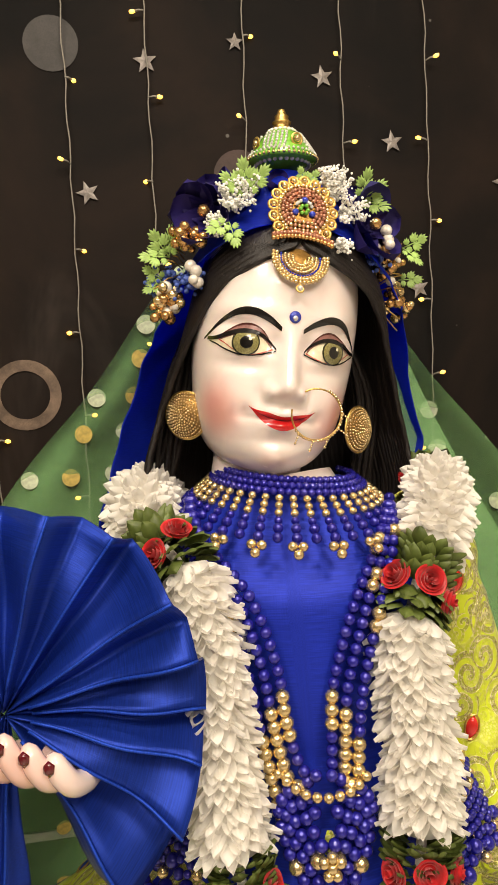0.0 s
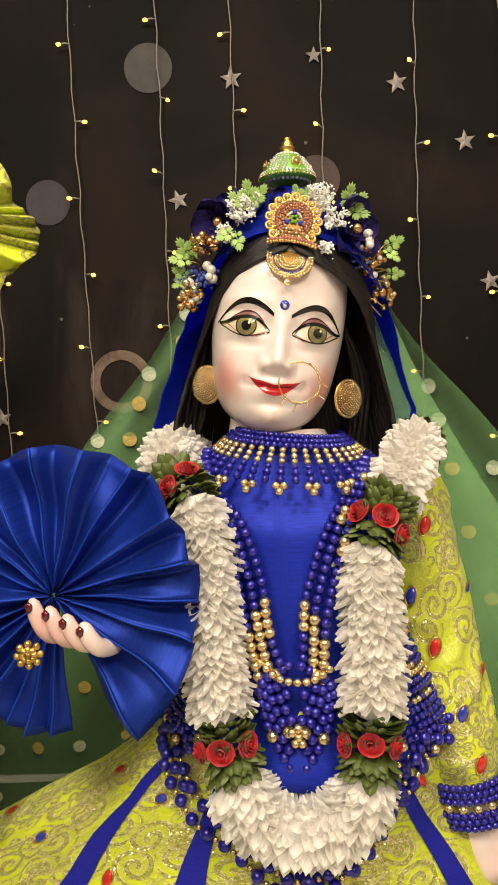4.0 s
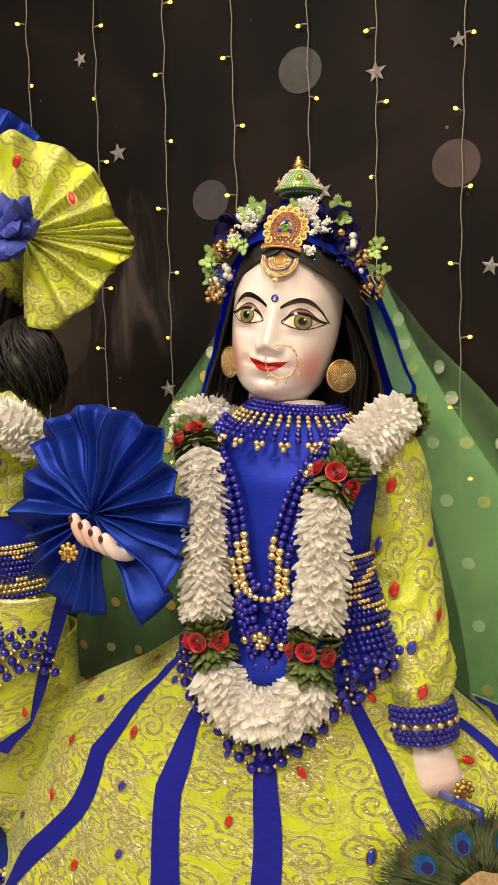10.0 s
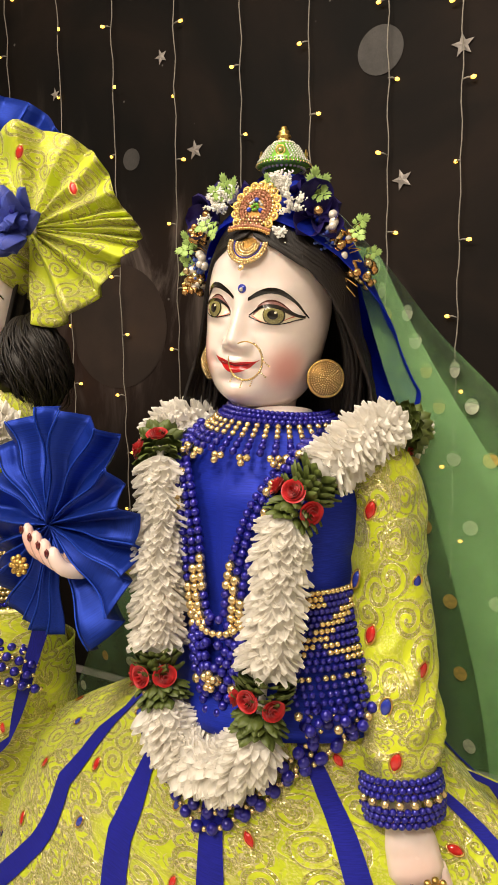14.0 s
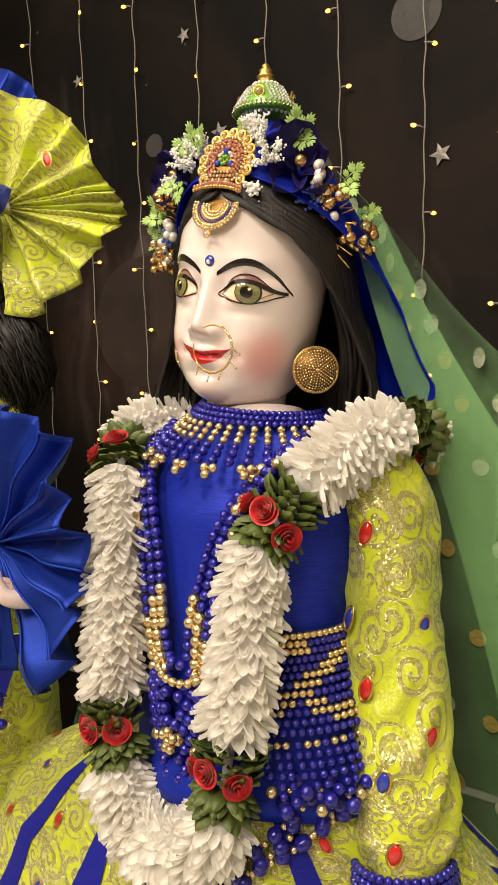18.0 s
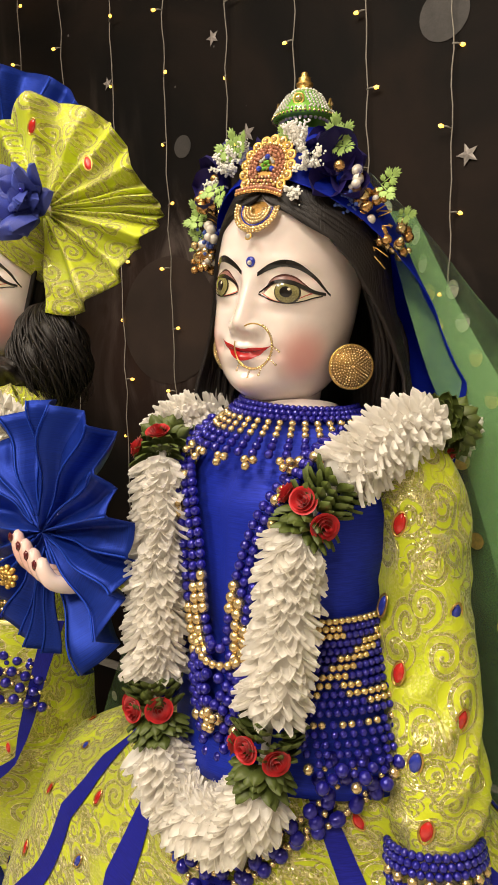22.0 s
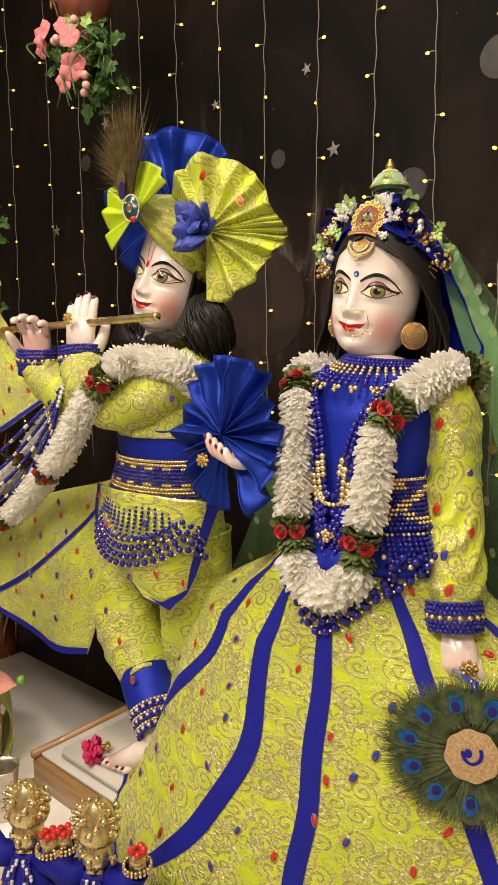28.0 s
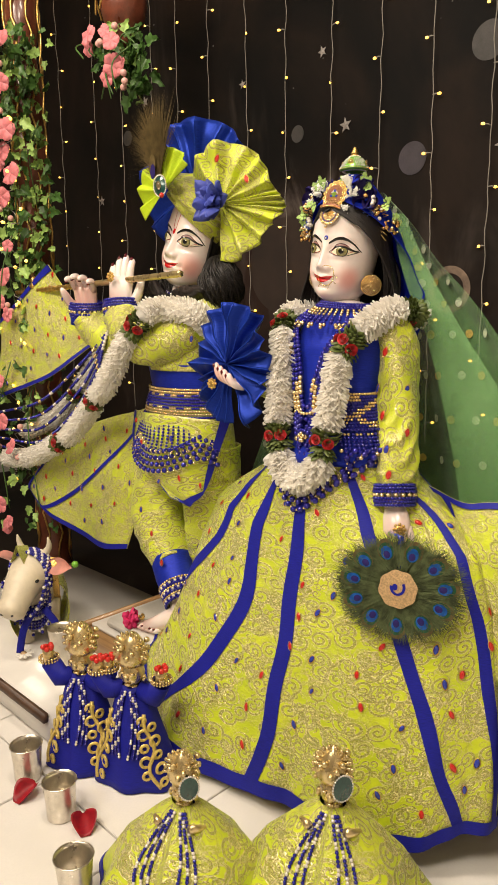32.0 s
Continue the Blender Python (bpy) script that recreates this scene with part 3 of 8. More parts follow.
DISC_BROWN = plain("brown_disc_print", (0.032, 0.019, 0.014), 0.7, 0.0, 0.35, 6.0, 300.0, 0.05)
RING = plain("pale_ring_print", (0.20, 0.14, 0.10), 0.7, 0.0, 0.4, 24.0, 300.0, 0.05)


def wall_disc(name, x, z, r, mat, out=0.003, hole=0.0):
    c = wall_at(x, z, out)
    n = 36

    def pt(u, v):
        rr = hole + (r - hole) * v
        return c + W_AX * (rr * math.cos(2 * math.pi * u)) + Vector((0, 0, rr * math.sin(2 * math.pi * u)))
    return part(name, grid(pt, n, 2, True), mat, backdrop)


for x, z, r, mat in ((-0.404, 1.859, 0.061, DISC_GREY), (0.006, 1.567, 0.061, DISC_RED), (-0.677, 1.540, 0.057, DISC_BLUE), (-1.211, 1.717, 0.033, DISC_GREY),
                     (-2.351, 1.90, 0.037, DISC_GREY), (-1.29, 1.20, 0.20, DISC_BROWN), (-2.0, 1.15, 0.07, DISC_BLUE), (0.75, 1.25, 0.05, DISC_GREY)):
    wall_disc("printed_disc", x, z, r, mat)
wall_disc("printed_ring", -0.515, 1.075, 0.082, RING, 0.004, 0.056)


def wall_star(x, z, r, spin=0.0):
    c = wall_at(x, z, 0.006)
    V = [c + W_OUT * 0.003]
    for k in range(10):
        a, rr = math.pi / 2 + spin + k * math.pi / 5, r if k % 2 == 0 else r * 0.42
        V.append(c + W_AX * (rr * math.cos(a)) + Vector((0, 0, rr * math.sin(a))))
    part("star", (V, [(0, 1 + k, 1 + (k + 1) % 10) for k in range(10)]), STAR, backdrop, smooth=False)


for x, z, r, s in ((-0.198, 1.823, 0.029, 0.1), (-0.344, 1.531, 0.028, 0.3), (0.213, 1.794, 0.028, 0.15), (0.38, 1.645, 0.028, 0.1), (0.44, 1.294, 0.028, 0.2), (0.009, 1.869, 0.022, 0.0),
                   (-0.833, 0.99, 0.028, 0.1), (-0.970, 1.706, 0.030, 0.1), (0.094, 1.299, 0.026, -0.2), (-1.084, 1.994, 0.024, 0.3), (-2.193, 2.042, 0.03, 0.2), (-1.517, 1.972, 0.022, 0.1),
                   (-2.6, 1.62, 0.03, 0.0), (0.66, 1.55, 0.026, 0.3), (-1.75, 1.80, 0.024, 0.2)):
    wall_star(x, z, r, s)

# hanging strings of small lights
LAMP_STUB = mesh("stub", tube([(0, 0, 0), (0.012, 0, 0.002), (0.022, 0, 0.0)], [0.0016, 0.0022, 0.0026], 6), WIRE)
LAMP_BULB = mesh("bulb", ([Vector((0.026 + p.x * 0.0080, p.y * 0.0054, p.z * 0.0054)) for p in BALL_LOW[0]], BALL_LOW[1]), LED)
rng = random.Random(5)
for n, sx in enumerate((0.905, 0.69, 0.46, 0.261, 0.027, -0.201, -0.383, -0.588, -0.805, -1.03, -1.255, -1.478, -1.71, -1.938, -2.122, -2.363, -2.613, -2.95, -3.3)):
    string = thing("light_string", "thin clear cable with small warm lights before the backdrop", "fairy lights", wall_at(sx, 0.52, 0.02), "light strings on the backdrop")
    line, turn = [], rng.uniform(0, 6)
    for k in range(60):
        z = 2.98 - k * 0.0418
        line.append(wall_at(sx + 0.0025 * math.sin(z * 41 + turn) + 0.006 * math.sin(z * 2.3 + turn), z, 0.02 + 0.003 * math.sin(z * 31)))
    part("cable", tube(line, 0.0018, 5), WIRE, string)
    first, k = ((1.722, 0), (1.80, 1), (1.831, 1), (1.825, 0), (1.879, 1), (1.923, 0), (1.967, 0), (1.921, 0), (1.912, 0), (1.870, 0), (1.918, 1), (1.954, 0), (2.126, 0), (2.125, 0), (1.80, 1), (1.77, 0), (1.83, 1), (1.79, 0), (1.8, 1))[n]
    z = first + 0.189 * 6
    while z > 0.55:
        if z < 2.95:
            p = wall_at(sx + 0.006 * math.sin(z * 2.3 + turn), z, 0.022)
            lean = rng.uniform(-0.25, 0.45)
            ax = W_AX * (1 if k % 2 else -1)
            mtx = Matrix((ax, ax.cross(Vector((0, 0, 1))) * -1, Vector((0, 0, 1)))).transposed().to_4x4()
            mtx = Matrix.Translation(p) @ mtx @ pose(0, 0, 0, 0, -math.degrees(lean) * 0.5, rng.uniform(-50, 50))
            stub = part("stub", LAMP_STUB, None, string, m=mtx)
            part("bulb", LAMP_BULB, None, stub, "lit warm yellow bulb", m=mtx)
        z -= 0.189 + rng.uniform(-0.004, 0.004)
        k += 1

# ---- statue heads ----
HZ = (-0.100, -0.097, -0.091, -0.082, -0.070, -0.055, -0.035, -0.010, 0.015, 0.035, 0.055, 0.075, 0.092, 0.107, 0.117, 0.122)
HW = (0.013, 0.0255, 0.0380, 0.0478, 0.0552, 0.0605, 0.0640, 0.0672, 0.0682, 0.0680, 0.0665, 0.0620, 0.0540, 0.0400, 0.0245, 0.003)
HF = (0.030, 0.041, 0.0500, 0.0570, 0.0615, 0.0645, 0.0665, 0.0672, 0.0682, 0.0685, 0.0665, 0.0610, 0.0520, 0.0390, 0.0245, 0.003)
HEAD_Y = 0.050
HB = (0.02, 0.028, 0.036, 0.046, 0.055, 0.062, 0.066, 0.068, 0.070, 0.070, 0.068, 0.064, 0.056, 0.042, 0.027, 0.003)


def curve(x, xs, ys):
    """A smooth line through the given points."""
    i = max(0, min(len(xs) - 2, int(np.searchsorted(xs, x)) - 1))
    h = xs[i + 1] - xs[i]
    t = max(0.0, min(1.0, (x - xs[i]) / h))
    m0 = (ys[i + 1] - ys[max(i - 1, 0)]) / (xs[i + 1] - xs[max(i - 1, 0)]) * h
    m1 = (ys[min(i + 2, len(ys) - 1)] - ys[i]) / (xs[min(i + 2, len(xs) - 1)] - xs[i]) * h
    return ys[i] * (1 + 2 * t) * (1 - t) ** 2 + m0 * t * (1 - t) ** 2 + ys[i + 1] * t * t * (3 - 2 * t) + m1 * t * t * (t - 1)


def gauss(x, z, cx, cz, sx, sz):
    return math.exp(-((x - cx) / sx) ** 2 - ((z - cz) / sz) ** 2)


NOSE_Z = (-0.052, -0.045, -0.0400, -0.0360, -0.0320, -0.0285, -0.023, -0.014, -0.002, 0.010, 0.022)
NOSE_H = (0.0, 0.0005, 0.0036, 0.0098, 0.0136, 0.0146, 0.0130, 0.0096, 0.0058, 0.0026, 0.0)
NOSE_W = (0.011, 0.011, 0.0108, 0.0104, 0.0104, 0.0102, 0.0094, 0.0084, 0.0082, 0.0098, 0.013)


def relief(x, z):
    """Nose, lips, eyelids, cheeks and chin, out of the plain egg of the head."""
    a = abs(x)
    d = 0.0
    if -0.052 < z < 0.022:
        d += curve(z, NOSE_Z, NOSE_H) * math.exp(-abs(x / curve(z, NOSE_Z, NOSE_W)) ** 2.2)
    d += 0.0058 * gauss(a, z, 0.0122, -0.0340, 0.0048, 0.0056)
    d -= 0.0022 * gauss(a, z, 0.0192, -0.0360, 0.0035, 0.0070)
    d -= 0.0052 * gauss(a, z, 0.0155, 0.0035, 0.0085, 0.0090)
    d -= 0.0030 * gauss(a, z, 0.038, 0.0150, 0.018, 0.0045) + 0.0026 * gauss(a, z, 0.034, -0.0150, 0.016, 0.0050)
    d += 0.0040 * gauss(a, z, 0.0350, 0.0015, 0.0165, 0.0098)
    d += 0.0024 * gauss(a, z, 0.036, 0.0260, 0.020, 0.0070)
    d += 0.0046 * gauss(x, z, 0, -0.0495, 0.0160, 0.0042) + 0.0052 * gauss(x, z, 0, -0.0594, 0.0125, 0.0046) - 0.0030 * gauss(x, z, 0, -0.0543, 0.022, 0.0017)
    d -= 0.0010 * gauss(x, z, 0, -0.0465, 0.0030, 0.0040)
    d -= 0.0034 * gauss(a, z, 0.0290, -0.0515, 0.0050, 0.0060)
    d += 0.0045 * gauss(a, z, 0.0400, -0.0430, 0.0160, 0.0180)
    d += 0.0060 * gauss(x, z, 0, -0.0850, 0.0150, 0.0095) - 0.0026 * gauss(x, z, 0, -0.0715, 0.0170, 0.0040)
    return d


def face_at(x, z, lift=0.0):
    w = curve(z, HZ, HW)
    s = max(-0.985, min(0.985, x / w))
    return Vector((s * w, HEAD_Y - curve(z, HZ, HF) * math.sqrt(1 - s * s) - relief(x, z) - lift, z))


def band(fn_lo, fn_hi, x0, x1, n, lift):
    """A painted shape between two curves over x."""
    def pt(u, v):
        x = x0 + (x1 - x0) * u
        lo, hi = fn_lo(u), fn_hi(u)
        return face_at(x, lo + (hi - lo) * v, lift)
    return grid(pt, n, 3)


def head_geo(gaze=0.0, neck=0.165, tail=0.058):
    """Head, neck and painted face. Slots: marble, black paint, lips, eye white, iris, lid, nail, dark iris rim, rose line."""
    def skull(u, v):
        z = HZ[0] + (HZ[-1] - HZ[0]) * v
        a = 2 * math.pi * u + math.pi
        # more columns to the front
        a = a - 0.42 * math.sin(a)
        c, s = math.cos(a), math.sin(a)
        x = curve(z, HZ, HW) * s
        if c > 0:
            return (x, HEAD_Y - curve(z, HZ, HF) * c - relief(x, z) * smooth(0, 0.3, c), z)
        return (x, HEAD_Y - curve(z, HZ, HB) * c, z)
    V, F, U = grid(skull, 150, 130, True)
    F = list(F) + [tuple(range(150))[::-1]]
    items = [((V, F, U), 0)]
    items.append((tube([(0, 0.059, -0.07), (0, 0.061, -0.095), (0, 0.062, -0.115), (0, 0.063, -neck)], [0.040, 0.0385, 0.0385, 0.042], 36, (0, 1, 0)), 0))
    EU = (0.0, 0.10, 0.25, 0.42, 0.60, 0.78, 0.90, 1.0)
    up = lambda u: curve(u, EU, (-0.0020, 0.0030, 0.0072, 0.0088, 0.0080, 0.0048, 0.0026, 0.0024))
    lo = lambda u: curve(u, EU, (-0.0024, -0.0040, -0.0062, -0.0075, -0.0070, -0.0040, -0.0006, 0.0018))
    for s in (-1, 1):
        x0, x1 = 0.0118 * s, tail * s  # inner to outer
        at = lambda x: max(0.0, min(1.0, (x - x0) / (x1 - x0)))
        items.append((band(lo, up, x0, x1, 30, 0.0004), 3))
        gx = 0.0345 * s + gaze
        # iris rim, iris, pupil, and a catchlight painted as a small cream dot
        for r, slot, lift, dz in ((0.0101, 7, 0.0008, 0.0), (0.0090, 4, 0.0012, 0.0), (0.0046, 1, 0.0016, 0.0), (0.0012, 3, 0.0021, 0.0026)):

            def disc(u, v, r=r, lift=lift, dz=dz, s=s, at=at, gx=gx):
                a = 2 * math.pi * u
                x = gx + r * v * math.cos(a) + (0.0024 if dz else 0.0)
                z = 0.0016 + dz + r * v * math.sin(a)
                k = at(x)
                return face_at(x, max(min(z, up(k) - 0.0002), lo(k) + 0.0002), lift)
            items.append((grid(disc, 28, 4, True), slot))
        # upper lid: mauve shade, dark lash line and crease
        crease = lambda u: up(u) + 0.0012 + 0.0052 * math.sin(math.pi * min(1.0, 0.10 + 0.86 * u)) ** 0.8
        items.append((band(up, crease, x0 + 0.002 * s, x1 - 0.003 * s, 28, 0.0005), 5))
        items.append((band(lambda u: crease(u) - 0.0002, lambda u: crease(u) + 0.0013 * math.sin(math.pi * (0.06 + 0.88 * u)), x0 + 0.002 * s, x1 - 0.003 * s, 28, 0.0009), 9))
        items.append((band(lambda u: up(u) - 0.0003, lambda u: up(u) + 0.0007 + 0.0026 * math.sin(math.pi * min(0.86, 0.08 + u * 0.72)), x0 - 0.001 * s, x1 + 0.0015 * s, 32, 0.0014), 1))
        items.append((band(lambda u: lo(u) - 0.0009, lambda u: lo(u) + 0.0002, x0 - 0.001 * s, x1, 30, 0.0011), 1))
        items.append((band(lambda u: lo(u) + 0.0002, lambda u: lo(u) + 0.0002 + 0.0011 * (1 - math.sin(math.pi * u) * 0.6), x0 + 0.001 * s, x1 - 0.006 * s, 30, 0.0007), 8))
        bx = lambda u: curve(u, (0.0, 0.18, 0.42, 0.64, 0.84, 1.0), (0.0140, 0.0205, 0.0252, 0.0236, 0.0150, 0.0030))
        bt = lambda u: 0.0005 + 0.0024 * math.sin(math.pi * (0.16 + 0.80 * u)) ** 0.9
        items.append((band(lambda u: bx(u) - bt(u), lambda u: bx(u) + bt(u), 0.0084 * s, 0.0615 * s, 36, 0.0006), 1))
    mid = lambda u: -0.0543 + 0.0090 * abs(2 * u - 1) ** 2.0
    rim = lambda u: max(0.0, 1 - abs(2 * u - 1) ** 1.5)
    items.append((band(mid, lambda u: mid(u) + (0.0040 + 0.0011 * math.cos(4 * math.pi * (u - 0.5) + math.pi)) * rim(u), -0.0270, 0.0270, 32, 0.0005), 2))
    items.append((band(lambda u: mid(u) - 0.0077 * max(0.0, 1 - abs(2 * u - 1) ** 1.8) ** 1.1, mid, -0.0262, 0.0262, 32, 0.0005), 2))
    items.append((band(lambda u: mid(u) - 0.0005 * rim(u), lambda u: mid(u) + 0.0004 * rim(u), -0.0272, 0.0272, 32, 0.0009), 6))
    return items


def hand_geo(curl=(30, 30, 20), fan=6.0, size=1.0, thumb=(40, 25)):
    """A left hand from the wrist along +y, the palm to -z, the thumb to +x. Slots: marble 0, nail 6."""
    items = [(tube([(0, -0.03, 0), (0, 0.0, 0), (0.0, 0.018, 0.001), (0.001, 0.036, 0.001), (0.001, 0.046, 0)], [0.014, 0.0145, 0.019, 0.020, 0.015], 14, (0, 0, 1), flat=0.55), 0)]
    for k in range(4):
        base = Vector((0.015 - 0.0098 * k, 0.044 - 0.002 * abs(k - 1.3), 0))
        L = (0.030, 0.034, 0.032, 0.025)[k]
        ang, d, p = 0.0, Vector((math.sin(math.radians(fan * (1.5 - k))), math.cos(math.radians(fan * (1.5 - k))), 0)), base - Vector((0, 0.006, 0))
        pts = [p]
        for j, c in enumerate(curl):
            ang += math.radians(c)
            dd = Vector((d.x * math.cos(ang), d.y * math.cos(ang), -math.sin(ang)))
            p = p + dd * (L * (0.42, 0.32, 0.26)[j] + (0.006 if j == 0 else 0))
            pts.append(p)
        line = spline(pts, 10)
        items.append((tube(line, [0.0056, 0.0057, 0.0056, 0.0055, 0.0053, 0.0052, 0.005, 0.0048, 0.0045, 0.0038, 0.0018], 9, (1, 0, 0)), 0))
        tip, t = line[-2], (line[-1] - line[-3]).normalized()
        o = t.cross(Vector((1, 0, 0))).normalized() * -1
        o = o if o.z > -0.2 else -o
        m = turn_to(tip + o * 0.0035, t, o)
        items.append((moved(([Vector((q.x * 0.0032, q.y * 0.0045, q.z * 0.0014)) for q in BALL_LOW[0]], BALL_LOW[1]), m), 6))
    a, b = math.radians(thumb[0]), math.radians(thumb[1])
    p0 = Vector((0.015, 0.006, -0.003))
    d1 = Vector((math.sin(a), math.cos(a), -math.sin(b))).normalized()
    d2 = Vector((math.sin(a * 0.4), math.cos(a * 0.4), -math.sin(b))).normalized()
    line = spline([p0, p0 + d1 * 0.018, p0 + d1 * 0.018 + d2 * 0.014, p0 + d1 * 0.018 + d2 * 0.026], 8)
    items.append((tube(line, [0.008, 0.0078, 0.0072, 0.0068, 0.0064, 0.006, 0.0054, 0.0044, 0.002], 9, (0, 0, 1)), 0))
    return [((g[0], g[1], g[2] if len(g) > 2 else None), s) for g, s in ((moved(g, Matrix.Scale(size, 4)), s) for g, s in items)]


def statue(name, label, items, head_m, marble):
    """One mesh in the head's own metres."""
    inv = head_m.inverted()
    geos = []
    for g, s, local in items:
        g = g if local else moved(g, inv)
        geos.append(((g[0], g[1], g[2] if len(g) > 2 else None), s))
    return tagged(part(name, join(*geos), [marble, INK, LIP, EYE_WHITE, IRIS, LID, NAIL, IRIS_RIM, ROSE_LINE, LID_LINE], m=head_m), label, "statue")


R_HEAD = pose(0.0315, 0.5520, 1.1172, 0, 9.0, 10.2)


# ---- the lady's dress ----
def torso_r(a, z, grow=0.0):
    """Bodice surface: a is the angle from the front, to the viewer's right."""
    w = interp(z, (0.69, 0.72, 0.765, 0.81, 0.86, 0.93, 0.975, 1.0, 1.02), (0.138, 0.128, 0.112, 0.096, 0.100, 0.116, 0.100, 0.060, 0.040)) + grow
    d = interp(z, (0.69, 0.72, 0.765, 0.81, 0.86, 0.93, 0.975, 1.0, 1.02), (0.094, 0.095, 0.090, 0.080, 0.080, 0.074, 0.056, 0.045, 0.037)) + grow
    if math.cos(a) > 0:
        d += 0.018 * (1 - smooth(0.70, 0.76, z)) * math.exp(-(math.sin(a) / 0.42) ** 2)
    x = interp(z, (0.68, 1.02), (0.045, 0.030))
    y = interp(z, (0.68, 0.93, 1.02), (0.575, 0.580, 0.600))
    return Vector((x + w * math.sin(a), y - d * math.cos(a), z))


SK_Z = (0.075, 0.15, 0.3, 0.45, 0.55, 0.61, 0.65, 0.72, 0.765)
SK_L = (0.495, 0.485, 0.48, 0.465, 0.415, 0.315, 0.24, 0.14, 0.105)
SK_R = (0.40, 0.40, 0.385, 0.355, 0.315, 0.25, 0.20, 0.14, 0.105)
SK_F = (0.226, 0.215, 0.180, 0.148, 0.128, 0.115, 0.109, 0.10, 0.088)


def sk_r(th, v):
    """The skirt: th from the front to the viewer's right, v from the waist to the hem."""
    z = 0.765 - 0.69 * v
    c, s = math.cos(th), math.sin(th)
    k = smooth(-0.4, 0.4, s)
    rx = interp(z, SK_Z, SK_L) * (1 - k) + interp(z, SK_Z, SK_R) * k
    p = 1.45 + 0.9 * v
    q = (abs(c) ** p + abs(s) ** p) ** (-1 / p)
    fold = 1 + v * (0.022 * math.sin(th * 14 + 1.0) + 0.016 * math.sin(th * 8.0 + 2.0 + 2 * v) + 0.007 * math.sin(th * 31 + 5 * v)) + 0.016 * math.sin(th * 44 + 2 * math.sin(th * 5)) * math.exp(-5.5 * v) * smooth(0.06, 0.14, v)
    left = v * v * smooth(0.2, 1.0, -s)
    return Vector((0.045 + rx * q * s * fold + 0.02 * left, 0.575 - interp(z, SK_Z, SK_F) * q * c * fold - 0.10 * left - 0.088 * v ** 2 * math.exp(-((th + 0.50) / 0.45) ** 2) + 0.065 * smooth(0.25, 0.95, s) * smooth(0.0, 0.25, v) * (1 - 0.7 * v), z + 0.04 * left + 0.010 * v * math.sin(th * 6.0) + 0.10 * v ** 6 * (1 - smooth(-1.0, -0.74, th)) * smooth(-0.3, 0.3, c) - 0.045 * v ** 5 * smooth(-0.2, 0.4, c) * smooth(-1.25, -0.8, th) * (1 - smooth(0.5, 1.2, th))))


def normal_of(fn, a, b, e=0.004):
    du, dv = fn(a + e, b) - fn(a - e, b), fn(a, min(b + e, 1.0)) - fn(a, max(b - e, 0.0))
    n = du.cross(dv)
    return -n.normalized() if n.length > 1e-12 else Vector((0, -1, 0))


def out_r(th, v):
    n = normal_of(sk_r, th, v)
    q = sk_r(th, v) - Vector((0.045, 0.575, 0.6))
    return n if n.dot(Vector((q.x, q.y, 0))) > 0 else -n


dress = thing("lehenga_dress", "lime silk dress with gold scroll embroidery and royal blue bands", "dress", (0.045, 0.575, 0.075))
skirt = solid(part("skirt", grid(lambda u, v: sk_r(math.pi * 2 * u - math.pi, v), 240, 70, True, lambda u, v: ((u - 0.5) * 2.1 * (0.35 + 0.65 * v), v * 0.75)), LIME, dress), 0.0016)


def ribbon(fn, out, mid, half, v0, v1, lift, n=40):
    def pt(u, v):
        vv = v0 + (v1 - v0) * v
        a = mid(vv) + (u - 0.5) * 2 * half(vv)
        return fn(a, vv) + out(a, vv) * lift
    return grid(pt, 4, n, uv=lambda u, v: (u * 0.03, v * 0.7))


RIB_V = (0.0, 0.15, 0.27, 0.41, 0.56, 0.70, 0.83, 0.92, 1.0)
RIBS = ((-1.15, -0.95, -0.72, -0.68, -0.84, -1.00, -1.12, -1.18, -1.24), (-0.48, -0.43, -0.33, -0.27, -0.25, -0.34, -0.48, -0.65, -0.80), (0.03, 0.03, 0.03, 0.05, 0.06, 0.06, 0.06, 0.03, -0.01), (0.62, 0.61, 0.60, 0.66, 0.80, 0.90, 1.01, 1.10, 1.17),
        (1.2, 1.25, 1.28, 1.30, 1.33, 1.36, 1.39, 1.41, 1.42), (1.9,) * 9, (2.6,) * 9, (-2.5,) * 9, (-1.9,) * 9)
for line in RIBS:
    part("ribbon", ribbon(sk_r, out_r, lambda v, line=line: curve(v, RIB_V, line) + 0.008 * math.sin(v * 23 + line[0] * 7), lambda v: 0.052 - 0.012 * v, 0.02, 0.985, 0.0026), BLUE_BAND, dress, "royal blue band")
part("hem_border", grid(lambda u, v: sk_r(math.pi * 2 * u - math.pi, 0.965 + 0.035 * v) + out_r(math.pi * 2 * u - math.pi, 0.965 + 0.035 * v) * 0.0034, 240, 3, True, lambda u, v: (u * 2.6, v * 0.03)), BLUE_BAND, dress, "royal blue hem border")
bodice = solid(part("bodice", grid(lambda u, v: torso_r(2 * math.pi * u, 0.70 + 0.308 * v), 64, 30, True, lambda u, v: (u * 0.6, v * 0.32)), BLUE_SILK, dress, "royal blue silk bodice"), 0.0015)


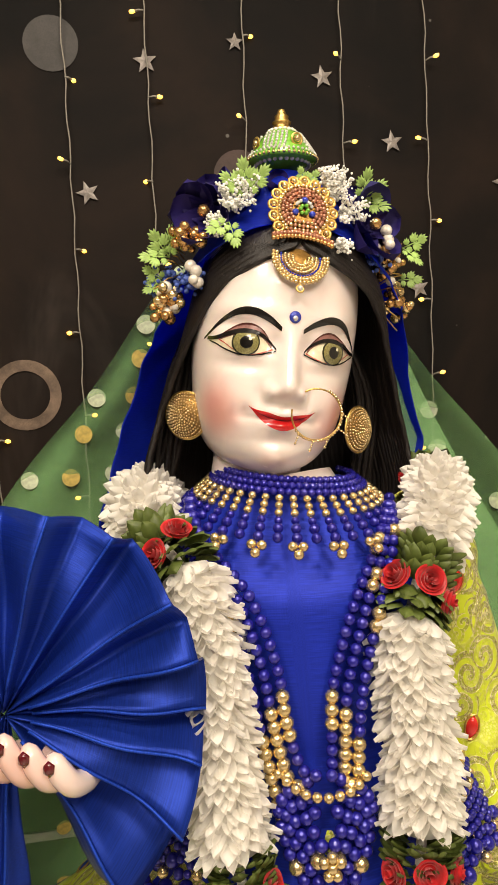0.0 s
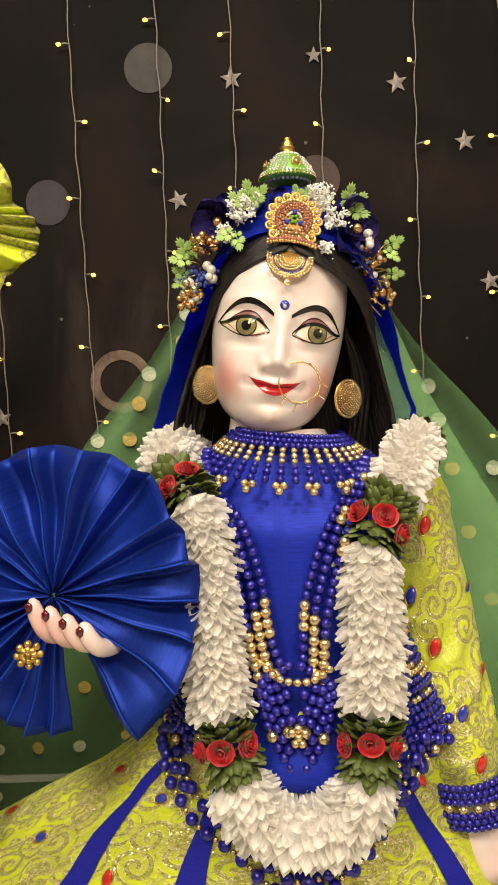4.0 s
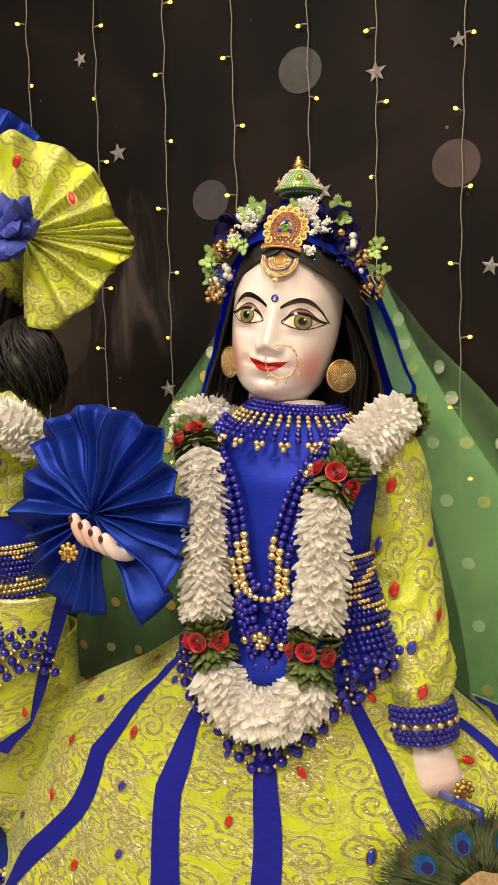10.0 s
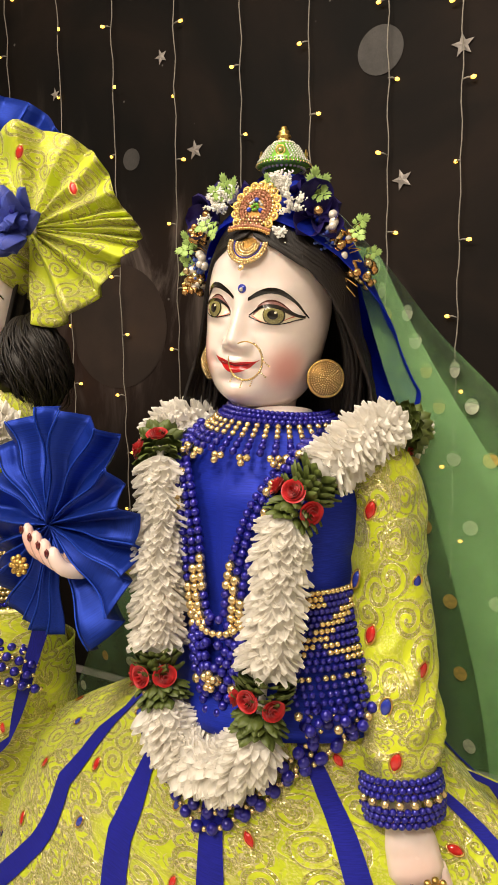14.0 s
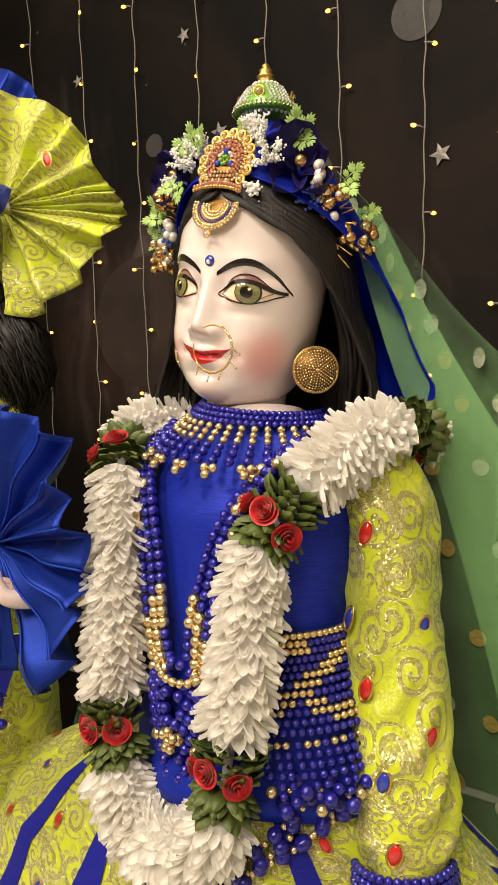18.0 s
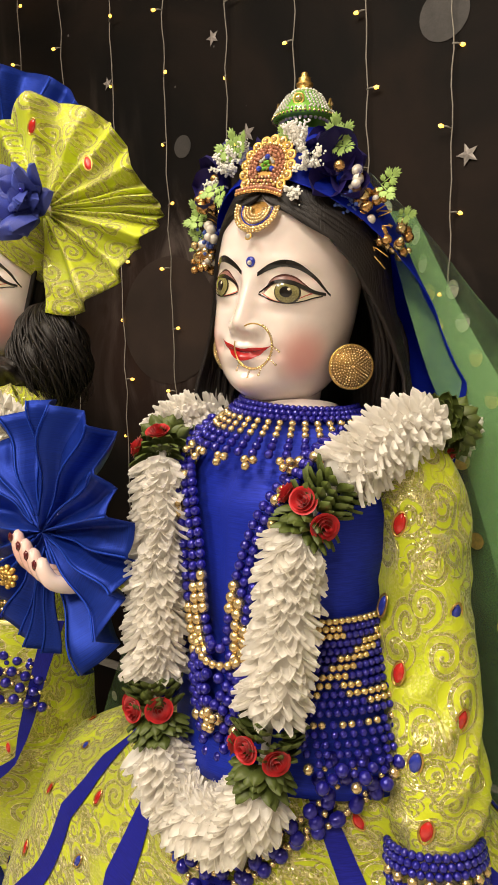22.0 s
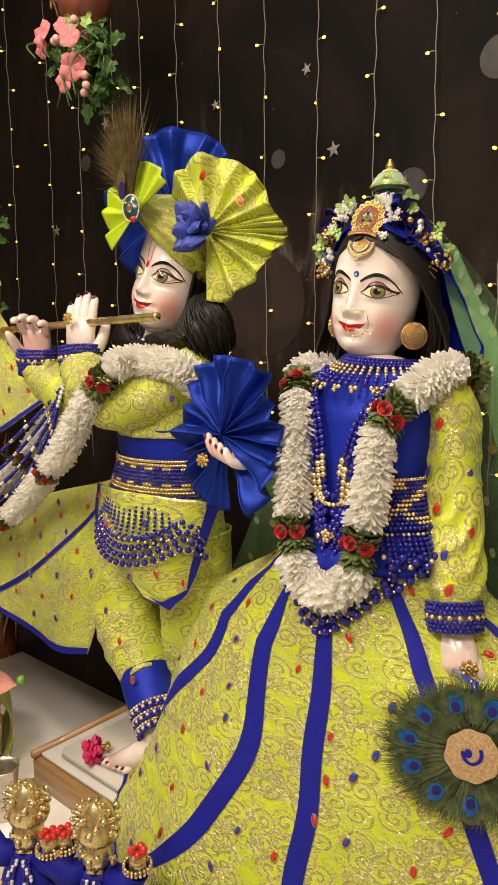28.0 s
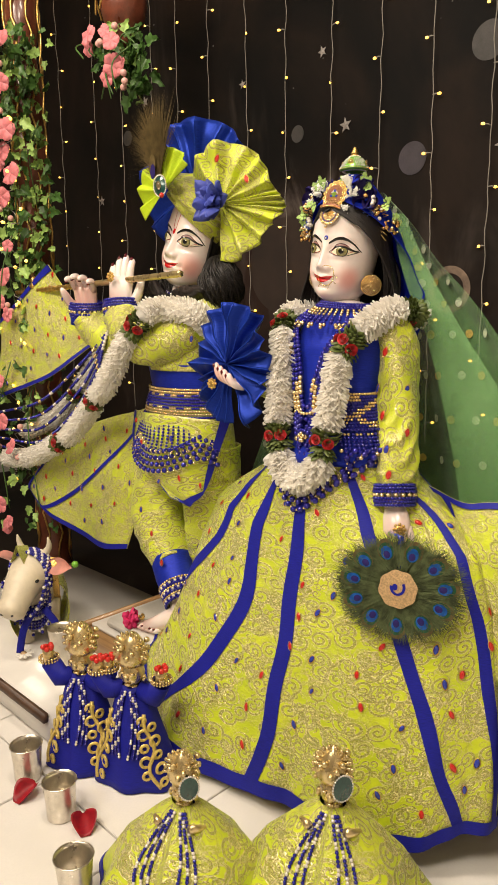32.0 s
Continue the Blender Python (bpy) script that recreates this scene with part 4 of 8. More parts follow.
def sleeve_line(pts, rad, wrinkle, seed, n=60, seg=40):
    """A gathered sleeve."""
    rg = random.Random(seed)
    ph = [rg.uniform(0, 6.28) for _ in range(4)]
    line = spline(pts, n)
    fr = frames(line, (0, 1, 0))
    run = [0.0]
    for a, b in zip(line, line[1:]):
        run.append(run[-1] + (b - a).length)

    def pt(u, v):
        i = min(int(round(v * n)), n)
        t, s, o = fr[i]
        r = interp(v, [k / (len(rad) - 1) for k in range(len(rad))], rad)
        a = 2 * math.pi * u
        r *= 1 + wrinkle * ((0.9 - 1.8 * abs(math.sin(run[i] * 72 + 2.2 * math.sin(a + ph[0]) + 1.3 * math.sin(run[i] * 23 + 2 * a) + ph[1]))) * (0.25 + 0.75 * smooth(0.3, 1, v)) * (0.5 + 0.5 * math.sin(a * 2 + run[i] * 31 + ph[2])) + 0.2 * math.sin(run[i] * 51 + 2 * math.sin(a * 2 + ph[2])) + 0.45 * math.sin(a * 3 + run[i] * 24 + ph[3]))
        return line[i] + s * (r * math.cos(a)) + o * (r * math.sin(a))
    return grid(pt, seg, n, True, lambda u, v: (u * 0.27, v * run[-1]))


R_ARM = [(0.135, 0.60, 0.985), (0.152, 0.61, 0.955), (0.163, 0.61, 0.90), (0.172, 0.605, 0.84), (0.180, 0.597, 0.785), (0.192, 0.582, 0.725), (0.198, 0.573, 0.690), (0.203, 0.565, 0.662)]
solid(part("sleeve", sleeve_line(R_ARM, [0.020, 0.031, 0.0385, 0.0405, 0.0395, 0.0390, 0.0395, 0.0385, 0.0385, 0.0375, 0.034], 0.15, 3, 110, 64), LIME, dress, "gathered lime sleeve with gold scrolls"), 0.0015)
R_ARM2 = [(-0.07, 0.60, 0.985), (-0.09, 0.60, 0.94), (-0.105, 0.585, 0.88), (-0.125, 0.55, 0.845), (-0.15, 0.50, 0.855)]
solid(part("sleeve", sleeve_line(R_ARM2, [0.030, 0.042, 0.044, 0.042, 0.036, 0.033], 0.03, 4), LIME, dress, "gathered lime sleeve with gold scrolls"), 0.0015)
# ---- small parts shared by garlands, beads and flowers ----
def petal_geo(L=0.0235, W=0.0158, cup=0.13, tip=1.0, nu=4, nv=6):
    """A cupped petal along +y from its root, hollow towards +z, with a small point at the tip."""
    def pt(u, v):
        x = (u - 0.5) * 2
        if tip:
            w = min(1.0, 0.36 + 1.25 * v) * max(0.0, 1 - v ** 2.8) ** 0.85
        else:
            w = (0.35 + 0.65 * math.sin(math.pi * min(0.5, 0.10 + v * 0.62))) * math.sqrt(max(0.0, 1 - max(0.0, (v - 0.45) / 0.55) ** 2.6))
        w = W * 0.5 * w + (0.0004 if v < 0.999 else 0)
        return Vector((x * w, L * v * (1 - 0.03 * x * x), cup * W * (x * x - 0.6) * (1 - 0.3 * v) + (0.16 * L * v ** 3 if tip else 0.18 * L * v * v)))
    return grid(pt, nu, nv)


def rose_geo(r=0.0135):
    """A rolled ribbon rose, looking along +z."""
    def pt(u, v):
        a = u * 4.6 * 2 * math.pi
        rr = r * (0.07 + 0.93 * u ** 0.85) * (1 + 0.05 * math.sin(a * 2.3))
        top = r * (0.80 - 0.50 * u + 0.05 * math.sin(a * 1.7))
        q = rr * (0.72 + 0.34 * v ** 1.6)
        return Vector((q * math.cos(a), q * math.sin(a), top * v - 0.06 * r * max(0.0, v - 0.8) * 5 * u))
    base = grid(lambda u, v: Vector((r * 0.80 * v * math.cos(2 * math.pi * u), r * 0.80 * v * math.sin(2 * math.pi * u), r * 0.05)), 16, 1, True)
    return join(grid(pt, 96, 5), base)


PETAL_ME = mesh("petal", petal_geo(0.0232, 0.0132, 0.28, 1.0, 6, 7), PETAL)
LEAF_ME = mesh("leaf", petal_geo(0.0175, 0.0130, 0.22), LEAF)
ROSE_ME = mesh("rose", rose_geo(), ROSE)


def garland(label, path, breaks, rad, parent_at, seed, group="", petals_as_parts=300, size=1.0, roses=3, fringe_mid=False, cluster=0.046):
    """White petal rope with clusters of red roses and leaves at the given fractions of its length; out: away from the body."""
    rg = random.Random(seed)
    th = thing("flower_garland", label, "garland", parent_at, group)
    line = spline(path, 240)
    pts = even(line, 0.0072 * size)
    fr = frames(pts, (0, -1, 0), True)
    n, rest, count = len(pts), [], 0
    spans = [(b * (n - 1), cluster / 0.0072 / size / 2) for b in breaks]
    part("core", tube(pts, [rad * (0.12 if any(abs(i - c) < h for c, h in spans) else 0.62) for i in range(n)], 14), PETAL, th)
    order = []
    for i, (p, (t, s, o)) in enumerate(zip(pts, fr)):
        near = [k for k, (c, h) in enumerate(spans) if abs(i - c) < h]
        if near:
            for k in range(16):
                a = 2 * math.pi * (k + 0.5 * (i % 2)) / 16 + rg.uniform(-0.15, 0.15)
                out = s * math.cos(a) + o * math.sin(a)
                if out.y > 0.75:
                    continue
                lean = 0.95 + rg.uniform(-0.25, 0.25)
                along = (out * lean + t * (-0.55 if i < spans[near[0]][0] else 0.55) * rg.uniform(0.3, 1)).normalized()
                part("leaf", LEAF_ME, None, th, m=turn_to(p + out * rad * 0.42, along, out * -1 + along * 0.3, size * rg.uniform(0.9, 1.25)))
        else:
            m = 21
            for k in range(m):
                a = 2 * math.pi * (k + 0.5 * (i % 2)) / m + rg.uniform(-0.2, 0.2)
                out = s * math.cos(a) + o * math.sin(a)
                if out.y > 0.8:
                    continue
                f = i / (n - 1)
                fringe = smooth(0.40, 0.5, f) * (1 - smooth(0.60, 0.70, f)) if fringe_mid else 0.0
                way = -t if fringe_mid and f > 0.53 else t
                ahead = -1 if fringe_mid and f > 0.53 else 1
                if any(0 < (c - i) * ahead < h + 2.3 for c, h in spans):
                    continue
                # whorls lean outwards; round the foot of the loop they hang as a fringe
                along = (way * rg.uniform(0.55, 0.85) * (1 - 0.85 * fringe) + out * rg.uniform(0.62, 0.88) + Vector((0, -0.05, -0.62)) * fringe * (1 - smooth(0.1, 0.7, out.z))).normalized()
                order.append((out.y, turn_to(p + out * rad * 0.40, along, out - along * 0.2 + t.cross(out) * rg.uniform(-0.6, 0.6), size * rg.uniform(0.84, 1.2) * (1 + fringe * (0.22 - 0.55 * smooth(-0.1, 0.7, out.z))))))
    # petals that face the front are parts of their own, the rest are joined
    idx = sorted(range(len(order)), key=lambda k: order[k][0])
    chosen = set(idx[:petals_as_parts])
    V, F = [], []
    src_v, src_f = [v.co.copy() for v in PETAL_ME.vertices], [tuple(q.vertices) for q in PETAL_ME.polygons]
    for k, (_, m) in enumerate(order):
        if k in chosen:
            part("petal", PETAL_ME, None, th, m=m)
        else:
            b = len(V)
            V += [m @ v for v in src_v]
            F += [tuple(i + b for i in q) for q in src_f]
    if V:
        part("petals", (V, F), PETAL, th, kind="stuff")
    for c, h in spans:
        i = int(round(c))
        p, (t, s, o) = pts[i], fr[i]
        for k in range(roses):
            q = (k - (roses - 1) / 2) * 1.05
            out = (s * math.cos(q) + o * math.sin(q)).normalized()
            if out.y > 0:
                out = (out * 0.2 + Vector((0, -1, 0))).normalized()
            part("rose", ROSE_ME, None, th, "red ribbon rose", m=turn_to(p + out * rad * 0.74 + t * rg.uniform(-0.009, 0.009), t, out, size * rg.uniform(0.86, 1.02)))
    return th


R_GARLAND = [(0.150, 0.685, 0.985), (0.165, 0.640, 0.996), (0.158, 0.590, 0.994), (0.146, 0.552, 0.976), (0.132, 0.530, 0.955), (0.118, 0.515, 0.930), (0.110, 0.500, 0.895), (0.113, 0.485, 0.830),
             (0.110, 0.472, 0.775), (0.107, 0.468, 0.745), (0.103, 0.462, 0.712), (0.083, 0.458, 0.685), (0.050, 0.455, 0.674), (0.018, 0.457, 0.680), (-0.002, 0.455, 0.703), (-0.017, 0.458, 0.741),
             (-0.024, 0.463, 0.780), (-0.033, 0.476, 0.855), (-0.038, 0.488, 0.918), (-0.053, 0.502, 0.962), (-0.078, 0.532, 0.980), (-0.090, 0.565, 0.994), (-0.090, 0.61, 0.996), (-0.085, 0.66, 0.98)]
# strings of beads


def strand(th, path, r, pattern, label="", step=None, lift=0.0):
    """Beads as parts along a line; pattern: a function of the fraction that gives a material."""
    line = even(spline(path, 160), (step or 2.02) * r)
    for i, p in enumerate(line):
        mat = pattern(i / max(1, len(line) - 1))
        part("bead", bead_mesh(mat, r * (1.16 if mat is PEARL_GOLD and r > 0.004 else 1.0)), None, th, m=Matrix.Translation(p))
    return line


def golds(*spans):
    return lambda f: PEARL_GOLD if any(a <= f <= b for a, b in spans) else PEARL_BLUE


neck = thing("pearl_necklaces", "strings of blue and gold pearls hanging over the blue bodice", "necklace", (0.045, 0.50, 0.714))
for off, low, wide, g in ((-0.0085, 0.812, 0.002, ((0.20, 0.26), (0.73, 0.86))), (0.0025, 0.790, 0.010, ((0.30, 0.36), (0.74, 0.96))), (0.0140, 0.760, 0.022, ((0.11, 0.15), (0.38, 0.44), (0.72, 0.97)))):
    strand(neck, [(-0.050 + off * 0.1, 0.566, 1.0), (-0.044 - off * 0.7, 0.528, 0.975), (-0.013 - off * 0.9, 0.499, 0.94), (0.004 - off, 0.490, 0.890), (0.010 - off * 0.9, 0.486, 0.850), (0.020 - off * 0.8, 0.484, low * 0.5 + 0.410), (0.040 - wide, 0.478, low)], 0.0047, golds(*g))
    strand(neck, [(0.112, 0.566, 0.995), (0.100 + off * 0.5, 0.528, 0.970), (0.078 + off * 0.9, 0.503, 0.925), (0.062 + off, 0.494, 0.873), (0.058 + off * 0.9, 0.487, 0.842), (0.056 + off * 0.8, 0.484, low * 0.5 + 0.410), (0.046 + wide, 0.478, low)], 0.0047, golds(*g))
# nested loops between the strings, and a gold row that joins them
rg = random.Random(21)
for w, top, low, g in ((0.012, 0.806, 0.781, ()), (0.019, 0.802, 0.764, ((0.0, 0.12),)), (0.026, 0.800, 0.748, ((0.86, 1.0),)), (0.031, 0.794, 0.731, ()), (0.034, 0.786, 0.714, ((0.50, 0.58),))):
    for side in (-1, 1):
        strand(neck, [(0.043 + side * w, 0.484 - 0.004 * w / 0.034, top), (0.043 + side * (w * 0.72 + 0.002), 0.476, top * 0.55 + low * 0.45 + rg.uniform(-0.003, 0.003)), (0.043 + side * 0.0045, 0.470, low)], 0.0052, golds(*g))
strand(neck, [(0.010, 0.484, 0.812), (0.026, 0.475, 0.802), (0.044, 0.472, 0.799), (0.062, 0.475, 0.802), (0.078, 0.484, 0.812)], 0.0040, golds((0.0, 1.0)))
for dx, dz in ((0, 0), (-0.006, 0.004), (0.006, 0.004), (-0.003, -0.006), (0.003, -0.006), (0, 0.008)):
    part("pendant_bead", bead_mesh(PEARL_GOLD, 0.0042), None, neck, "gold pearl of the pendant", m=Matrix.Translation((0.045 + dx, 0.464, 0.752 + dz)))

# collar of small pearls round the neck
collar = thing("pearl_collar", "broad collar of blue and gold seed pearls with fringe drops", "necklace", (0.033, 0.55, 0.975))


def collar_at(a, d):
    """a: angle from the front; d: distance down and out from the neck."""
    d = d * 0.90
    drop = d * (0.80 + 0.12 * math.cos(a))
    rr = 0.0475 + d * (0.76 + 0.10 * math.sin(abs(a)))
    return Vector((0.032 + 1.12 * rr * math.sin(a), 0.605 - 1.12 * rr * math.cos(a) * (1 + 0.12 * d / 0.05), 1.0185 + 0.006 * math.sin(a) * -1 - drop))


rows = [[], []]
for row in range(3):
    cnt = 46
    for k in range(cnt):
        a = -2.1 + 4.2 * (k + 0.5 * (row % 2)) / (cnt - 1)
        rows[0].append((collar_at(a, 0.003 + row * 0.0052), 0.0033, PEARL_BLUE))
beads("neck_band", rows[0], collar, "band of blue seed pearls")
for k in range(25):
    a = -1.9 + 3.8 * k / 24
    drop = []
    for j in range(4):
        drop.append((collar_at(a, 0.0185 + j * 0.0056), 0.0034, PEARL_GOLD if j < 3 else PEARL_BLUE))
    for j in range(2):
        drop.append((collar_at(a, 0.0410 + j * 0.0066), 0.0042, PEARL_BLUE))
    if k % 2 == 0:
        for da, dd in ((-0.04, 0.0535), (0.04, 0.0535), (0.0, 0.059)):
            drop.append((collar_at(a + da, dd), 0.0040, PEARL_GOLD))
    beads("fringe_drop", drop, collar)

# belt of pearls with a net of larger ones
belt = thing("pearl_belt", "wide belt of blue and gold pearls with a hanging net", "belt", (0.045, 0.48, 0.66))
small = []
for row in range(12):
    z = 0.840 - row * 0.0060
    cnt = 66
    for k in range(cnt):
        a = -2.0 + 4.0 * (k + 0.5 * (row % 2)) / cnt
        if abs(a) < 0.66:
            continue
        along = (abs(a) - 0.80) / 0.65
        slant, back = abs(row - (8.2 - 5.4 * along)), abs(row - (6.9 + 3.4 * along))
        gold = row < 1 or (row < 3 and along < 0.45) or slant < 1.1 or (back < 1.0 and along > 0.3)
        small.append((torso_r(a, z, 0.007 + 0.0012 * row), 0.0033, PEARL_GOLD if gold else PEARL_BLUE))
beads("seed_pearl_band", small, belt, "band of seed pearls with slanting gold rows")
rg = random.Random(17)
for side in (-1, 1):
    for k in range(15):
        a = side * (0.70 + 0.065 * k)
        L = 4 + (k * 5) % 3
        items = [(torso_r(a + side * rg.uniform(-0.008, 0.008), 0.7655 - j * 0.0064, 0.020 + 0.0012 * j), 0.0033, PEARL_GOLD if j == 0 and k % 3 else PEARL_BLUE) for j in range(L)]
        items.append((torso_r(a, 0.7655 - L * 0.0064 - 0.004, 0.025), 0.0060 if k % 2 else 0.0046, PEARL_BLUE if k % 4 else PEARL_GOLD))
        beads("tassel", items, belt)


def net_at(x, z):
    """The place on the skirt at a given x and height, in front."""
    v, lo, hi = (0.765 - z) / 0.69, -1.5, 1.5
    for _ in range(24):
        mid = (lo + hi) / 2
        if sk_r(mid, v).x < x:
            lo = mid
        else:
            hi = mid
    return sk_r(lo, v) + out_r(lo, v) * 0.008


# strings of large beads slung under the garland
for string in (((0.166, 0.722), (0.146, 0.690), (0.125, 0.670), (0.100, 0.652), (0.085, 0.632), (0.068, 0.613), (0.045, 0.604), (0.028, 0.609), (0.010, 0.619), (-0.006, 0.632), (-0.024, 0.642), (-0.055, 0.654), (-0.073, 0.668), (-0.090, 0.684), (-0.101, 0.706)),
               ((0.150, 0.728), (0.131, 0.700), (0.114, 0.676), (0.093, 0.656), (0.077, 0.636), (0.060, 0.625), (0.045, 0.621), (0.026, 0.626), (0.008, 0.637), (-0.012, 0.650), (-0.045, 0.668), (-0.070, 0.690), (-0.090, 0.715)),
               ((0.132, 0.730), (0.126, 0.712), (0.134, 0.692), (0.119, 0.668), (0.106, 0.646), (0.088, 0.628)), ((0.172, 0.712), (0.156, 0.700), (0.139, 0.683)), ((-0.108, 0.722), (-0.100, 0.700), (-0.082, 0.690), (-0.060, 0.672))):
    line = even(spline([net_at(x, z) for x, z in string], 160), 0.0098)
    for k, p in enumerate(line):
        if k % 2:
            part("bead", bead_mesh(PEARL_GOLD, 0.0030), None, belt, m=Matrix.Translation(p))
        else:
            part("bead", bead_mesh(PEARL_BLUE, 0.0066), None, belt, m=Matrix.Translation(p))


def bangle(th, c, axis, r, rows=6, n=34, br=0.0036, gold_rows=(2,)):
    """Rows of beads round a wrist."""
    ax = Vector(axis).normalized()
    s = ax.orthogonal().normalized()
    o = ax.cross(s)
    for row in range(rows):
        items = []
        gold = row in gold_rows
        cnt = n if not gold else n // 2
        for k in range(cnt):
            a = 2 * math.pi * (k + 0.5 * (row % 2)) / cnt
            rr = r + 0.002 * math.sin(math.pi * row / (rows - 1))
            items.append((Vector(c) + ax * ((row - (rows - 1) / 2) * br * 1.75) + (s * math.cos(a) + o * math.sin(a)) * rr, br * (1.25 if gold else 1), PEARL_GOLD if gold else PEARL_BLUE))
        beads("bead_row", items, th)


brace = thing("pearl_bracelet", "blue and white pearl bracelet round the wrist", "bracelet", (0.212, 0.558, 0.64))
bangle(brace, (0.205, 0.562, 0.650), (0.18, -0.15, -1), 0.0375, 7, 36, 0.0036, (3,))
# gem motifs sewn on the cloth
GEM_GEO = ([Vector((p.x * 0.0046, p.y * 0.0085 * (1 - 0.25 * abs(p.x)), p.z * 0.0022)) for p in BALL[0]], BALL[1])
RIM_GEO = grid(lambda u, v: Vector(((0.0058 - 0.0016 * v) * math.cos(2 * math.pi * u), (0.0100 - 0.0016 * v) * math.sin(2 * math.pi * u), 0.0012 * math.sin(math.pi * v) + 0.0003)), 16, 2, True)
GEM_RED, GEM_BLUE = mesh("gem", GEM_GEO, RED_GEM), mesh("gem", GEM_GEO, BLUE_GEM)
GEM_RIM = mesh("gem_rim", RIM_GEO, GOLD)


def gem(th, p, out, along, red, s=1.0):
    m = turn_to(p, along, out, s)
    g = part("gem", GEM_RED if red else GEM_BLUE, None, th, m=m)
    part("gem_rim", GEM_RIM, None, g, m=m)


rg = random.Random(11)
k = 0
for row in range(9):
    v = 0.14 + row * 0.095
    n = int(6 + 9 * v)
    for i in range(n):
        a = -1.75 + 3.4 * (i + 0.5 * (row % 2)) / n + rg.uniform(-0.05, 0.05)
        vv = v + rg.uniform(-0.02, 0.02)
        if min(abs(a - curve(vv, RIB_V, line)) for line in RIBS[:5]) < 0.09:
            a += 0.13
        k += 1
        down = sk_r(a, vv + 0.02) - sk_r(a, vv - 0.02)
        side = out_r(a, vv).cross(down)
        gem(skirt, sk_r(a, vv) + out_r(a, vv) * 0.002, out_r(a, vv), down + side * rg.uniform(-0.7, 0.7), k % 2 == 0, rg.uniform(0.85, 1.1))
sleeves = [o for o in dress.children if o.name.startswith("sleeve")]
for p, o, red in (((0.172, 0.626, 0.917), (0.2, -1, 0.1), True), ((0.156, 0.592, 0.801), (-0.1, -1, 0.0), True), ((0.137, 0.600, 0.85), (-0.5, -1, 0), False), ((0.194, 0.579, 0.735), (0.2, -1, 0.1), False),
                  ((0.216, 0.545, 0.690), (0.4, -1, 0.1), True), ((0.205, 0.610, 0.85), (1, -0.5, 0), False), ((0.216, 0.590, 0.77), (1, -0.5, 0), True)):
    out = Vector(o).normalized()
    axis = Vector((interp(p[2], (0.66, 0.785, 0.90, 0.985), (0.203, 0.180, 0.163, 0.140)), interp(p[2], (0.66, 0.785, 0.90), (0.565, 0.597, 0.61)), p[2]))
    gem(sleeves[0], axis + out * 0.0415, out, (0.25, 0.1, 1), red, 1.15)

garland("white petal garland with clusters of red ribbon roses and leaves", R_GARLAND, (0.045, 0.198, 0.395, 0.604, 0.846), 0.0305, (0.05, 0.455, 0.64), 1, fringe_mid=True, size=0.96)

# hair and head cloths, in the head's own metres


def head_shell(beta, wide, deep, front, z0, z1, nu, nv, ripple=0.0, freq=90, lift=0.0, right=None, left=1.0):
    """right: how much wider than the plan on that side, over z."""
    def pt(u, v):
        z = z0 + (z1 - z0) * v
        b = math.radians(beta(z))
        a = b + (2 * math.pi - 2 * b) * u
        c, s = math.cos(a), math.sin(a)
        s = s * right(z) if s > 0 else s * left
        r = 1 + ripple * math.sin(a * freq + 4 * math.sin(z * 40)) + ripple * 0.7 * math.sin(a * freq * 0.37 + z * 60)
        if c > 0:
            return Vector((wide(z) * s * r, HEAD_Y - (front(z) - 0.005) * c * r - lift, z))
        return Vector((wide(z) * s * r, HEAD_Y - deep(z) * c * r, z))
    return moved(grid(pt, nu, nv, False, lambda u, v: (u * 0.5, v * 0.3)), R_HEAD)


hair = thing("black_wig", "long straight black hair framing the marble face", "wig", (0.03, 0.62, 0.96))
HBZ = (-0.17, -0.10, -0.06, -0.03, 0.0, 0.03, 0.05, 0.065, 0.078, 0.10, 0.118, 0.13)
solid(part("hair", head_shell(lambda z: interp(z, HBZ, (78, 84, 88, 84, 74, 60, 45, 23, 0, 0, 0, 0)), lambda z: interp(z, HBZ, (0.112, 0.108, 0.100, 0.093, 0.0860, 0.0810, 0.0770, 0.0720, 0.066, 0.053, 0.034, 0.008)),
                              lambda z: interp(z, HBZ, (0.085, 0.08, 0.078, 0.078, 0.078, 0.078, 0.077, 0.075, 0.071, 0.058, 0.038, 0.008)),
                              lambda z: interp(z, HBZ, (0.072, 0.070, 0.072, 0.075, 0.076, 0.0765, 0.0755, 0.0730, 0.0690, 0.057, 0.037, 0.010)), -0.17, 0.131, 260, 60, 0.004, 140, right=lambda z: interp(z, (-0.17, -0.06, 0.02, 0.1), (1.36, 1.28, 1.17, 1.12)), left=0.87), HAIR, hair), 0.004)
for side in (-1, 1):
    locks = []
    for i in range(44):
        rr = random.Random(i + 50 * (side + 1))
        x0 = side * (0.070 + rr.uniform(-0.004, 0.012) + (0.022 if side > 0 else -0.002))
        y0 = rr.uniform(0.066, 0.105)
        pts = [Vector((side * 0.064, y0 - 0.005, 0.03)), Vector((x0, y0, -0.03)), Vector((x0 + side * rr.uniform(0, 0.008), y0 + 0.004, -0.09)), Vector((x0 + side * rr.uniform(-0.002, 0.024), y0 + 0.006, -0.155 + rr.uniform(-0.01, 0.01)))]
        locks.append(moved(tube(spline(pts, 12), [0.001 + 0.0024 * math.sin(math.pi * min(1, 0.1 + k / 13)) for k in range(13)], 6), R_HEAD))
    part("side_lock", join(*locks), HAIR, hair, kind="stuff")

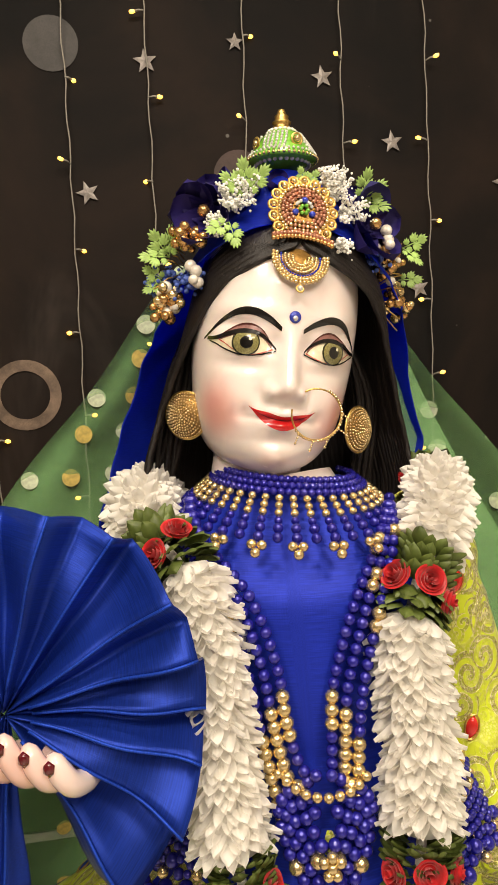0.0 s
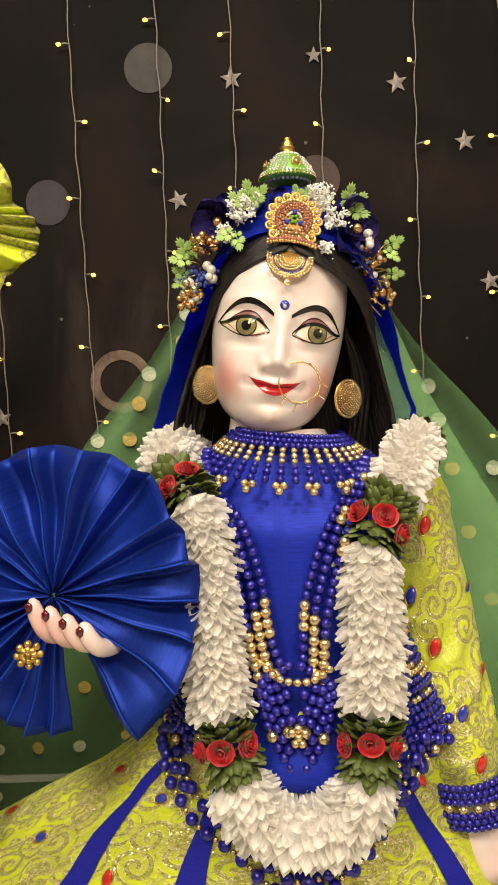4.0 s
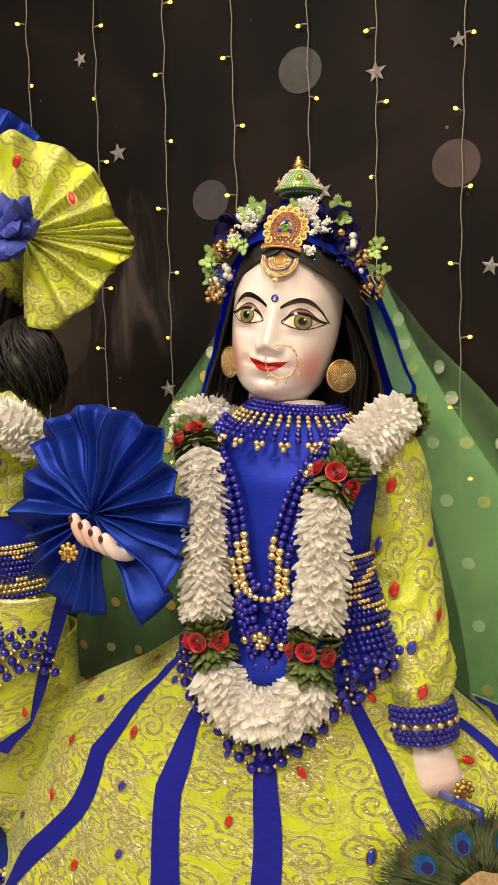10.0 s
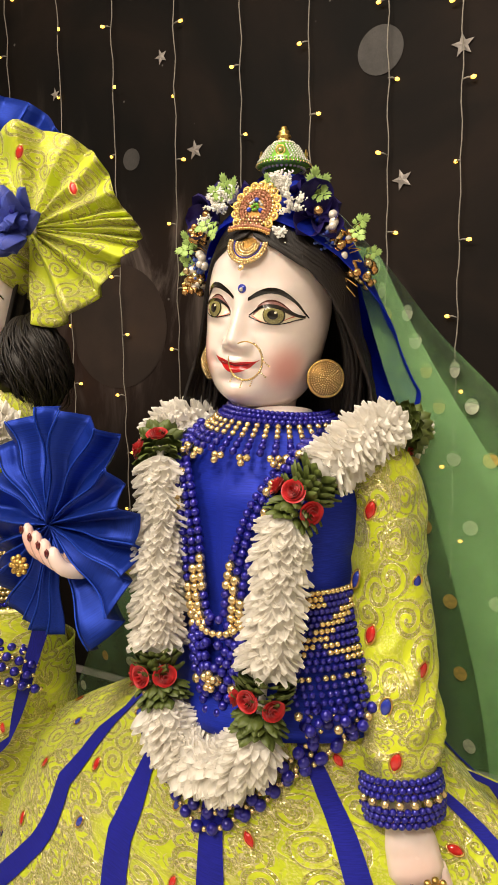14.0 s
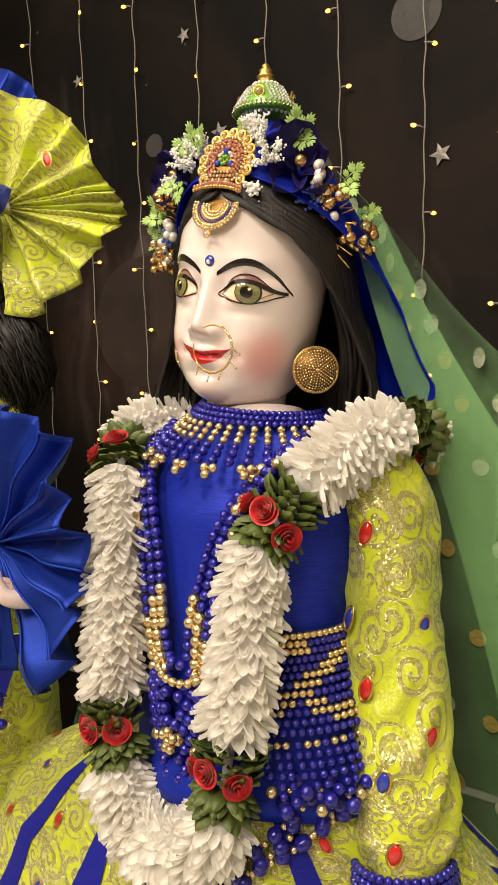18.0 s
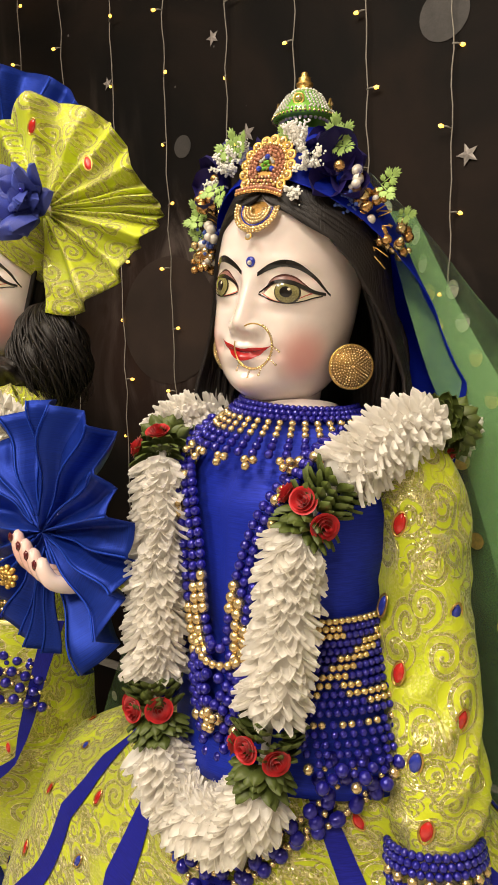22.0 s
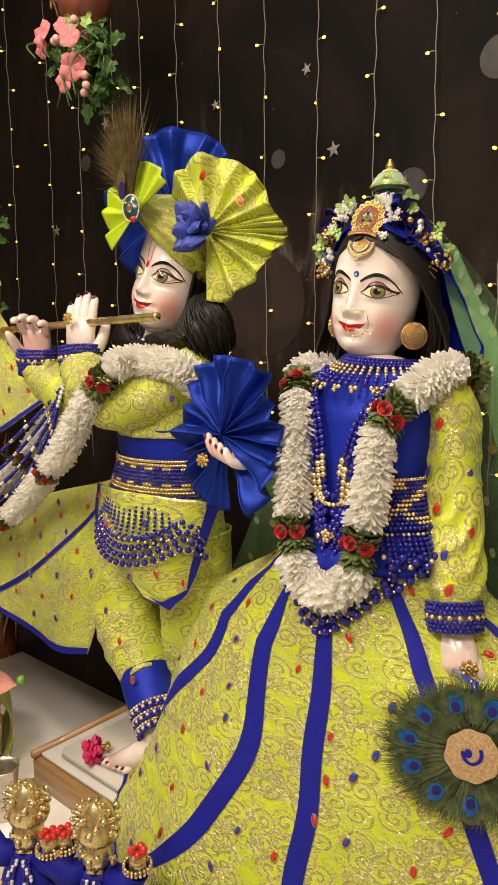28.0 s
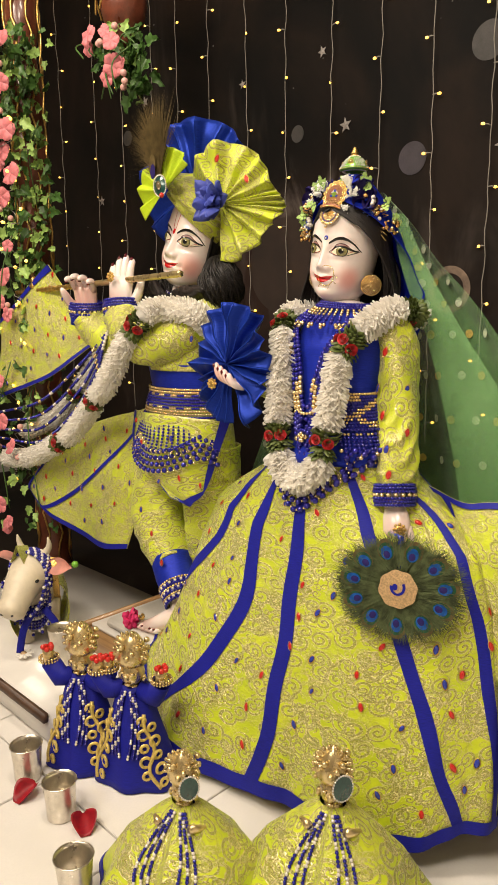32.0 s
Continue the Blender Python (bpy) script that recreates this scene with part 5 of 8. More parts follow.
cloth = thing("blue_head_cloth", "royal blue silk head cloth draped over the black hair", "head cloth", (0.03, 0.66, 0.95))
CBZ = (-0.18, -0.12, -0.06, 0.0, 0.03, 0.05, 0.07, 0.085, 0.097, 0.112, 0.130, 0.148)
solid(part("cloth", head_shell(lambda z: interp(z, CBZ, (122, 121, 119, 108, 93, 79, 60, 40, 10, 0, 0, 0)), lambda z: interp(z, CBZ, (0.180, 0.168, 0.150, 0.120, 0.104, 0.094, 0.084, 0.076, 0.067, 0.054, 0.040, 0.020)),
                               lambda z: interp(z, CBZ, (0.100, 0.100, 0.099, 0.096, 0.094, 0.092, 0.087, 0.080, 0.072, 0.058, 0.038, 0.006)),
                               lambda z: interp(z, CBZ, (0.10, 0.09, 0.088, 0.086, 0.085, 0.083, 0.079, 0.073, 0.062, 0.046, 0.034, 0.016)), -0.18, 0.148, 120, 60, 0.010, 17, right=lambda z: interp(z, (-0.18, -0.10, -0.06, 0.02, 0.1), (1.05, 1.22, 1.27, 1.16, 1.08)), left=0.86), HEAD_SILK, cloth), 0.001)

# net veil with foil dots
veil = thing("green_net_veil", "sheer green net veil dotted with gold and silver foil", "veil", (0.03, 0.76, 0.30))
V_L = spline([(-0.045, 0.655, 1.205), (-0.085, 0.675, 1.175), (-0.155, 0.695, 1.09), (-0.27, 0.72, 0.965), (-0.44, 0.755, 0.70), (-0.60, 0.78, 0.45), (-0.66, 0.79, 0.33)], 60)
V_R = spline([(0.090, 0.645, 1.222), (0.130, 0.685, 1.165), (0.180, 0.705, 1.095), (0.275, 0.735, 0.985), (0.43, 0.77, 0.76), (0.58, 0.80, 0.50), (0.66, 0.81, 0.33)], 60)


def veil_at(u, v):
    x = min(v, 0.9999) * 60
    i = int(x)
    l, r = V_L[i].lerp(V_L[i + 1], x - i), V_R[i].lerp(V_R[i + 1], x - i)
    p = l.lerp(r, u)
    top = (1 - smooth(0.0, 0.30, v))
    bow = math.sin(math.pi * u)
    p.y += 0.055 * bow * (0.6 + 0.4 * v) + v * (0.014 * math.sin(u * 23 + 1.0) + 0.009 * math.sin(u * 41 + 3 * v))
    p.z += 0.022 * bow ** 0.7 * top
    return p


part("net", grid(veil_at, 110, 60, False, lambda u, v: ((u - 0.5) * (0.2 + v), v)), VEIL, veil)
FOLD_A = spline([(0.102, 0.640, 1.190), (0.136, 0.660, 1.05), (0.168, 0.695, 0.93), (0.22, 0.72, 0.70), (0.24, 0.74, 0.5)], 30)
FOLD_B = spline([(0.122, 0.665, 1.185), (0.168, 0.685, 1.08), (0.235, 0.71, 0.96), (0.335, 0.745, 0.80), (0.45, 0.78, 0.58)], 30)
part("folded_edge", grid(lambda u, v: FOLD_A[min(30, int(round(v * 30)))].lerp(FOLD_B[min(30, int(round(v * 30)))], u), 8, 30, False, lambda u, v: (u * 0.1, v * 0.6)), VEIL, veil, "doubled edge of the net")
DOT = mesh("dot", grid(lambda u, v: Vector((0.0092 * v * math.cos(2 * math.pi * u), 0.0092 * v * math.sin(2 * math.pi * u), 0.0004)), 18, 1, True), DOT_GOLD)
DOT2 = mesh("dot", grid(lambda u, v: Vector((0.0092 * v * math.cos(2 * math.pi * u), 0.0092 * v * math.sin(2 * math.pi * u), 0.0004)), 18, 1, True), DOT_SILVER)
k = 0
for row in range(15):
    v = 0.10 + row * 0.061
    n = int(4 + 17 * v)
    for i in range(n):
        u = (i + 0.3 + 0.5 * (row % 2)) / (n + 0.5)
        if not (u < 0.46 or u > 0.54):
            continue
        k += 1
        p = veil_at(u, v)
        nrm = (veil_at(min(u + 0.01, 1), v) - veil_at(max(u - 0.01, 0), v)).cross(veil_at(u, min(v + 0.01, 1)) - veil_at(u, v - 0.01)).normalized()
        nrm = nrm if nrm.y < 0 else -nrm
        part("foil_dot", DOT if (i + row) % 2 else DOT2, None, veil, m=turn_to(p + nrm * 0.001, (0, 0, 1), nrm))


# jewels and flowers of the head
def on_head(x, y, z):
    return R_HEAD @ Vector((x, y, z))


def head_pose(x, y, z, rx=0.0, ry=0.0, rz=0.0):
    """A pose whose z looks out of the face."""
    return R_HEAD @ Matrix.Translation((x, y, z)) @ Euler([radians(v) for v in (90 + rx, ry, rz)]).to_matrix().to_4x4()


def torus(R, r, n=28, m=8, a0=0.0, a1=2 * math.pi):
    full = abs(a1 - a0 - 2 * math.pi) < 1e-6
    return grid(lambda u, v: Vector(((R + r * math.cos(2 * math.pi * v)) * math.cos(a0 + (a1 - a0) * u), (R + r * math.cos(2 * math.pi * v)) * math.sin(a0 + (a1 - a0) * u), r * math.sin(2 * math.pi * v))), n, m, full)


crown = thing("domed_crown", "small green enamel domed crown with pearls and a gold finial", "crown", on_head(0, 0.055, 0.12))
CM = Matrix.Translation((0.0345, 0.6100, 1.3165 - 0.198)) @ Matrix.Rotation(math.radians(1.5), 4, "Y")
DOME = ((0.0100, 0.148), (0.0160, 0.151), (0.0215, 0.1535), (0.0282, 0.1550), (0.0292, 0.1568), (0.0286, 0.1582), (0.0252, 0.1640), (0.0212, 0.1700), (0.0170, 0.1758), (0.0125, 0.1800), (0.003, 0.1808))
part("dome", lathe(DOME, 36), CROWN_GREEN, crown, m=CM)
part("finial", lathe([(0.0092, 0.1795), (0.0096, 0.1822), (0.0070, 0.1836), (0.0064, 0.1862), (0.0080, 0.1872), (0.0080, 0.1884), (0.0064, 0.1893), (0.0056, 0.1915), (0.0058, 0.1936), (0.0034, 0.1946), (0.0036, 0.1964), (0.0028, 0.1984), (0.0005, 0.1992)], 22), GOLD, crown, "gold finial", m=CM)
for rr, z, n, r, mat in ((0.0292, 0.1572, 44, 0.0014, PEARL_GOLD), (0.0280, 0.1605, 44, 0.0012, STONE), (0.0225, 0.1535, 30, 0.0018, STONE), (0.0108, 0.1803, 18, 0.0019, PEARL_WHITE)):
    beads("pearl_band", [(CM @ Vector((rr * math.cos(2 * math.pi * k / n), rr * math.sin(2 * math.pi * k / n), z)), r, mat) for k in range(n)], crown)
for q in range(4):
    items = []
    for i in range(6):
        for j in range(6):
            a = math.radians(72 + 90 * q - 90 + (i - 2.5) * (7.5 + 0.8 * j))
            z = 0.1625 + j * 0.0027
            rr = interp(z, [p[1] for p in DOME[5:]], [p[0] for p in DOME[5:]]) + 0.0004
            items.append((CM @ Vector((rr * math.cos(a), rr * math.sin(a), z)), 0.0013, STONE))
    beads("stone_panel", items, crown, "panel of clear stones")
    a = math.radians(90 * q - 63)
    seat = CM @ turn_to((0.0242 * math.cos(a), 0.0242 * math.sin(a), 0.1685), (0, 0, 1), (math.cos(a), math.sin(a), 0.8))
    disc_m = part("medallion", torus(0.0046, 0.0009, 18, 6), GOLD, crown, m=seat)
    part("stud", bead_mesh(PEARL_GOLD, 0.0030), None, disc_m, m=seat)

front = thing("gold_forehead_ornament", "arched gold ornament with pink stones and a crescent pendant", "head jewel", on_head(0, -0.01, 0.10))
FM = head_pose(0.0, -0.010, 0.0985, -16)
PINK_STONE = plain("pink_stone", (0.52, 0.24, 0.15), 0.18, 0.5, 0.2, 300.0, 900.0, 0.02, coat=0.7)
arc = []
for rr, n, r, mat, a0, a1 in ((0.0030, 6, 0.0017, CROWN_GREEN, 0, 300), (0.0070, 3, 0.0026, BLUE_GEM, -20, 200), (0.0068, 8, 0.0015, STONE, 30, 150), (0.0105, 16, 0.0017, PINK_STONE, -40, 220), (0.0134, 24, 0.0016, PINK_STONE, -45, 225), (0.0162, 28, 0.0016, PINK_STONE, -45, 225), (0.0190, 30, 0.0017, PEARL_GOLD, -45, 225)):
    arc += [(FM @ Vector((rr * math.cos(math.radians(a0 + (a1 - a0) * k / (n - 1))), 0.006 + 1.08 * rr * math.sin(math.radians(a0 + (a1 - a0) * k / (n - 1))), 0.003 - 0.12 * rr + 0.001 * (k % 2))), r, mat) for k in range(n)]
arc += [(FM @ Vector((-0.0225 + 0.045 * k / 16, -0.0135 - 0.004 * (abs(k - 8) / 8) ** 2 - 0.0030 * row, 0.003)), 0.0019, COPPER_BEAD if row else PINK_STONE) for k in range(17) for row in range(2)]
arc += [(FM @ Vector((x * 0.0032, -0.0110 + 0.0034 * row, 0.0026)), 0.0016, PINK_STONE if (x + row) % 2 else PEARL_GOLD) for row, wide in enumerate((4, 3, 2)) for x in range(-wide, wide + 1)]
beads("stone_arch", arc, front, "arches of pink stones and gold beads")
for k in range(13):
    a = math.radians(-38 + 256 * k / 12)
    loop = part("gold_loop", torus(0.0036, 0.0013, 14, 6), GOLD, front, m=FM @ Matrix.Translation((0.0232 * math.cos(a), 0.006 + 0.0250 * math.sin(a), 0.0)))
    part("stud", bead_mesh(PEARL_GOLD, 0.0022), None, loop, m=FM @ Matrix.Translation((0.0232 * math.cos(a), 0.006 + 0.0250 * math.sin(a), 0.001)))
part("backplate", grid(lambda u, v: Vector((0.0215 * v * math.cos(2 * math.pi * u), 0.006 + 0.0230 * v * math.sin(2 * math.pi * u), 0.0016 - 0.0010 * v)), 32, 3, True), BRONZE, front, m=FM)
TM = head_pose(0.000, -0.0190, 0.0600, -20)
cres = []
for rr, n, r, mat in ((0.0062, 11, 0.0014, PEARL_GOLD), (0.0092, 17, 0.0014, PEARL_GOLD), (0.0122, 21, 0.0015, PEARL_GOLD), (0.0152, 27, 0.0009, BLUE_GEM), (0.0185, 25, 0.0017, PEARL_GOLD), (0.0212, 23, 0.0017, PEARL_GOLD)):
    cres += [(TM @ Vector((rr * math.cos(math.radians(172 + 196 * k / (n - 1))), 0.008 + rr * math.sin(math.radians(172 + 196 * k / (n - 1))) * 0.95, 0.001)), r, mat) for k in range(n)]
beads("crescent_inlay", cres, front, "gold crescent with blue stones")
part("crescent", grid(lambda u, v: Vector(((0.004 + 0.0165 * v) * math.cos(math.pi * (0.96 + 1.08 * u)), 0.008 + (0.004 + 0.0165 * v) * math.sin(math.pi * (0.96 + 1.08 * u)) * 0.95, -0.0008)), 26, 2), GOLD, front, m=TM)
part("stone_bed", grid(lambda u, v: Vector((0.0100 * v * math.cos(2 * math.pi * u), 0.0085 + 0.0085 * v * math.sin(2 * math.pi * u), -0.0004 - 0.001 * v)), 24, 2, True), BRONZE, front, "dark gold bed of the crescent", m=TM)
drop = part("drop", torus(0.0026, 0.0009, 14, 6), GOLD, front, "clear drop stone", m=TM @ Matrix.Translation((0, -0.0172, 0.001)))
part("stone", bead_mesh(STONE, 0.0024), None, drop, m=TM @ Matrix.Translation((0, -0.0172, 0.0015)))

mark = thing("forehead_jewel", "round blue forehead jewel with a silver centre", "jewel", on_head(0.0, -0.0195, 0.0235))
part("disc", lathe([(0.0046, 0), (0.0044, 0.0009), (0.001, 0.0012)], 20), BLUE_GEM, mark, m=head_pose(0.0005, -0.0188, 0.0240))
part("centre", bead_mesh(STONE, 0.0021), None, mark, m=head_pose(0.0005, -0.0206, 0.0230))

ring = thing("gold_nose_ring", "thin gold nose ring with small hanging beads", "nose ring", on_head(0.024, -0.036, -0.048))
NM = head_pose(0.0215, -0.0330, -0.0465, 0, 16)
part("hoop", torus(0.0190, 0.00065, 40, 6, math.radians(-170), math.radians(140)), GOLD, ring, m=NM)
beads("seed_trim", [(NM @ Vector((0.0196 * math.cos(math.radians(a)), 0.0196 * math.sin(math.radians(a)), 0)), 0.0012, PEARL_GOLD) for a in range(-120, 90, 7)], ring)
for a in (-110, -75, -42, -10, 22):
    beads("dangle", [(NM @ Vector((0.0205 * math.cos(math.radians(a)) + (0.0024 * j if a > -20 else 0.0), 0.0205 * math.sin(math.radians(a)) - (0.0022 * j if a <= -20 else 0.0006 * j), 0)), 0.0009 + 0.0002 * (j == 3), PEARL_GOLD) for j in range(4)], ring)


def earring(m, r, group):
    th = thing("dome_earring", "round gold dome earring with a beaded surface", "earring", m.translation, group)
    part("dome", grid(lambda u, v: Vector((r * v * math.cos(2 * math.pi * u), r * v * math.sin(2 * math.pi * u), r * 0.42 * (1 - v * v))), 32, 8, True), BRONZE, th, m=m)
    items = []
    for i in range(9):
        v = (i + 0.5) / 9
        n = max(4, int(2 * math.pi * v * 9 * 0.86))
        for k in range(n):
            a = 2 * math.pi * (k + 0.5 * (i % 2)) / n
            items.append((m @ Vector((r * v * math.cos(a), r * v * math.sin(a), r * 0.42 * (1 - v * v))), r * 0.050, PEARL_GOLD))
    beads("granulation", items, th)
    part("rim", torus(r, r * 0.06, 36, 6), GOLD, th, m=m)
    return th


for s in (-1, 1):
    c = on_head(0.081, 0.040, -0.057) if s > 0 else on_head(-0.067, 0.046, -0.060)
    o = R_HEAD.to_3x3() @ Vector((s * 0.62, -0.78, 0.02))
    earring(turn_to(c, (0, 0, 1), o), 0.0195, "earrings of the marble lady")


def sprig_leaf(L=0.026):
    """A divided leaf along +y: three lobed leaflets on short stalks."""
    geos = [tube([(0, 0, 0), (0, L * 0.45, 0.002), (0, L * 0.8, 0.0)], [0.0008, 0.0006, 0.0004], 5)]
    for x0, y0, turn, size in ((0.0, 0.62, 0.0, 0.46), (0.0, 0.42, 0.85, 0.42), (0.0, 0.42, -0.85, 0.42), (0.0, 0.16, 1.15, 0.30), (0.0, 0.16, -1.15, 0.30)):
        for lobe, reach in ((-0.75, 0.72), (-0.35, 0.92), (0.0, 1.0), (0.35, 0.92), (0.75, 0.72)):
            a = turn + lobe
            d, n = Vector((math.sin(a), math.cos(a), 0)), Vector((math.cos(a), -math.sin(a), 0))
            c = Vector((x0, y0 * L, 0)) + Vector((math.sin(turn), math.cos(turn), 0)) * L * size * 0.25
            w, r = L * size * 0.17, L * size * reach
            geos.append(grid(lambda u, v, c=c, d=d, n=n, w=w, r=r: c + d * (r * v) + n * ((u - 0.5) * 2 * w * math.sin(math.pi * min(1.0, 0.18 + 0.82 * v)) ** 0.7) + Vector((0, 0, 0.0015 + 0.10 * r * math.sin(2.5 * v) - abs(u - 0.5) * 0.002)), 2, 4))
    return join(*geos)


SPRIG = mesh("parsley_leaf", sprig_leaf(), LEAF_LIGHT)
BIG_PETAL = mesh("petal", petal_geo(0.034, 0.032, 0.45, 0, 6, 8), CROWN_BLUE)
WHITE_BIT = plain("white_sprig", (0.88, 0.87, 0.82), 0.6, 0.0, 0.06, 90.0, 900.0, 0.12)
flowers = thing("flower_headdress", "band of dark blue flowers, white sprigs, ferny leaves and beads", "headdress", on_head(0, 0.02, 0.10))
HN = R_HEAD.to_3x3()


def dirv(x, y, z):
    return (HN @ Vector((x, y, z))).normalized()


rr = random.Random(31)
for centre, out, n, size in (((0.060, 0.010, 0.106), (0.45, -1, 0.25), 5, 1.0), ((-0.070, 0.020, 0.098), (-0.55, -1, 0.2), 5, 0.95), ((-0.066, 0.026, 0.116), (-0.5, -0.6, 0.7), 3, 0.80), ((-0.012, 0.026, 0.130), (-0.1, -0.7, 0.8), 3, 0.62), ((0.018, 0.028, 0.132), (0.1, -0.7, 0.8), 3, 0.62), ((0.044, 0.030, 0.126), (0.3, -0.7, 0.7), 3, 0.75), ((-0.044, 0.030, 0.120), (-0.3, -0.8, 0.6), 3, 0.70)):
    o = dirv(*out)
    a = o.orthogonal().normalized()
    for k in range(n):
        ang = 2 * math.pi * (k + rr.uniform(0.1, 0.5)) / n
        d = a * math.cos(ang) + o.cross(a) * math.sin(ang)
        part("petal", BIG_PETAL, None, flowers, "dark blue cloth petal", m=turn_to(on_head(*centre) - o * 0.004, d + o * rr.uniform(0.15, 0.75), o + d * -0.25 + d.cross(o) * rr.uniform(-0.4, 0.4), size * rr.uniform(0.78, 1.05)))
    if n == 5:
        part("flower_heart", bead_mesh(COPPER_BEAD, 0.0050), None, flowers, "gold flower heart", m=Matrix.Translation(on_head(*centre) + o * 0.006))
for c, way, spikes, size in (((-0.050, 0.010, 0.104), (-0.4, -0.6, 0.6), 8, 0.022), ((-0.058, 0.010, 0.094), (-0.6, -0.7, -0.2), 6, 0.018), ((-0.040, 0.010, 0.112), (-0.2, -0.5, 0.8), 6, 0.018), ((0.024, 0.006, 0.118), (0.1, -0.6, 0.8), 9, 0.026), ((0.034, 0.004, 0.108), (0.4, -0.7, 0.3), 8, 0.022), ((0.020, 0.004, 0.126), (-0.1, -0.6, 0.7), 6, 0.018), ((0.030, -0.010, 0.084), (0.4, -0.7, -0.5), 4, 0.012)):
    rr = random.Random(int(c[0] * 1e4) + spikes)
    items = []
    for i in range(spikes):
        d = (Vector(way).normalized() + Vector((rr.uniform(-0.7, 0.7), rr.uniform(-0.5, 0.3), rr.uniform(-0.7, 0.7)))).normalized()
        for j in range(13):
            q = Vector(c) + d * (size * (0.15 + 0.85 * j / 12))
            for _ in range(3):
                items.append((on_head(q.x + rr.gauss(0, 0.0016), q.y + rr.gauss(0, 0.0014), q.z + rr.gauss(0, 0.0016)), rr.uniform(0.0008, 0.0016) * (1.15 - 0.4 * j / 12), WHITE_BIT))
    beads("white_sprig", items, flowers, "white sprig of tiny buds")
for p, ways, sc in (((0.094, 0.022, 0.096), ((0.8, -0.2, 0.5), (0.7, -0.3, -0.6)), 0.72), ((0.050, 0.014, 0.126), ((0.7, -0.2, 0.6), (0.9, -0.3, -0.2), (0.1, -0.3, 1.0)), 0.85), ((-0.042, 0.006, 0.116), ((-0.3, -0.2, 0.9), (-0.9, -0.2, 0.3), (0.5, -0.4, 0.7)), 0.85),
                          ((-0.054, 0.000, 0.090), ((-0.7, -0.3, -0.5), (0.3, -0.3, -0.8)), 0.75), ((-0.094, 0.034, 0.064), ((-0.6, -0.2, 0.6), (-0.9, -0.2, -0.2), (0.0, -0.3, 0.9)), 0.85), ((-0.096, 0.040, 0.046), ((-0.6, -0.2, -0.5), (-0.8, -0.3, 0.3)), 0.70),
                          ((0.004, 0.012, 0.128), ((0.5, -0.2, 0.8), (-0.4, -0.2, 0.8)), 0.55), ((0.102, 0.044, 0.074), ((0.9, -0.2, 0.1),), 0.70)):
    for al in ways:
        part("parsley_leaf", SPRIG, None, flowers, m=turn_to(on_head(*p), dirv(*al), dirv(0.3 * p[0] / 0.05, -1, 0.2), sc))
rr = random.Random(4)
for c, spread, n, mats in (((-0.092, 0.038, 0.026), 0.017, 26, (PEARL_GOLD, COPPER_BEAD, COPPER_BEAD, PEARL_WHITE)), ((-0.082, 0.020, 0.078), 0.014, 16, (COPPER_BEAD, COPPER_BEAD)), ((-0.076, 0.022, 0.050), 0.008, 5, (PEARL_WHITE,)),
                           ((0.083, 0.028, 0.080), 0.017, 22, (COPPER_BEAD, COPPER_BEAD, PEARL_WHITE, PEARL_GOLD)), ((0.100, 0.050, 0.056), 0.021, 22, (PEARL_GOLD, COPPER_BEAD)), ((0.074, 0.016, 0.098), 0.010, 7, (PEARL_WHITE, PEARL_WHITE, COPPER_BEAD))):
    for i in range(n):
        d = Vector((rr.gauss(0, 1), rr.gauss(0, 0.6), rr.gauss(0, 1))).normalized() * spread * rr.uniform(0.3, 1)
        part("bead", bead_mesh(rr.choice(mats), rr.choice((0.0030, 0.0042, 0.0050))), None, flowers, m=Matrix.Translation(on_head(c[0] + d.x, c[1] + d.y - 0.004, c[2] + d.z)))
BLUE_BUD = plain("light_blue_bud", (0.06, 0.11, 0.42), 0.5, 0.0, 0.2, 200.0, 900.0, 0.2)
for c in ((-0.090, 0.040, 0.050), (-0.078, 0.026, 0.044), (0.066, 0.012, 0.080), (-0.098, 0.044, 0.044)):
    beads("bud_spray", [(on_head(c[0] + rr.gauss(0, 0.006), c[1] + rr.gauss(0, 0.003), c[2] + rr.gauss(0, 0.005)), rr.uniform(0.0014, 0.0024), BLUE_BUD) for _ in range(40)], flowers, "spray of light blue buds")
for s, n in ((-1, 7), (1, 9)):
    for i in range(n):
        a, b = on_head(s * 0.082, 0.040, 0.045 + 0.004 * i), on_head(s * (0.090 + rr.uniform(0, 0.014)), 0.034, 0.030 + 0.008 * i + rr.uniform(-0.01, 0.01))
        part("gold_wire", tube([a, a.lerp(b, 0.5) + Vector((0, -0.003, 0.002)), b], 0.0006, 5), GOLD, flowers)


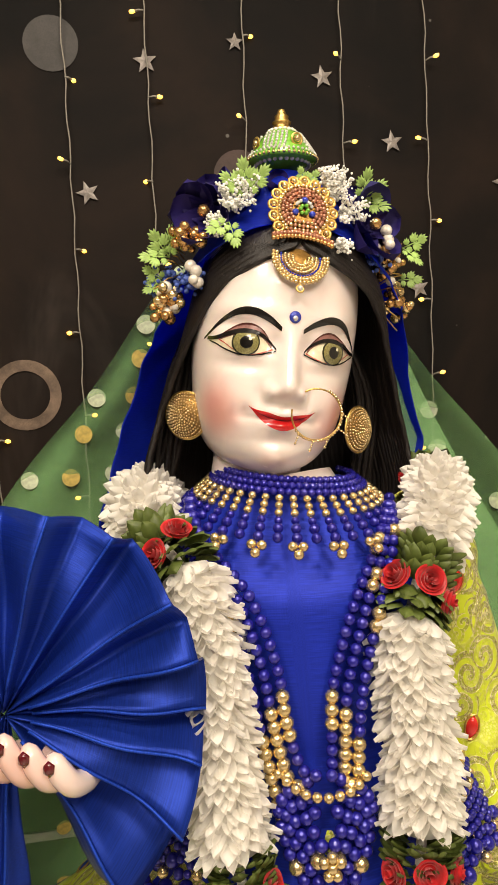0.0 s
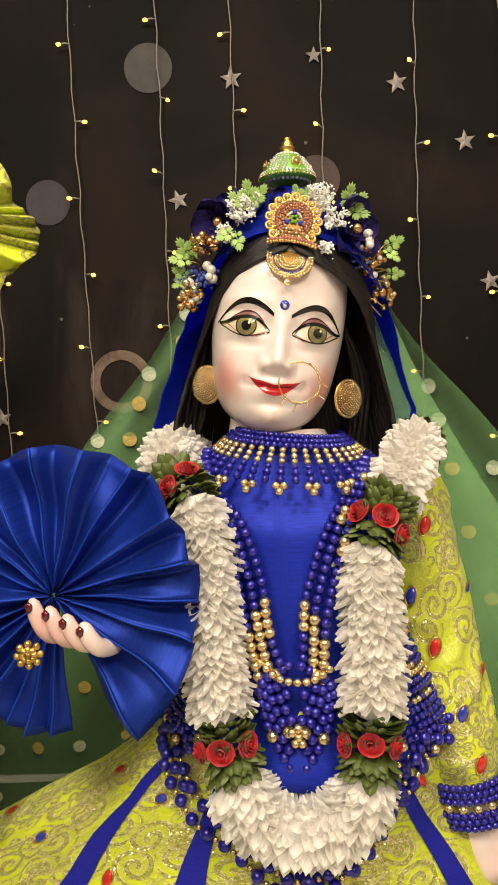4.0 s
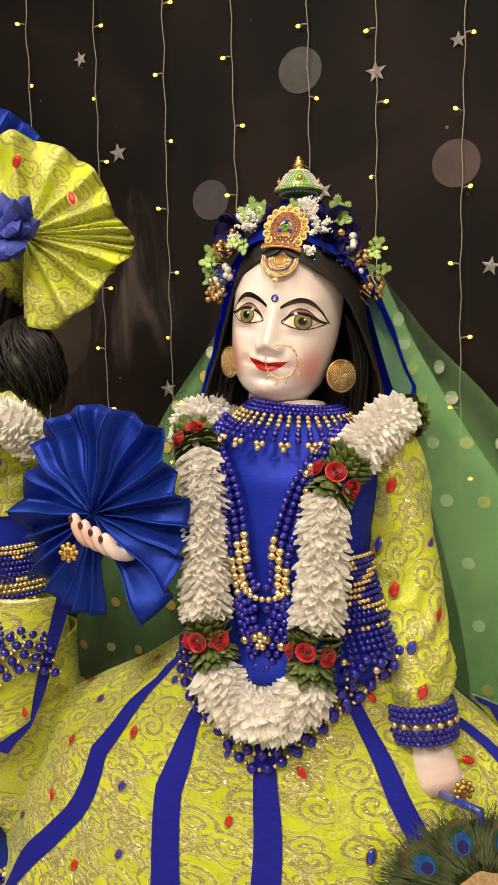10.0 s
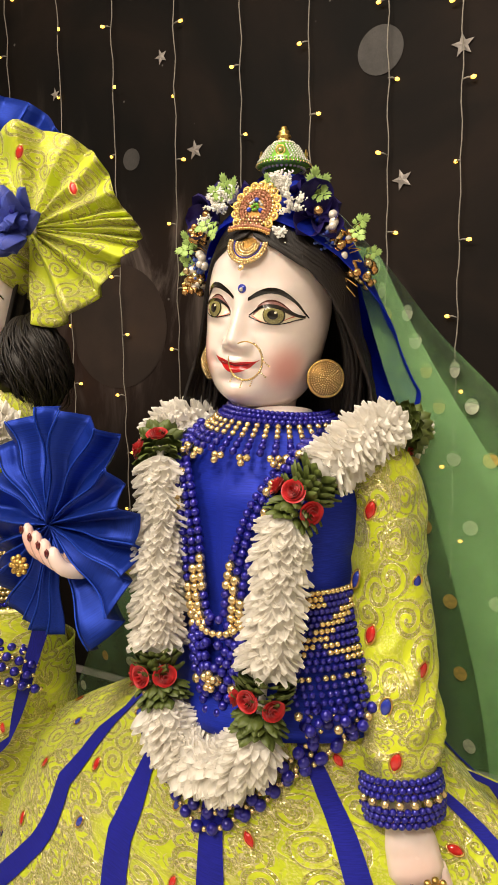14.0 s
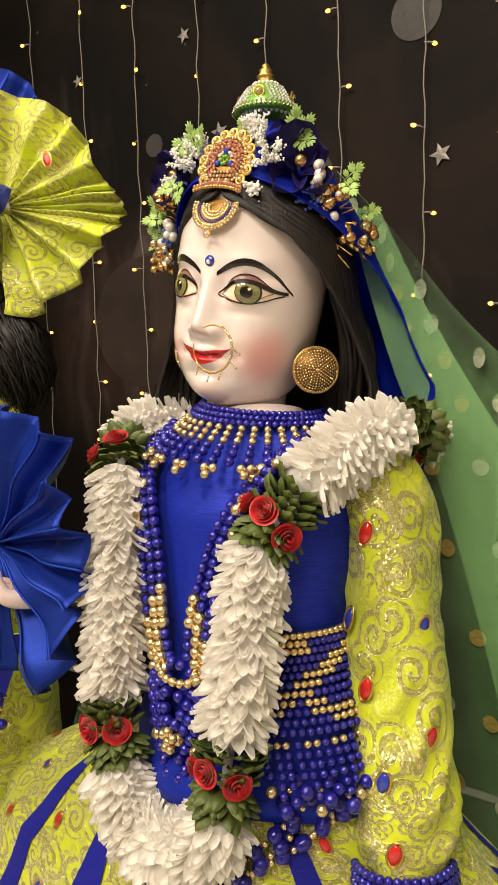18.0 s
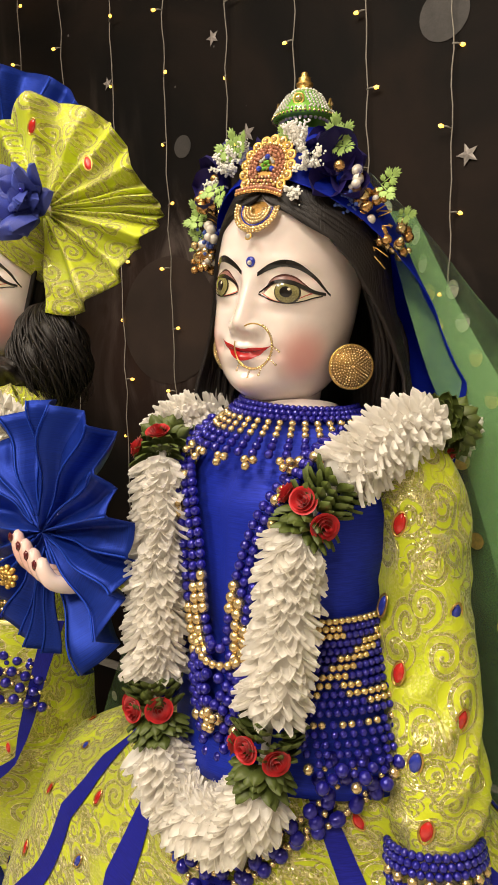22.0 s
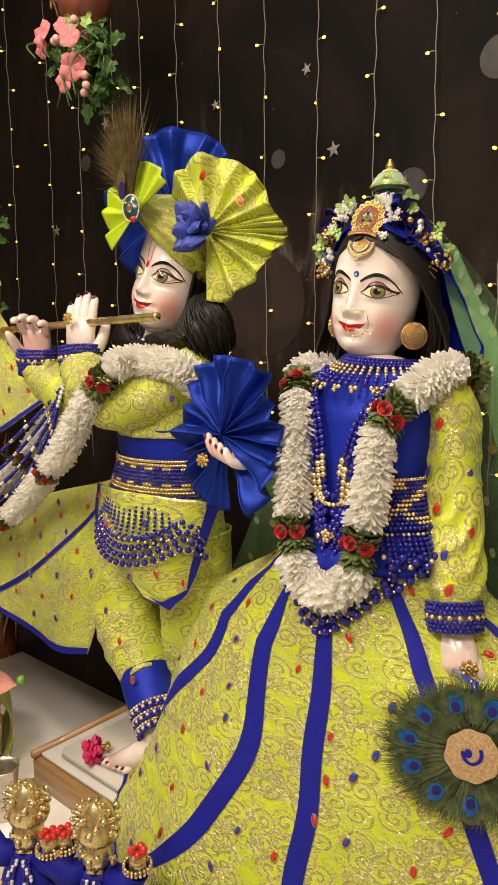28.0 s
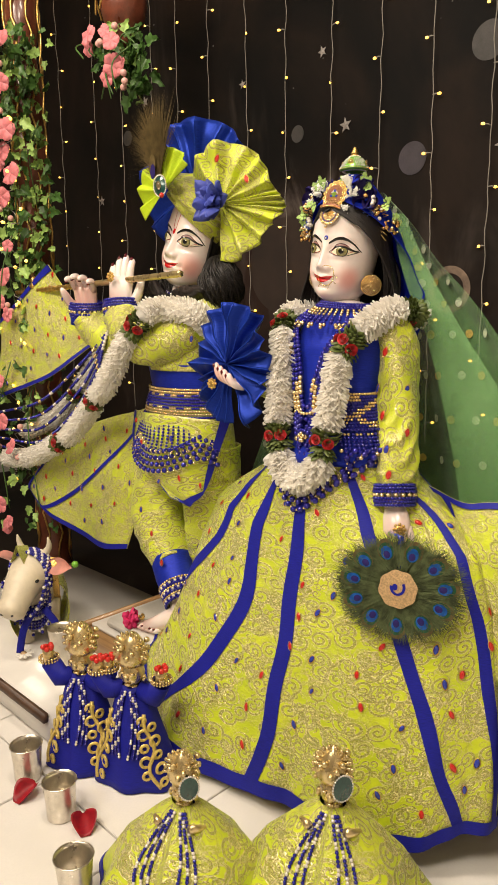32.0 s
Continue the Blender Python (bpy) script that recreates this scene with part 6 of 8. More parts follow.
# ---- fans ----
def pleated(c, normal, up, radius, n, depth, mat, name, parent, a0=0.0, a1=360.0, label="", ripple=0.0, hub=0.012, rad_fn=None, widths=None, uvs=1.0):
    """A cloth pleated round its hub; angles from up, clockwise as seen from the front."""
    nrm, up = Vector(normal).normalized(), Vector(up)
    up = (up - nrm * up.dot(nrm)).normalized()
    side = up.cross(nrm)
    widths = widths or [1.0] * n
    n = len(widths)
    total, edges = sum(widths), [0.0]
    for w in widths:
        edges.append(edges[-1] + w / total)
    seg = n * 12

    def pt(u, v):
        # pleats of uneven width: x counts pleats, a is the angle that they reach
        x = u * n
        a = math.radians(a0 + (a1 - a0) * interp(x, range(n + 1), edges))
        q = x % 1.0
        tri = (q / 0.72 if q < 0.72 else (1 - q) / 0.28) + 0.35 * math.sin(x * 2.4 + 1.3 * n)
        R = radius * (rad_fn(math.degrees(a)) if rad_fn else 1.0)
        r = hub + (R - hub) * v
        wide = widths[min(n - 1, int(x))]
        h = depth * (0.45 + 0.55 * min(wide, 1.4)) * (tri - 0.5) * (0.25 + 0.75 * v) + ripple * math.sin(a * 5 + 9 * v) * v
        # creases gather towards the hub
        aa = a + math.radians(2.2) * math.sin(2 * math.pi * x) * (1 - v)
        return Vector(c) + (up * math.cos(aa) - side * math.sin(aa) * -1) * r + nrm * h
    ob = part(name, grid(pt, seg, 14, False, lambda u, v: ((u - 0.5) * 2 * math.pi * radius * 0.7 * uvs, v * radius * uvs)), mat, parent, label)
    if mat is FAN_BLUE:
        # thin tubes in a lighter blue along the ridge of each pleat
        for k in range(n):
            u = (k + 0.72) / n
            part("fold", tube([pt(u, 0.12 + 0.88 * j / 14) + nrm * 0.0006 for j in range(15)], 0.0011, 6), RIDGE_BLUE, ob)
    return solid(ob, 0.0012)


RIDGE_BLUE = silk("lighter_blue_ridge", (0.012, 0.050, 0.40), 0.0, 0.5, spec=0.2, metal=0.4)
FAN_C, FAN_N = Vector((-0.166, 0.438, 0.889)), Vector((0.03, -0.99, 0.05))
fan = thing("blue_pleated_fan", "royal blue silk fan pleated into a full round", "hand fan", FAN_C)
pleated(FAN_C, FAN_N, (0, 0, 1), 0.150, 13, 0.027, FAN_BLUE, "pleated_leaf", fan, -158, 156, ripple=0.007, hub=0.003, widths=[0.9, 0.6, 0.5, 0.55, 1.1, 1.2, 0.9, 1.1, 1.0, 1.15, 0.75, 1.3, 0.7, 0.9, 0.6, 1.1, 1.2], rad_fn=lambda a: interp(a, (-156, -145, -120, -90, -60, -40, -10, 20, 60, 100, 130, 152), (0.86, 0.84, 0.78, 0.75, 0.77, 0.82, 0.88, 0.90, 0.89, 0.86, 0.93, 0.98)))
pleated(FAN_C + Vector((0, 0.006, 0)), FAN_N, (0, 0, 1), 0.130, 3, 0.012, FAN_BLUE, "pleated_leaf", fan, 178, 206, ripple=0.003, hub=0.003)

PF_C, PF_N = Vector((0.289, 0.482, 0.513)), Vector((0.50, -0.86, 0.12)).normalized()
pfan = thing("peacock_feather_fan", "round peacock feather fan with a gold disc in the middle", "hand fan", PF_C)
pup = (Vector((0, 0, 1)) - PF_N * PF_N.z).normalized()
pside = pup.cross(PF_N) * -1


def pf(r, a, h=0.0):
    k = smooth(0.035, 0.08, r)
    return PF_C + (pup * math.cos(a) * (1 - 0.08 * k) + pside * math.sin(a) * (1 + 0.14 * k)) * r + PF_N * h - pup * 0.006


V, F = [], []
rr = random.Random(8)
for i in range(2600):
    a = rr.uniform(0, 2 * math.pi)
    r0, r1 = rr.uniform(0.03, 0.075), rr.uniform(0.085, 0.118)
    b = a + rr.uniform(-0.22, 0.22)
    h = rr.uniform(-0.006, 0.004)
    p, q, m = pf(r0, a, h), pf(r1, b, h + rr.uniform(-0.006, 0.008)), pf((r0 + r1) / 2, (a + b) / 2 + 0.03, h + 0.003)
    w = (pup * math.cos(a + 1.57) + pside * math.sin(a + 1.57)) * 0.0006
    k = len(V)
    V += [p - w, p + w, m + w, m - w, q]
    F += [(k, k + 1, k + 2, k + 3), (k + 3, k + 2, k + 4)]
part("barb_fringe", (V, F), PEACOCK, pfan, "dark green feather barbs", kind="stuff")
part("backing", grid(lambda u, v: pf(0.088 * v, 2 * math.pi * u, -0.007), 40, 3, True), PEACOCK, pfan)
for i in range(11):
    a = 2 * math.pi * (i + 0.5) / 11
    c = pf(0.077, a, 0.004)
    m = turn_to(c, (pup * math.cos(a) + pside * math.sin(a)), PF_N)

    def oval(sx, sy, h, dy=0.0):
        return grid(lambda u, v: Vector((sx * v * math.cos(2 * math.pi * u), dy + sy * v * math.sin(2 * math.pi * u), h + 0.001 * (1 - v))), 20, 2, True)
    eye = part("feather_eye", oval(0.0165, 0.0205, 0.0), PEACOCK_BROWN, pfan, "bronze feather eye with a blue heart", m=m)
    part("green_ring", oval(0.0135, 0.0165, 0.0012, -0.003), plain("peacock_green", (0.02, 0.10, 0.05), 0.35, 0.4, 0.3) if i == 0 else bpy.data.materials["peacock_green"], eye, m=m)
    part("blue_heart", oval(0.0100, 0.0125, 0.0024, -0.005), PEACOCK_BLUE, eye, m=m)
    part("dark_pupil", oval(0.0058, 0.0070, 0.0036, -0.008), CROWN_BLUE, eye, m=m)
disc = part("gold_disc", grid(lambda u, v: pf((0.0345 + 0.0012 * math.sin(2 * math.pi * u * 8)) * v, 2 * math.pi * u, 0.010 - 0.002 * v * v), 40, 4, True), SANDAL, pfan, "glittering gold disc")
part("blue_motif", join(grid(lambda u, v: pf(0.011, 0, 0.0) * 0 + PF_C + pup * (-0.002 + (0.011 + 0.004 * v) * math.cos(3.9 * u + 1.4)) + pside * ((0.009 + 0.005 * v) * math.sin(3.9 * u + 1.4)) + PF_N * 0.0108, 14, 2),
                           grid(lambda u, v: PF_C + pup * (-0.002 + 0.006 * v * math.cos(6.283 * u)) + pside * (0.005 + 0.005 * v * math.sin(6.283 * u)) + PF_N * 0.011, 12, 1, True)), BLUE_BAND, disc, "blue painted motif")
part("handle", tube([PF_C + pup * 0.03 - PF_N * 0.006, PF_C + pup * 0.085 - PF_N * 0.002, Vector((0.238, 0.515, 0.590))], 0.0055, 10), BLUE_GEM, pfan, "blue handle")

# ---- the lady herself: one marble mesh ----
R_IN = R_HEAD.inverted()
MARBLE_R = marble_face("marble_rouged", [((-0.051, 0.006, -0.052), 0.036, (0.78, 0.20, 0.15, 0.62)), ((0.051, 0.006, -0.052), 0.036, (0.78, 0.20, 0.15, 0.62)), ((0.0, -0.034, -0.043), 0.016, (0.80, 0.40, 0.33, 0.35)), ((0.0, -0.02, -0.095), 0.030, (0.80, 0.45, 0.36, 0.35)), (R_IN @ (FAN_C + Vector((0.0, -0.02, -0.03))), 0.07, (0.78, 0.36, 0.28, 0.6)), (R_IN @ Vector((0.24, 0.53, 0.59)), 0.05, (0.78, 0.42, 0.32, 0.4))])
r_items = [(g, s, True) for g, s in head_geo(0.001)]
hm = turn_to((0.209, 0.556, 0.632), (0.46, -0.28, -0.84), (0.50, -0.84, 0.15), 1.36)
r_items += [(moved(g, hm), s, False) for g, s in hand_geo((18, 28, 25), 4, 1.0, (35, 30))]
for k in range(4):
    tip = FAN_C + Vector((-0.009 + 0.0148 * k, -0.024, 0.005 - 0.0068 * k))
    base = FAN_C + Vector((0.000 + 0.0148 * k, -0.018, -0.026 - 0.0038 * k))
    r_items.append((tube(spline([base + Vector((0.008, 0.022, -0.010)), base + Vector((0.002, 0.0, -0.002)), base.lerp(tip, 0.45) + Vector((0, -0.004, 0)), tip], 12), [0.0070, 0.0080, 0.0084, 0.0084, 0.0082, 0.0080, 0.0079, 0.0078, 0.0076, 0.0072, 0.0066, 0.0054, 0.0020], 14, (1, 0, 0)), 0, False))
    r_items.append((moved(BALL_LOW, Matrix.Translation(tip + Vector((0.0005, -0.0078, -0.0060))) @ Matrix.Diagonal((0.0042, 0.0022, 0.0056, 1))), 6, False))
r_items.append((moved(BALL, Matrix.Translation(FAN_C + Vector((0.022, 0.010, -0.034))) @ Matrix.Rotation(0.25, 4, "Y") @ Matrix.Diagonal((0.025, 0.012, 0.010, 1))), 0, False))
r_items.append((tube([(-0.10, 0.585, 0.89), (-0.13, 0.53, 0.845), FAN_C + Vector((0.026, 0.028, -0.032))], [0.022, 0.020, 0.012], 14), 0, False))
r_items.append((tube([(0.182, 0.595, 0.785), (0.199, 0.572, 0.69), (0.209, 0.556, 0.632)], [0.026, 0.022, 0.0185], 14), 0, False))
r_items.append((tube([(0.05, 0.575, 0.22), (0.05, 0.575, 0.5), (0.045, 0.575, 0.72), (0.042, 0.58, 0.85), (0.040, 0.582, 0.93), (0.034, 0.60, 0.985), (0.03, 0.605, 1.01)], [0.08, 0.078, 0.074, 0.072, 0.070, 0.050, 0.040], 24), 0, False))
statue("marble_statue", "polished white marble lady with painted eyes and red lips", r_items, R_HEAD, MARBLE_R)
ring2 = thing("gold_finger_ring", "large round gold flower ring on a finger", "ring", FAN_C + Vector((0.006, -0.04, -0.042)))
FR = turn_to(FAN_C + Vector((-0.009, -0.036, -0.040)), (0, 0, 1), (0.3, -0.95, 0))
beads("flower_head", [(FR @ Vector((0.0095 * math.cos(k * 0.785) * j / 2, 0.0095 * math.sin(k * 0.785) * j / 2, 0.003 - 0.001 * j)), 0.0034, GOLD) for j in (0, 1, 2) for k in range(8)], ring2)
ring3 = thing("gold_finger_ring", "large round gold flower ring on a finger", "ring", (0.268, 0.513, 0.60))
FR = turn_to((0.262, 0.512, 0.604), (0, 0, 1), (0.6, -0.8, 0.1))
beads("flower_head", [(FR @ Vector((0.0095 * math.cos(k * 0.785) * j / 2, 0.0095 * math.sin(k * 0.785) * j / 2, 0.003 - 0.001 * j)), 0.0034, GOLD) for j in (0, 1, 2) for k in range(8)], ring3)

# ---- the flute player ----
K_HEAD = pose(-0.562, 0.5694, 1.1917, -5.6, 16, 9.5) @ Matrix.Scale(1.22, 4)
K_IN = K_HEAD.inverted()
MARBLE_K = marble_face("marble_rouged_warm", [((-0.05, 0.004, -0.05), 0.042, (0.76, 0.20, 0.16, 0.6)), ((0.05, 0.004, -0.05), 0.042, (0.76, 0.20, 0.16, 0.6)), ((0.0, -0.02, -0.10), 0.03, (0.74, 0.25, 0.18, 0.25)),
                                              (K_IN @ Vector((-0.69, 0.44, 1.03)), 0.05, (0.80, 0.42, 0.32, 0.5)), (K_IN @ Vector((-0.86, 0.43, 1.04)), 0.08, (0.80, 0.36, 0.28, 0.6)), (K_IN @ Vector((-0.44, 0.36, 0.21)), 0.05, (0.80, 0.40, 0.32, 0.5))])
FL_A, FL_B = Vector((-0.425, 0.486, 1.096)), Vector((-1.33, 0.395, 1.079))


def on_k(x, y, z):
    return K_HEAD @ Vector((x, y, z))


def sheet(rows, nu, nv, mat, name, parent, label="", wave=0.0, freq=6.0, border=0.0, thick=0.0014, scale=1.0, seed=0.0):
    """A cloth through rows of points, top row first; border: width in u and v fraction of a blue edge at the sides and foot."""
    lines = [spline(r, nu) for r in rows]
    cols = [spline([l[i] for l in lines], nv) for i in range(nu + 1)]
    w = sum((a - b).length for a, b in zip(lines[-1], lines[-1][1:]))
    h = sum((a - b).length for a, b in zip(cols[nu // 2], cols[nu // 2][1:]))

    def pt(u, v):
        i, j = min(int(u * nu), nu - 1), min(int(v * nv), nv - 1)
        fu, fv = u * nu - i, v * nv - j
        p = cols[i][j].lerp(cols[i + 1][j], fu).lerp(cols[i][j + 1].lerp(cols[i + 1][j + 1], fu), fv)
        p.y += wave * math.sin(u * freq * 2 * math.pi + 3 * v + seed) * (0.3 + 0.7 * v)
        return p
    ob = solid(part(name, grid(pt, nu, nv, False, lambda u, v: (u * w * scale, v * h * scale)), mat, parent, label), thick)
    return ob, pt


def edge_tape(pt, along, width, parent, n=90, lift=0.004, front=(0.3, -1, 0)):
    """A blue tape along a line of the sheet's own (u, v), reaching inwards by width in u, v."""
    f = Vector(front).normalized()

    def q(u, v):
        a, b = along(u), width(u)
        return pt(min(1, max(0, a[0] + b[0] * v)), min(1, max(0, a[1] + b[1] * v))) + f * lift
    return part("border", grid(q, n, 2, False, lambda u, v: (u * 0.5, v * 0.02)), BLUE_BAND, parent, "royal blue border")


flounce, fl = sheet([[(0.255, 0.60, 0.672), (0.300, 0.645, 0.640), (0.36, 0.67, 0.648), (0.46, 0.70, 0.64), (0.60, 0.74, 0.60)],
                    [(0.285, 0.64, 0.60), (0.318, 0.63, 0.58), (0.40, 0.645, 0.585), (0.52, 0.68, 0.56), (0.66, 0.73, 0.50)],
                    [(0.34, 0.63, 0.48), (0.36, 0.61, 0.47), (0.46, 0.625, 0.45), (0.58, 0.66, 0.42), (0.72, 0.71, 0.36)],
                    [(0.42, 0.61, 0.35), (0.44, 0.595, 0.34), (0.53, 0.61, 0.30), (0.64, 0.64, 0.27), (0.78, 0.69, 0.22)]], 40, 40, LIME, "side_flounce", dress, wave=0.008, freq=1.5)
edge_tape(fl, lambda u: (0.06, u), lambda u: (0.08, 0.0), flounce, front=(0.5, -0.86, 0.1))
edge_tape(fl, lambda u: (u, 0.0), lambda u: (0.0, 0.06), flounce, front=(0.5, -0.86, 0.1))
kdress = thing("flute_player_costume", "lime embroidered jacket, sash and trousers with royal blue borders", "costume", (-0.47, 0.48, 0.20))


def torso_k(a, z, grow=0.0):
    w = interp(z, (0.60, 0.72, 0.80, 0.88, 0.95, 1.0, 1.04), (0.135, 0.130, 0.118, 0.122, 0.135, 0.105, 0.048)) + grow
    d = interp(z, (0.60, 0.72, 0.80, 0.88, 0.95, 1.0, 1.04), (0.095, 0.090, 0.080, 0.085, 0.085, 0.070, 0.045)) + grow
    x = interp(z, (0.6, 0.8, 1.04), (-0.475, -0.470, -0.500))
    return Vector((x + w * math.sin(a), interp(z, (0.6, 0.9, 1.04), (0.535, 0.525, 0.585)) - d * math.cos(a), z))


solid(part("jacket", grid(lambda u, v: torso_k(2 * math.pi * u, 0.86 + 0.18 * v, 0.004 + 0.004 * math.sin(v * 19 + 3 * math.sin(2 * math.pi * u)) + 0.003 * math.sin(u * 40)), 70, 26, True, lambda u, v: (u * 0.75, v * 0.18)), LIME, kdress, "lime jacket with gold scrolls"), 0.0015)
solid(part("waistband", grid(lambda u, v: torso_k(2 * math.pi * u, 0.80 + 0.075 * v, 0.001), 60, 6, True, lambda u, v: (u * 0.75, v * 0.08)), BLUE_SILK, kdress, "royal blue waistband"), 0.0015)
solid(part("hip_wrap", grid(lambda u, v: torso_k(2 * math.pi * u, 0.58 + 0.225 * v, 0.002 + 0.012 * (1 - v)), 60, 12, True, lambda u, v: (u * 0.8, v * 0.2)), LIME, kdress), 0.0015)
# trousers, crossed legs
LEG1 = [(-0.53, 0.54, 0.66), (-0.565, 0.515, 0.57), (-0.57, 0.492, 0.50), (-0.545, 0.473, 0.44), (-0.50, 0.462, 0.39), (-0.450, 0.452, 0.350)]
LEG2 = [(-0.41, 0.545, 0.66), (-0.405, 0.55, 0.55), (-0.41, 0.55, 0.44), (-0.415, 0.55, 0.34), (-0.41, 0.55, 0.25)]
solid(part("trouser_leg", sleeve_line(LEG1, [0.082, 0.084, 0.082, 0.078, 0.071, 0.062, 0.052], 0.060, 21), LIME, kdress), 0.0015)
solid(part("trouser_leg", sleeve_line(LEG2, [0.080, 0.078, 0.072, 0.064, 0.056], 0.060, 22), LIME, kdress), 0.0015)
solid(part("ankle_cuff", sleeve_line([(-0.462, 0.455, 0.360), (-0.425, 0.445, 0.325), (-0.385, 0.435, 0.292)], [0.054, 0.052, 0.046], 0.008, 23, 16, 30), BLUE_SILK, kdress, "royal blue cuff"), 0.0015)
# front apron with a pointed foot
apron, ap = sheet([[(-0.620, 0.450, 0.745), (-0.53, 0.424, 0.75), (-0.44, 0.415, 0.755), (-0.335, 0.46, 0.75), (-0.288, 0.53, 0.742)],
                   [(-0.590, 0.424, 0.668), (-0.52, 0.412, 0.660), (-0.43, 0.408, 0.655), (-0.345, 0.452, 0.66), (-0.304, 0.506, 0.668)],
                   [(-0.500, 0.414, 0.612), (-0.46, 0.410, 0.595), (-0.41, 0.412, 0.585), (-0.352, 0.445, 0.595), (-0.318, 0.490, 0.606)],
                   [(-0.400, 0.414, 0.560), (-0.380, 0.424, 0.546), (-0.350, 0.446, 0.530), (-0.338, 0.458, 0.545), (-0.329, 0.474, 0.562)]], 48, 40, LIME, "apron", kdress, wave=0.004, freq=2)
edge_tape(ap, lambda u: (0.0, u), lambda u: (0.055, 0.0), apron)
edge_tape(ap, lambda u: (1.0, u), lambda u: (-0.07, 0.0), apron, front=(0.6, -0.8, 0))
edge_tape(ap, lambda u: (u, 1.0), lambda u: (0.0, -0.09), apron, lift=0.0032)
# wide tail of the coat
tail, tl = sheet([[(-0.60, 0.49, 0.755), (-0.66, 0.475, 0.735), (-0.72, 0.455, 0.72), (-0.80, 0.44, 0.700), (-0.87, 0.43, 0.68)],
                  [(-0.61, 0.46, 0.60), (-0.70, 0.435, 0.60), (-0.82, 0.42, 0.595), (-0.96, 0.405, 0.585), (-1.07, 0.39, 0.565)],
                  [(-0.62, 0.435, 0.46), (-0.75, 0.415, 0.455), (-0.90, 0.395, 0.455), (-1.08, 0.375, 0.455), (-1.22, 0.365, 0.455)],
                  [(-0.640, 0.415, 0.352), (-0.76, 0.40, 0.330), (-0.90, 0.385, 0.335), (-1.07, 0.37, 0.365), (-1.25, 0.358, 0.425)]], 56, 40, LIME, "coat_tail", kdress, wave=0.010, freq=1.6)
edge_tape(tl, lambda u: (u, 1.0), lambda u: (0, -0.045), tail)
edge_tape(tl, lambda u: (1.0, u), lambda u: (-0.035, 0), tail)
edge_tape(tl, lambda u: (0.08 + 0.72 * u, 0.05 + 0.93 * u), lambda u: (0.022, -0.018), tail)
# shawl hung from the far arm
shawl, sh = sheet([[(-1.115, 0.425, 1.160), (-1.14, 0.42, 1.150), (-1.20, 0.405, 1.110), (-1.28, 0.385, 1.06), (-1.40, 0.352, 0.99)],
                   [(-0.99, 0.45, 1.04), (-1.06, 0.43, 1.02), (-1.16, 0.40, 0.99), (-1.27, 0.375, 0.95), (-1.40, 0.35, 0.90)],
                   [(-0.86, 0.46, 0.985), (-0.97, 0.43, 0.935), (-1.10, 0.40, 0.89), (-1.25, 0.37, 0.85), (-1.42, 0.347, 0.81)],
                   [(-0.775, 0.452, 0.945), (-0.90, 0.405, 0.868), (-1.03, 0.385, 0.822), (-1.18, 0.368, 0.778), (-1.44, 0.345, 0.712)]], 56, 40, LIME, "shawl", kdress, wave=0.010, freq=1.3)
edge_tape(sh, lambda u: (u, 1.0), lambda u: (0, -0.05), shawl)
edge_tape(sh, lambda u: (u, 0.0), lambda u: (0, 0.05), shawl)
# sleeves
K_ARM1 = [(-0.375, 0.545, 0.985), (-0.42, 0.47, 0.945), (-0.50, 0.425, 0.925), (-0.60, 0.430, 0.955), (-0.672, 0.448, 0.995)]
K_ARM2 = [(-0.60, 0.56, 0.99), (-0.69, 0.51, 0.94), (-0.78, 0.475, 0.925), (-0.84, 0.45, 0.96), (-0.866, 0.435, 0.995)]
for i, arm in enumerate((K_ARM1, K_ARM2)):
    solid(part("sleeve", sleeve_line(arm, [0.056, 0.058, 0.056, 0.052, 0.049, 0.047], 0.07, 30 + i), LIME, kdress), 0.0015)
for c, d in (((-0.680, 0.451, 1.006), (-0.12, 0.05, 1)), ((-0.868, 0.434, 1.005), (0.12, -0.05, 1))):
    a = Vector(d).normalized()
    solid(part("sleeve_cuff", tube([Vector(c) - a * 0.030, Vector(c) - a * 0.01, Vector(c) + a * 0.012], [0.047, 0.046, 0.044], 24, cap=False), BLUE_SILK, kdress, "royal blue cuff"), 0.001)
    br = thing("pearl_bracelet", "blue and white pearl bracelet round the wrist", "bracelet", c)
    bangle(br, Vector(c) + a * 0.012, a, 0.045, 6, 38, 0.0044, (2,))
# gems on the costume
rg = random.Random(3)
for ob, fn, n, hi in ((tail, tl, 26, 0.9), (shawl, sh, 22, 0.9), (apron, ap, 9, 0.85)):
    for k in range(n):
        u, v = ((k * 0.618) % 1) * 0.86 + 0.07, (k + 0.5) / n * hi * 0.9 + 0.06
        gem(ob, fn(u, v) + Vector((0.3, -1, 0)).normalized() * 0.003, (0.3, -1, 0), (rg.uniform(-0.8, 0.8), 0, 1), k % 2 == 0, rg.uniform(0.9, 1.15))
for k, (p, o) in enumerate((((-0.412, 0.432, 0.925), (0.2, -1, 0)), ((-0.345, 0.46, 0.94), (0.7, -1, 0)), ((-0.53, 0.436, 0.925), (-0.2, -1, 0)), ((-0.50, 0.39, 0.50), (0.3, -1, 0)), ((-0.47, 0.402, 0.44), (0.3, -1, 0)), ((-0.56, 0.392, 0.56), (0, -1, 0)),
                         ((-0.42, 0.40, 0.375), (0.5, -1, 0.3)), ((-0.385, 0.49, 0.45), (0.5, -1, 0)), ((-0.375, 0.495, 0.36), (0.5, -1, 0)))):
    gem(kdress, Vector(p), o, (0.3, 0, 1), k % 2 == 0, 1.05)

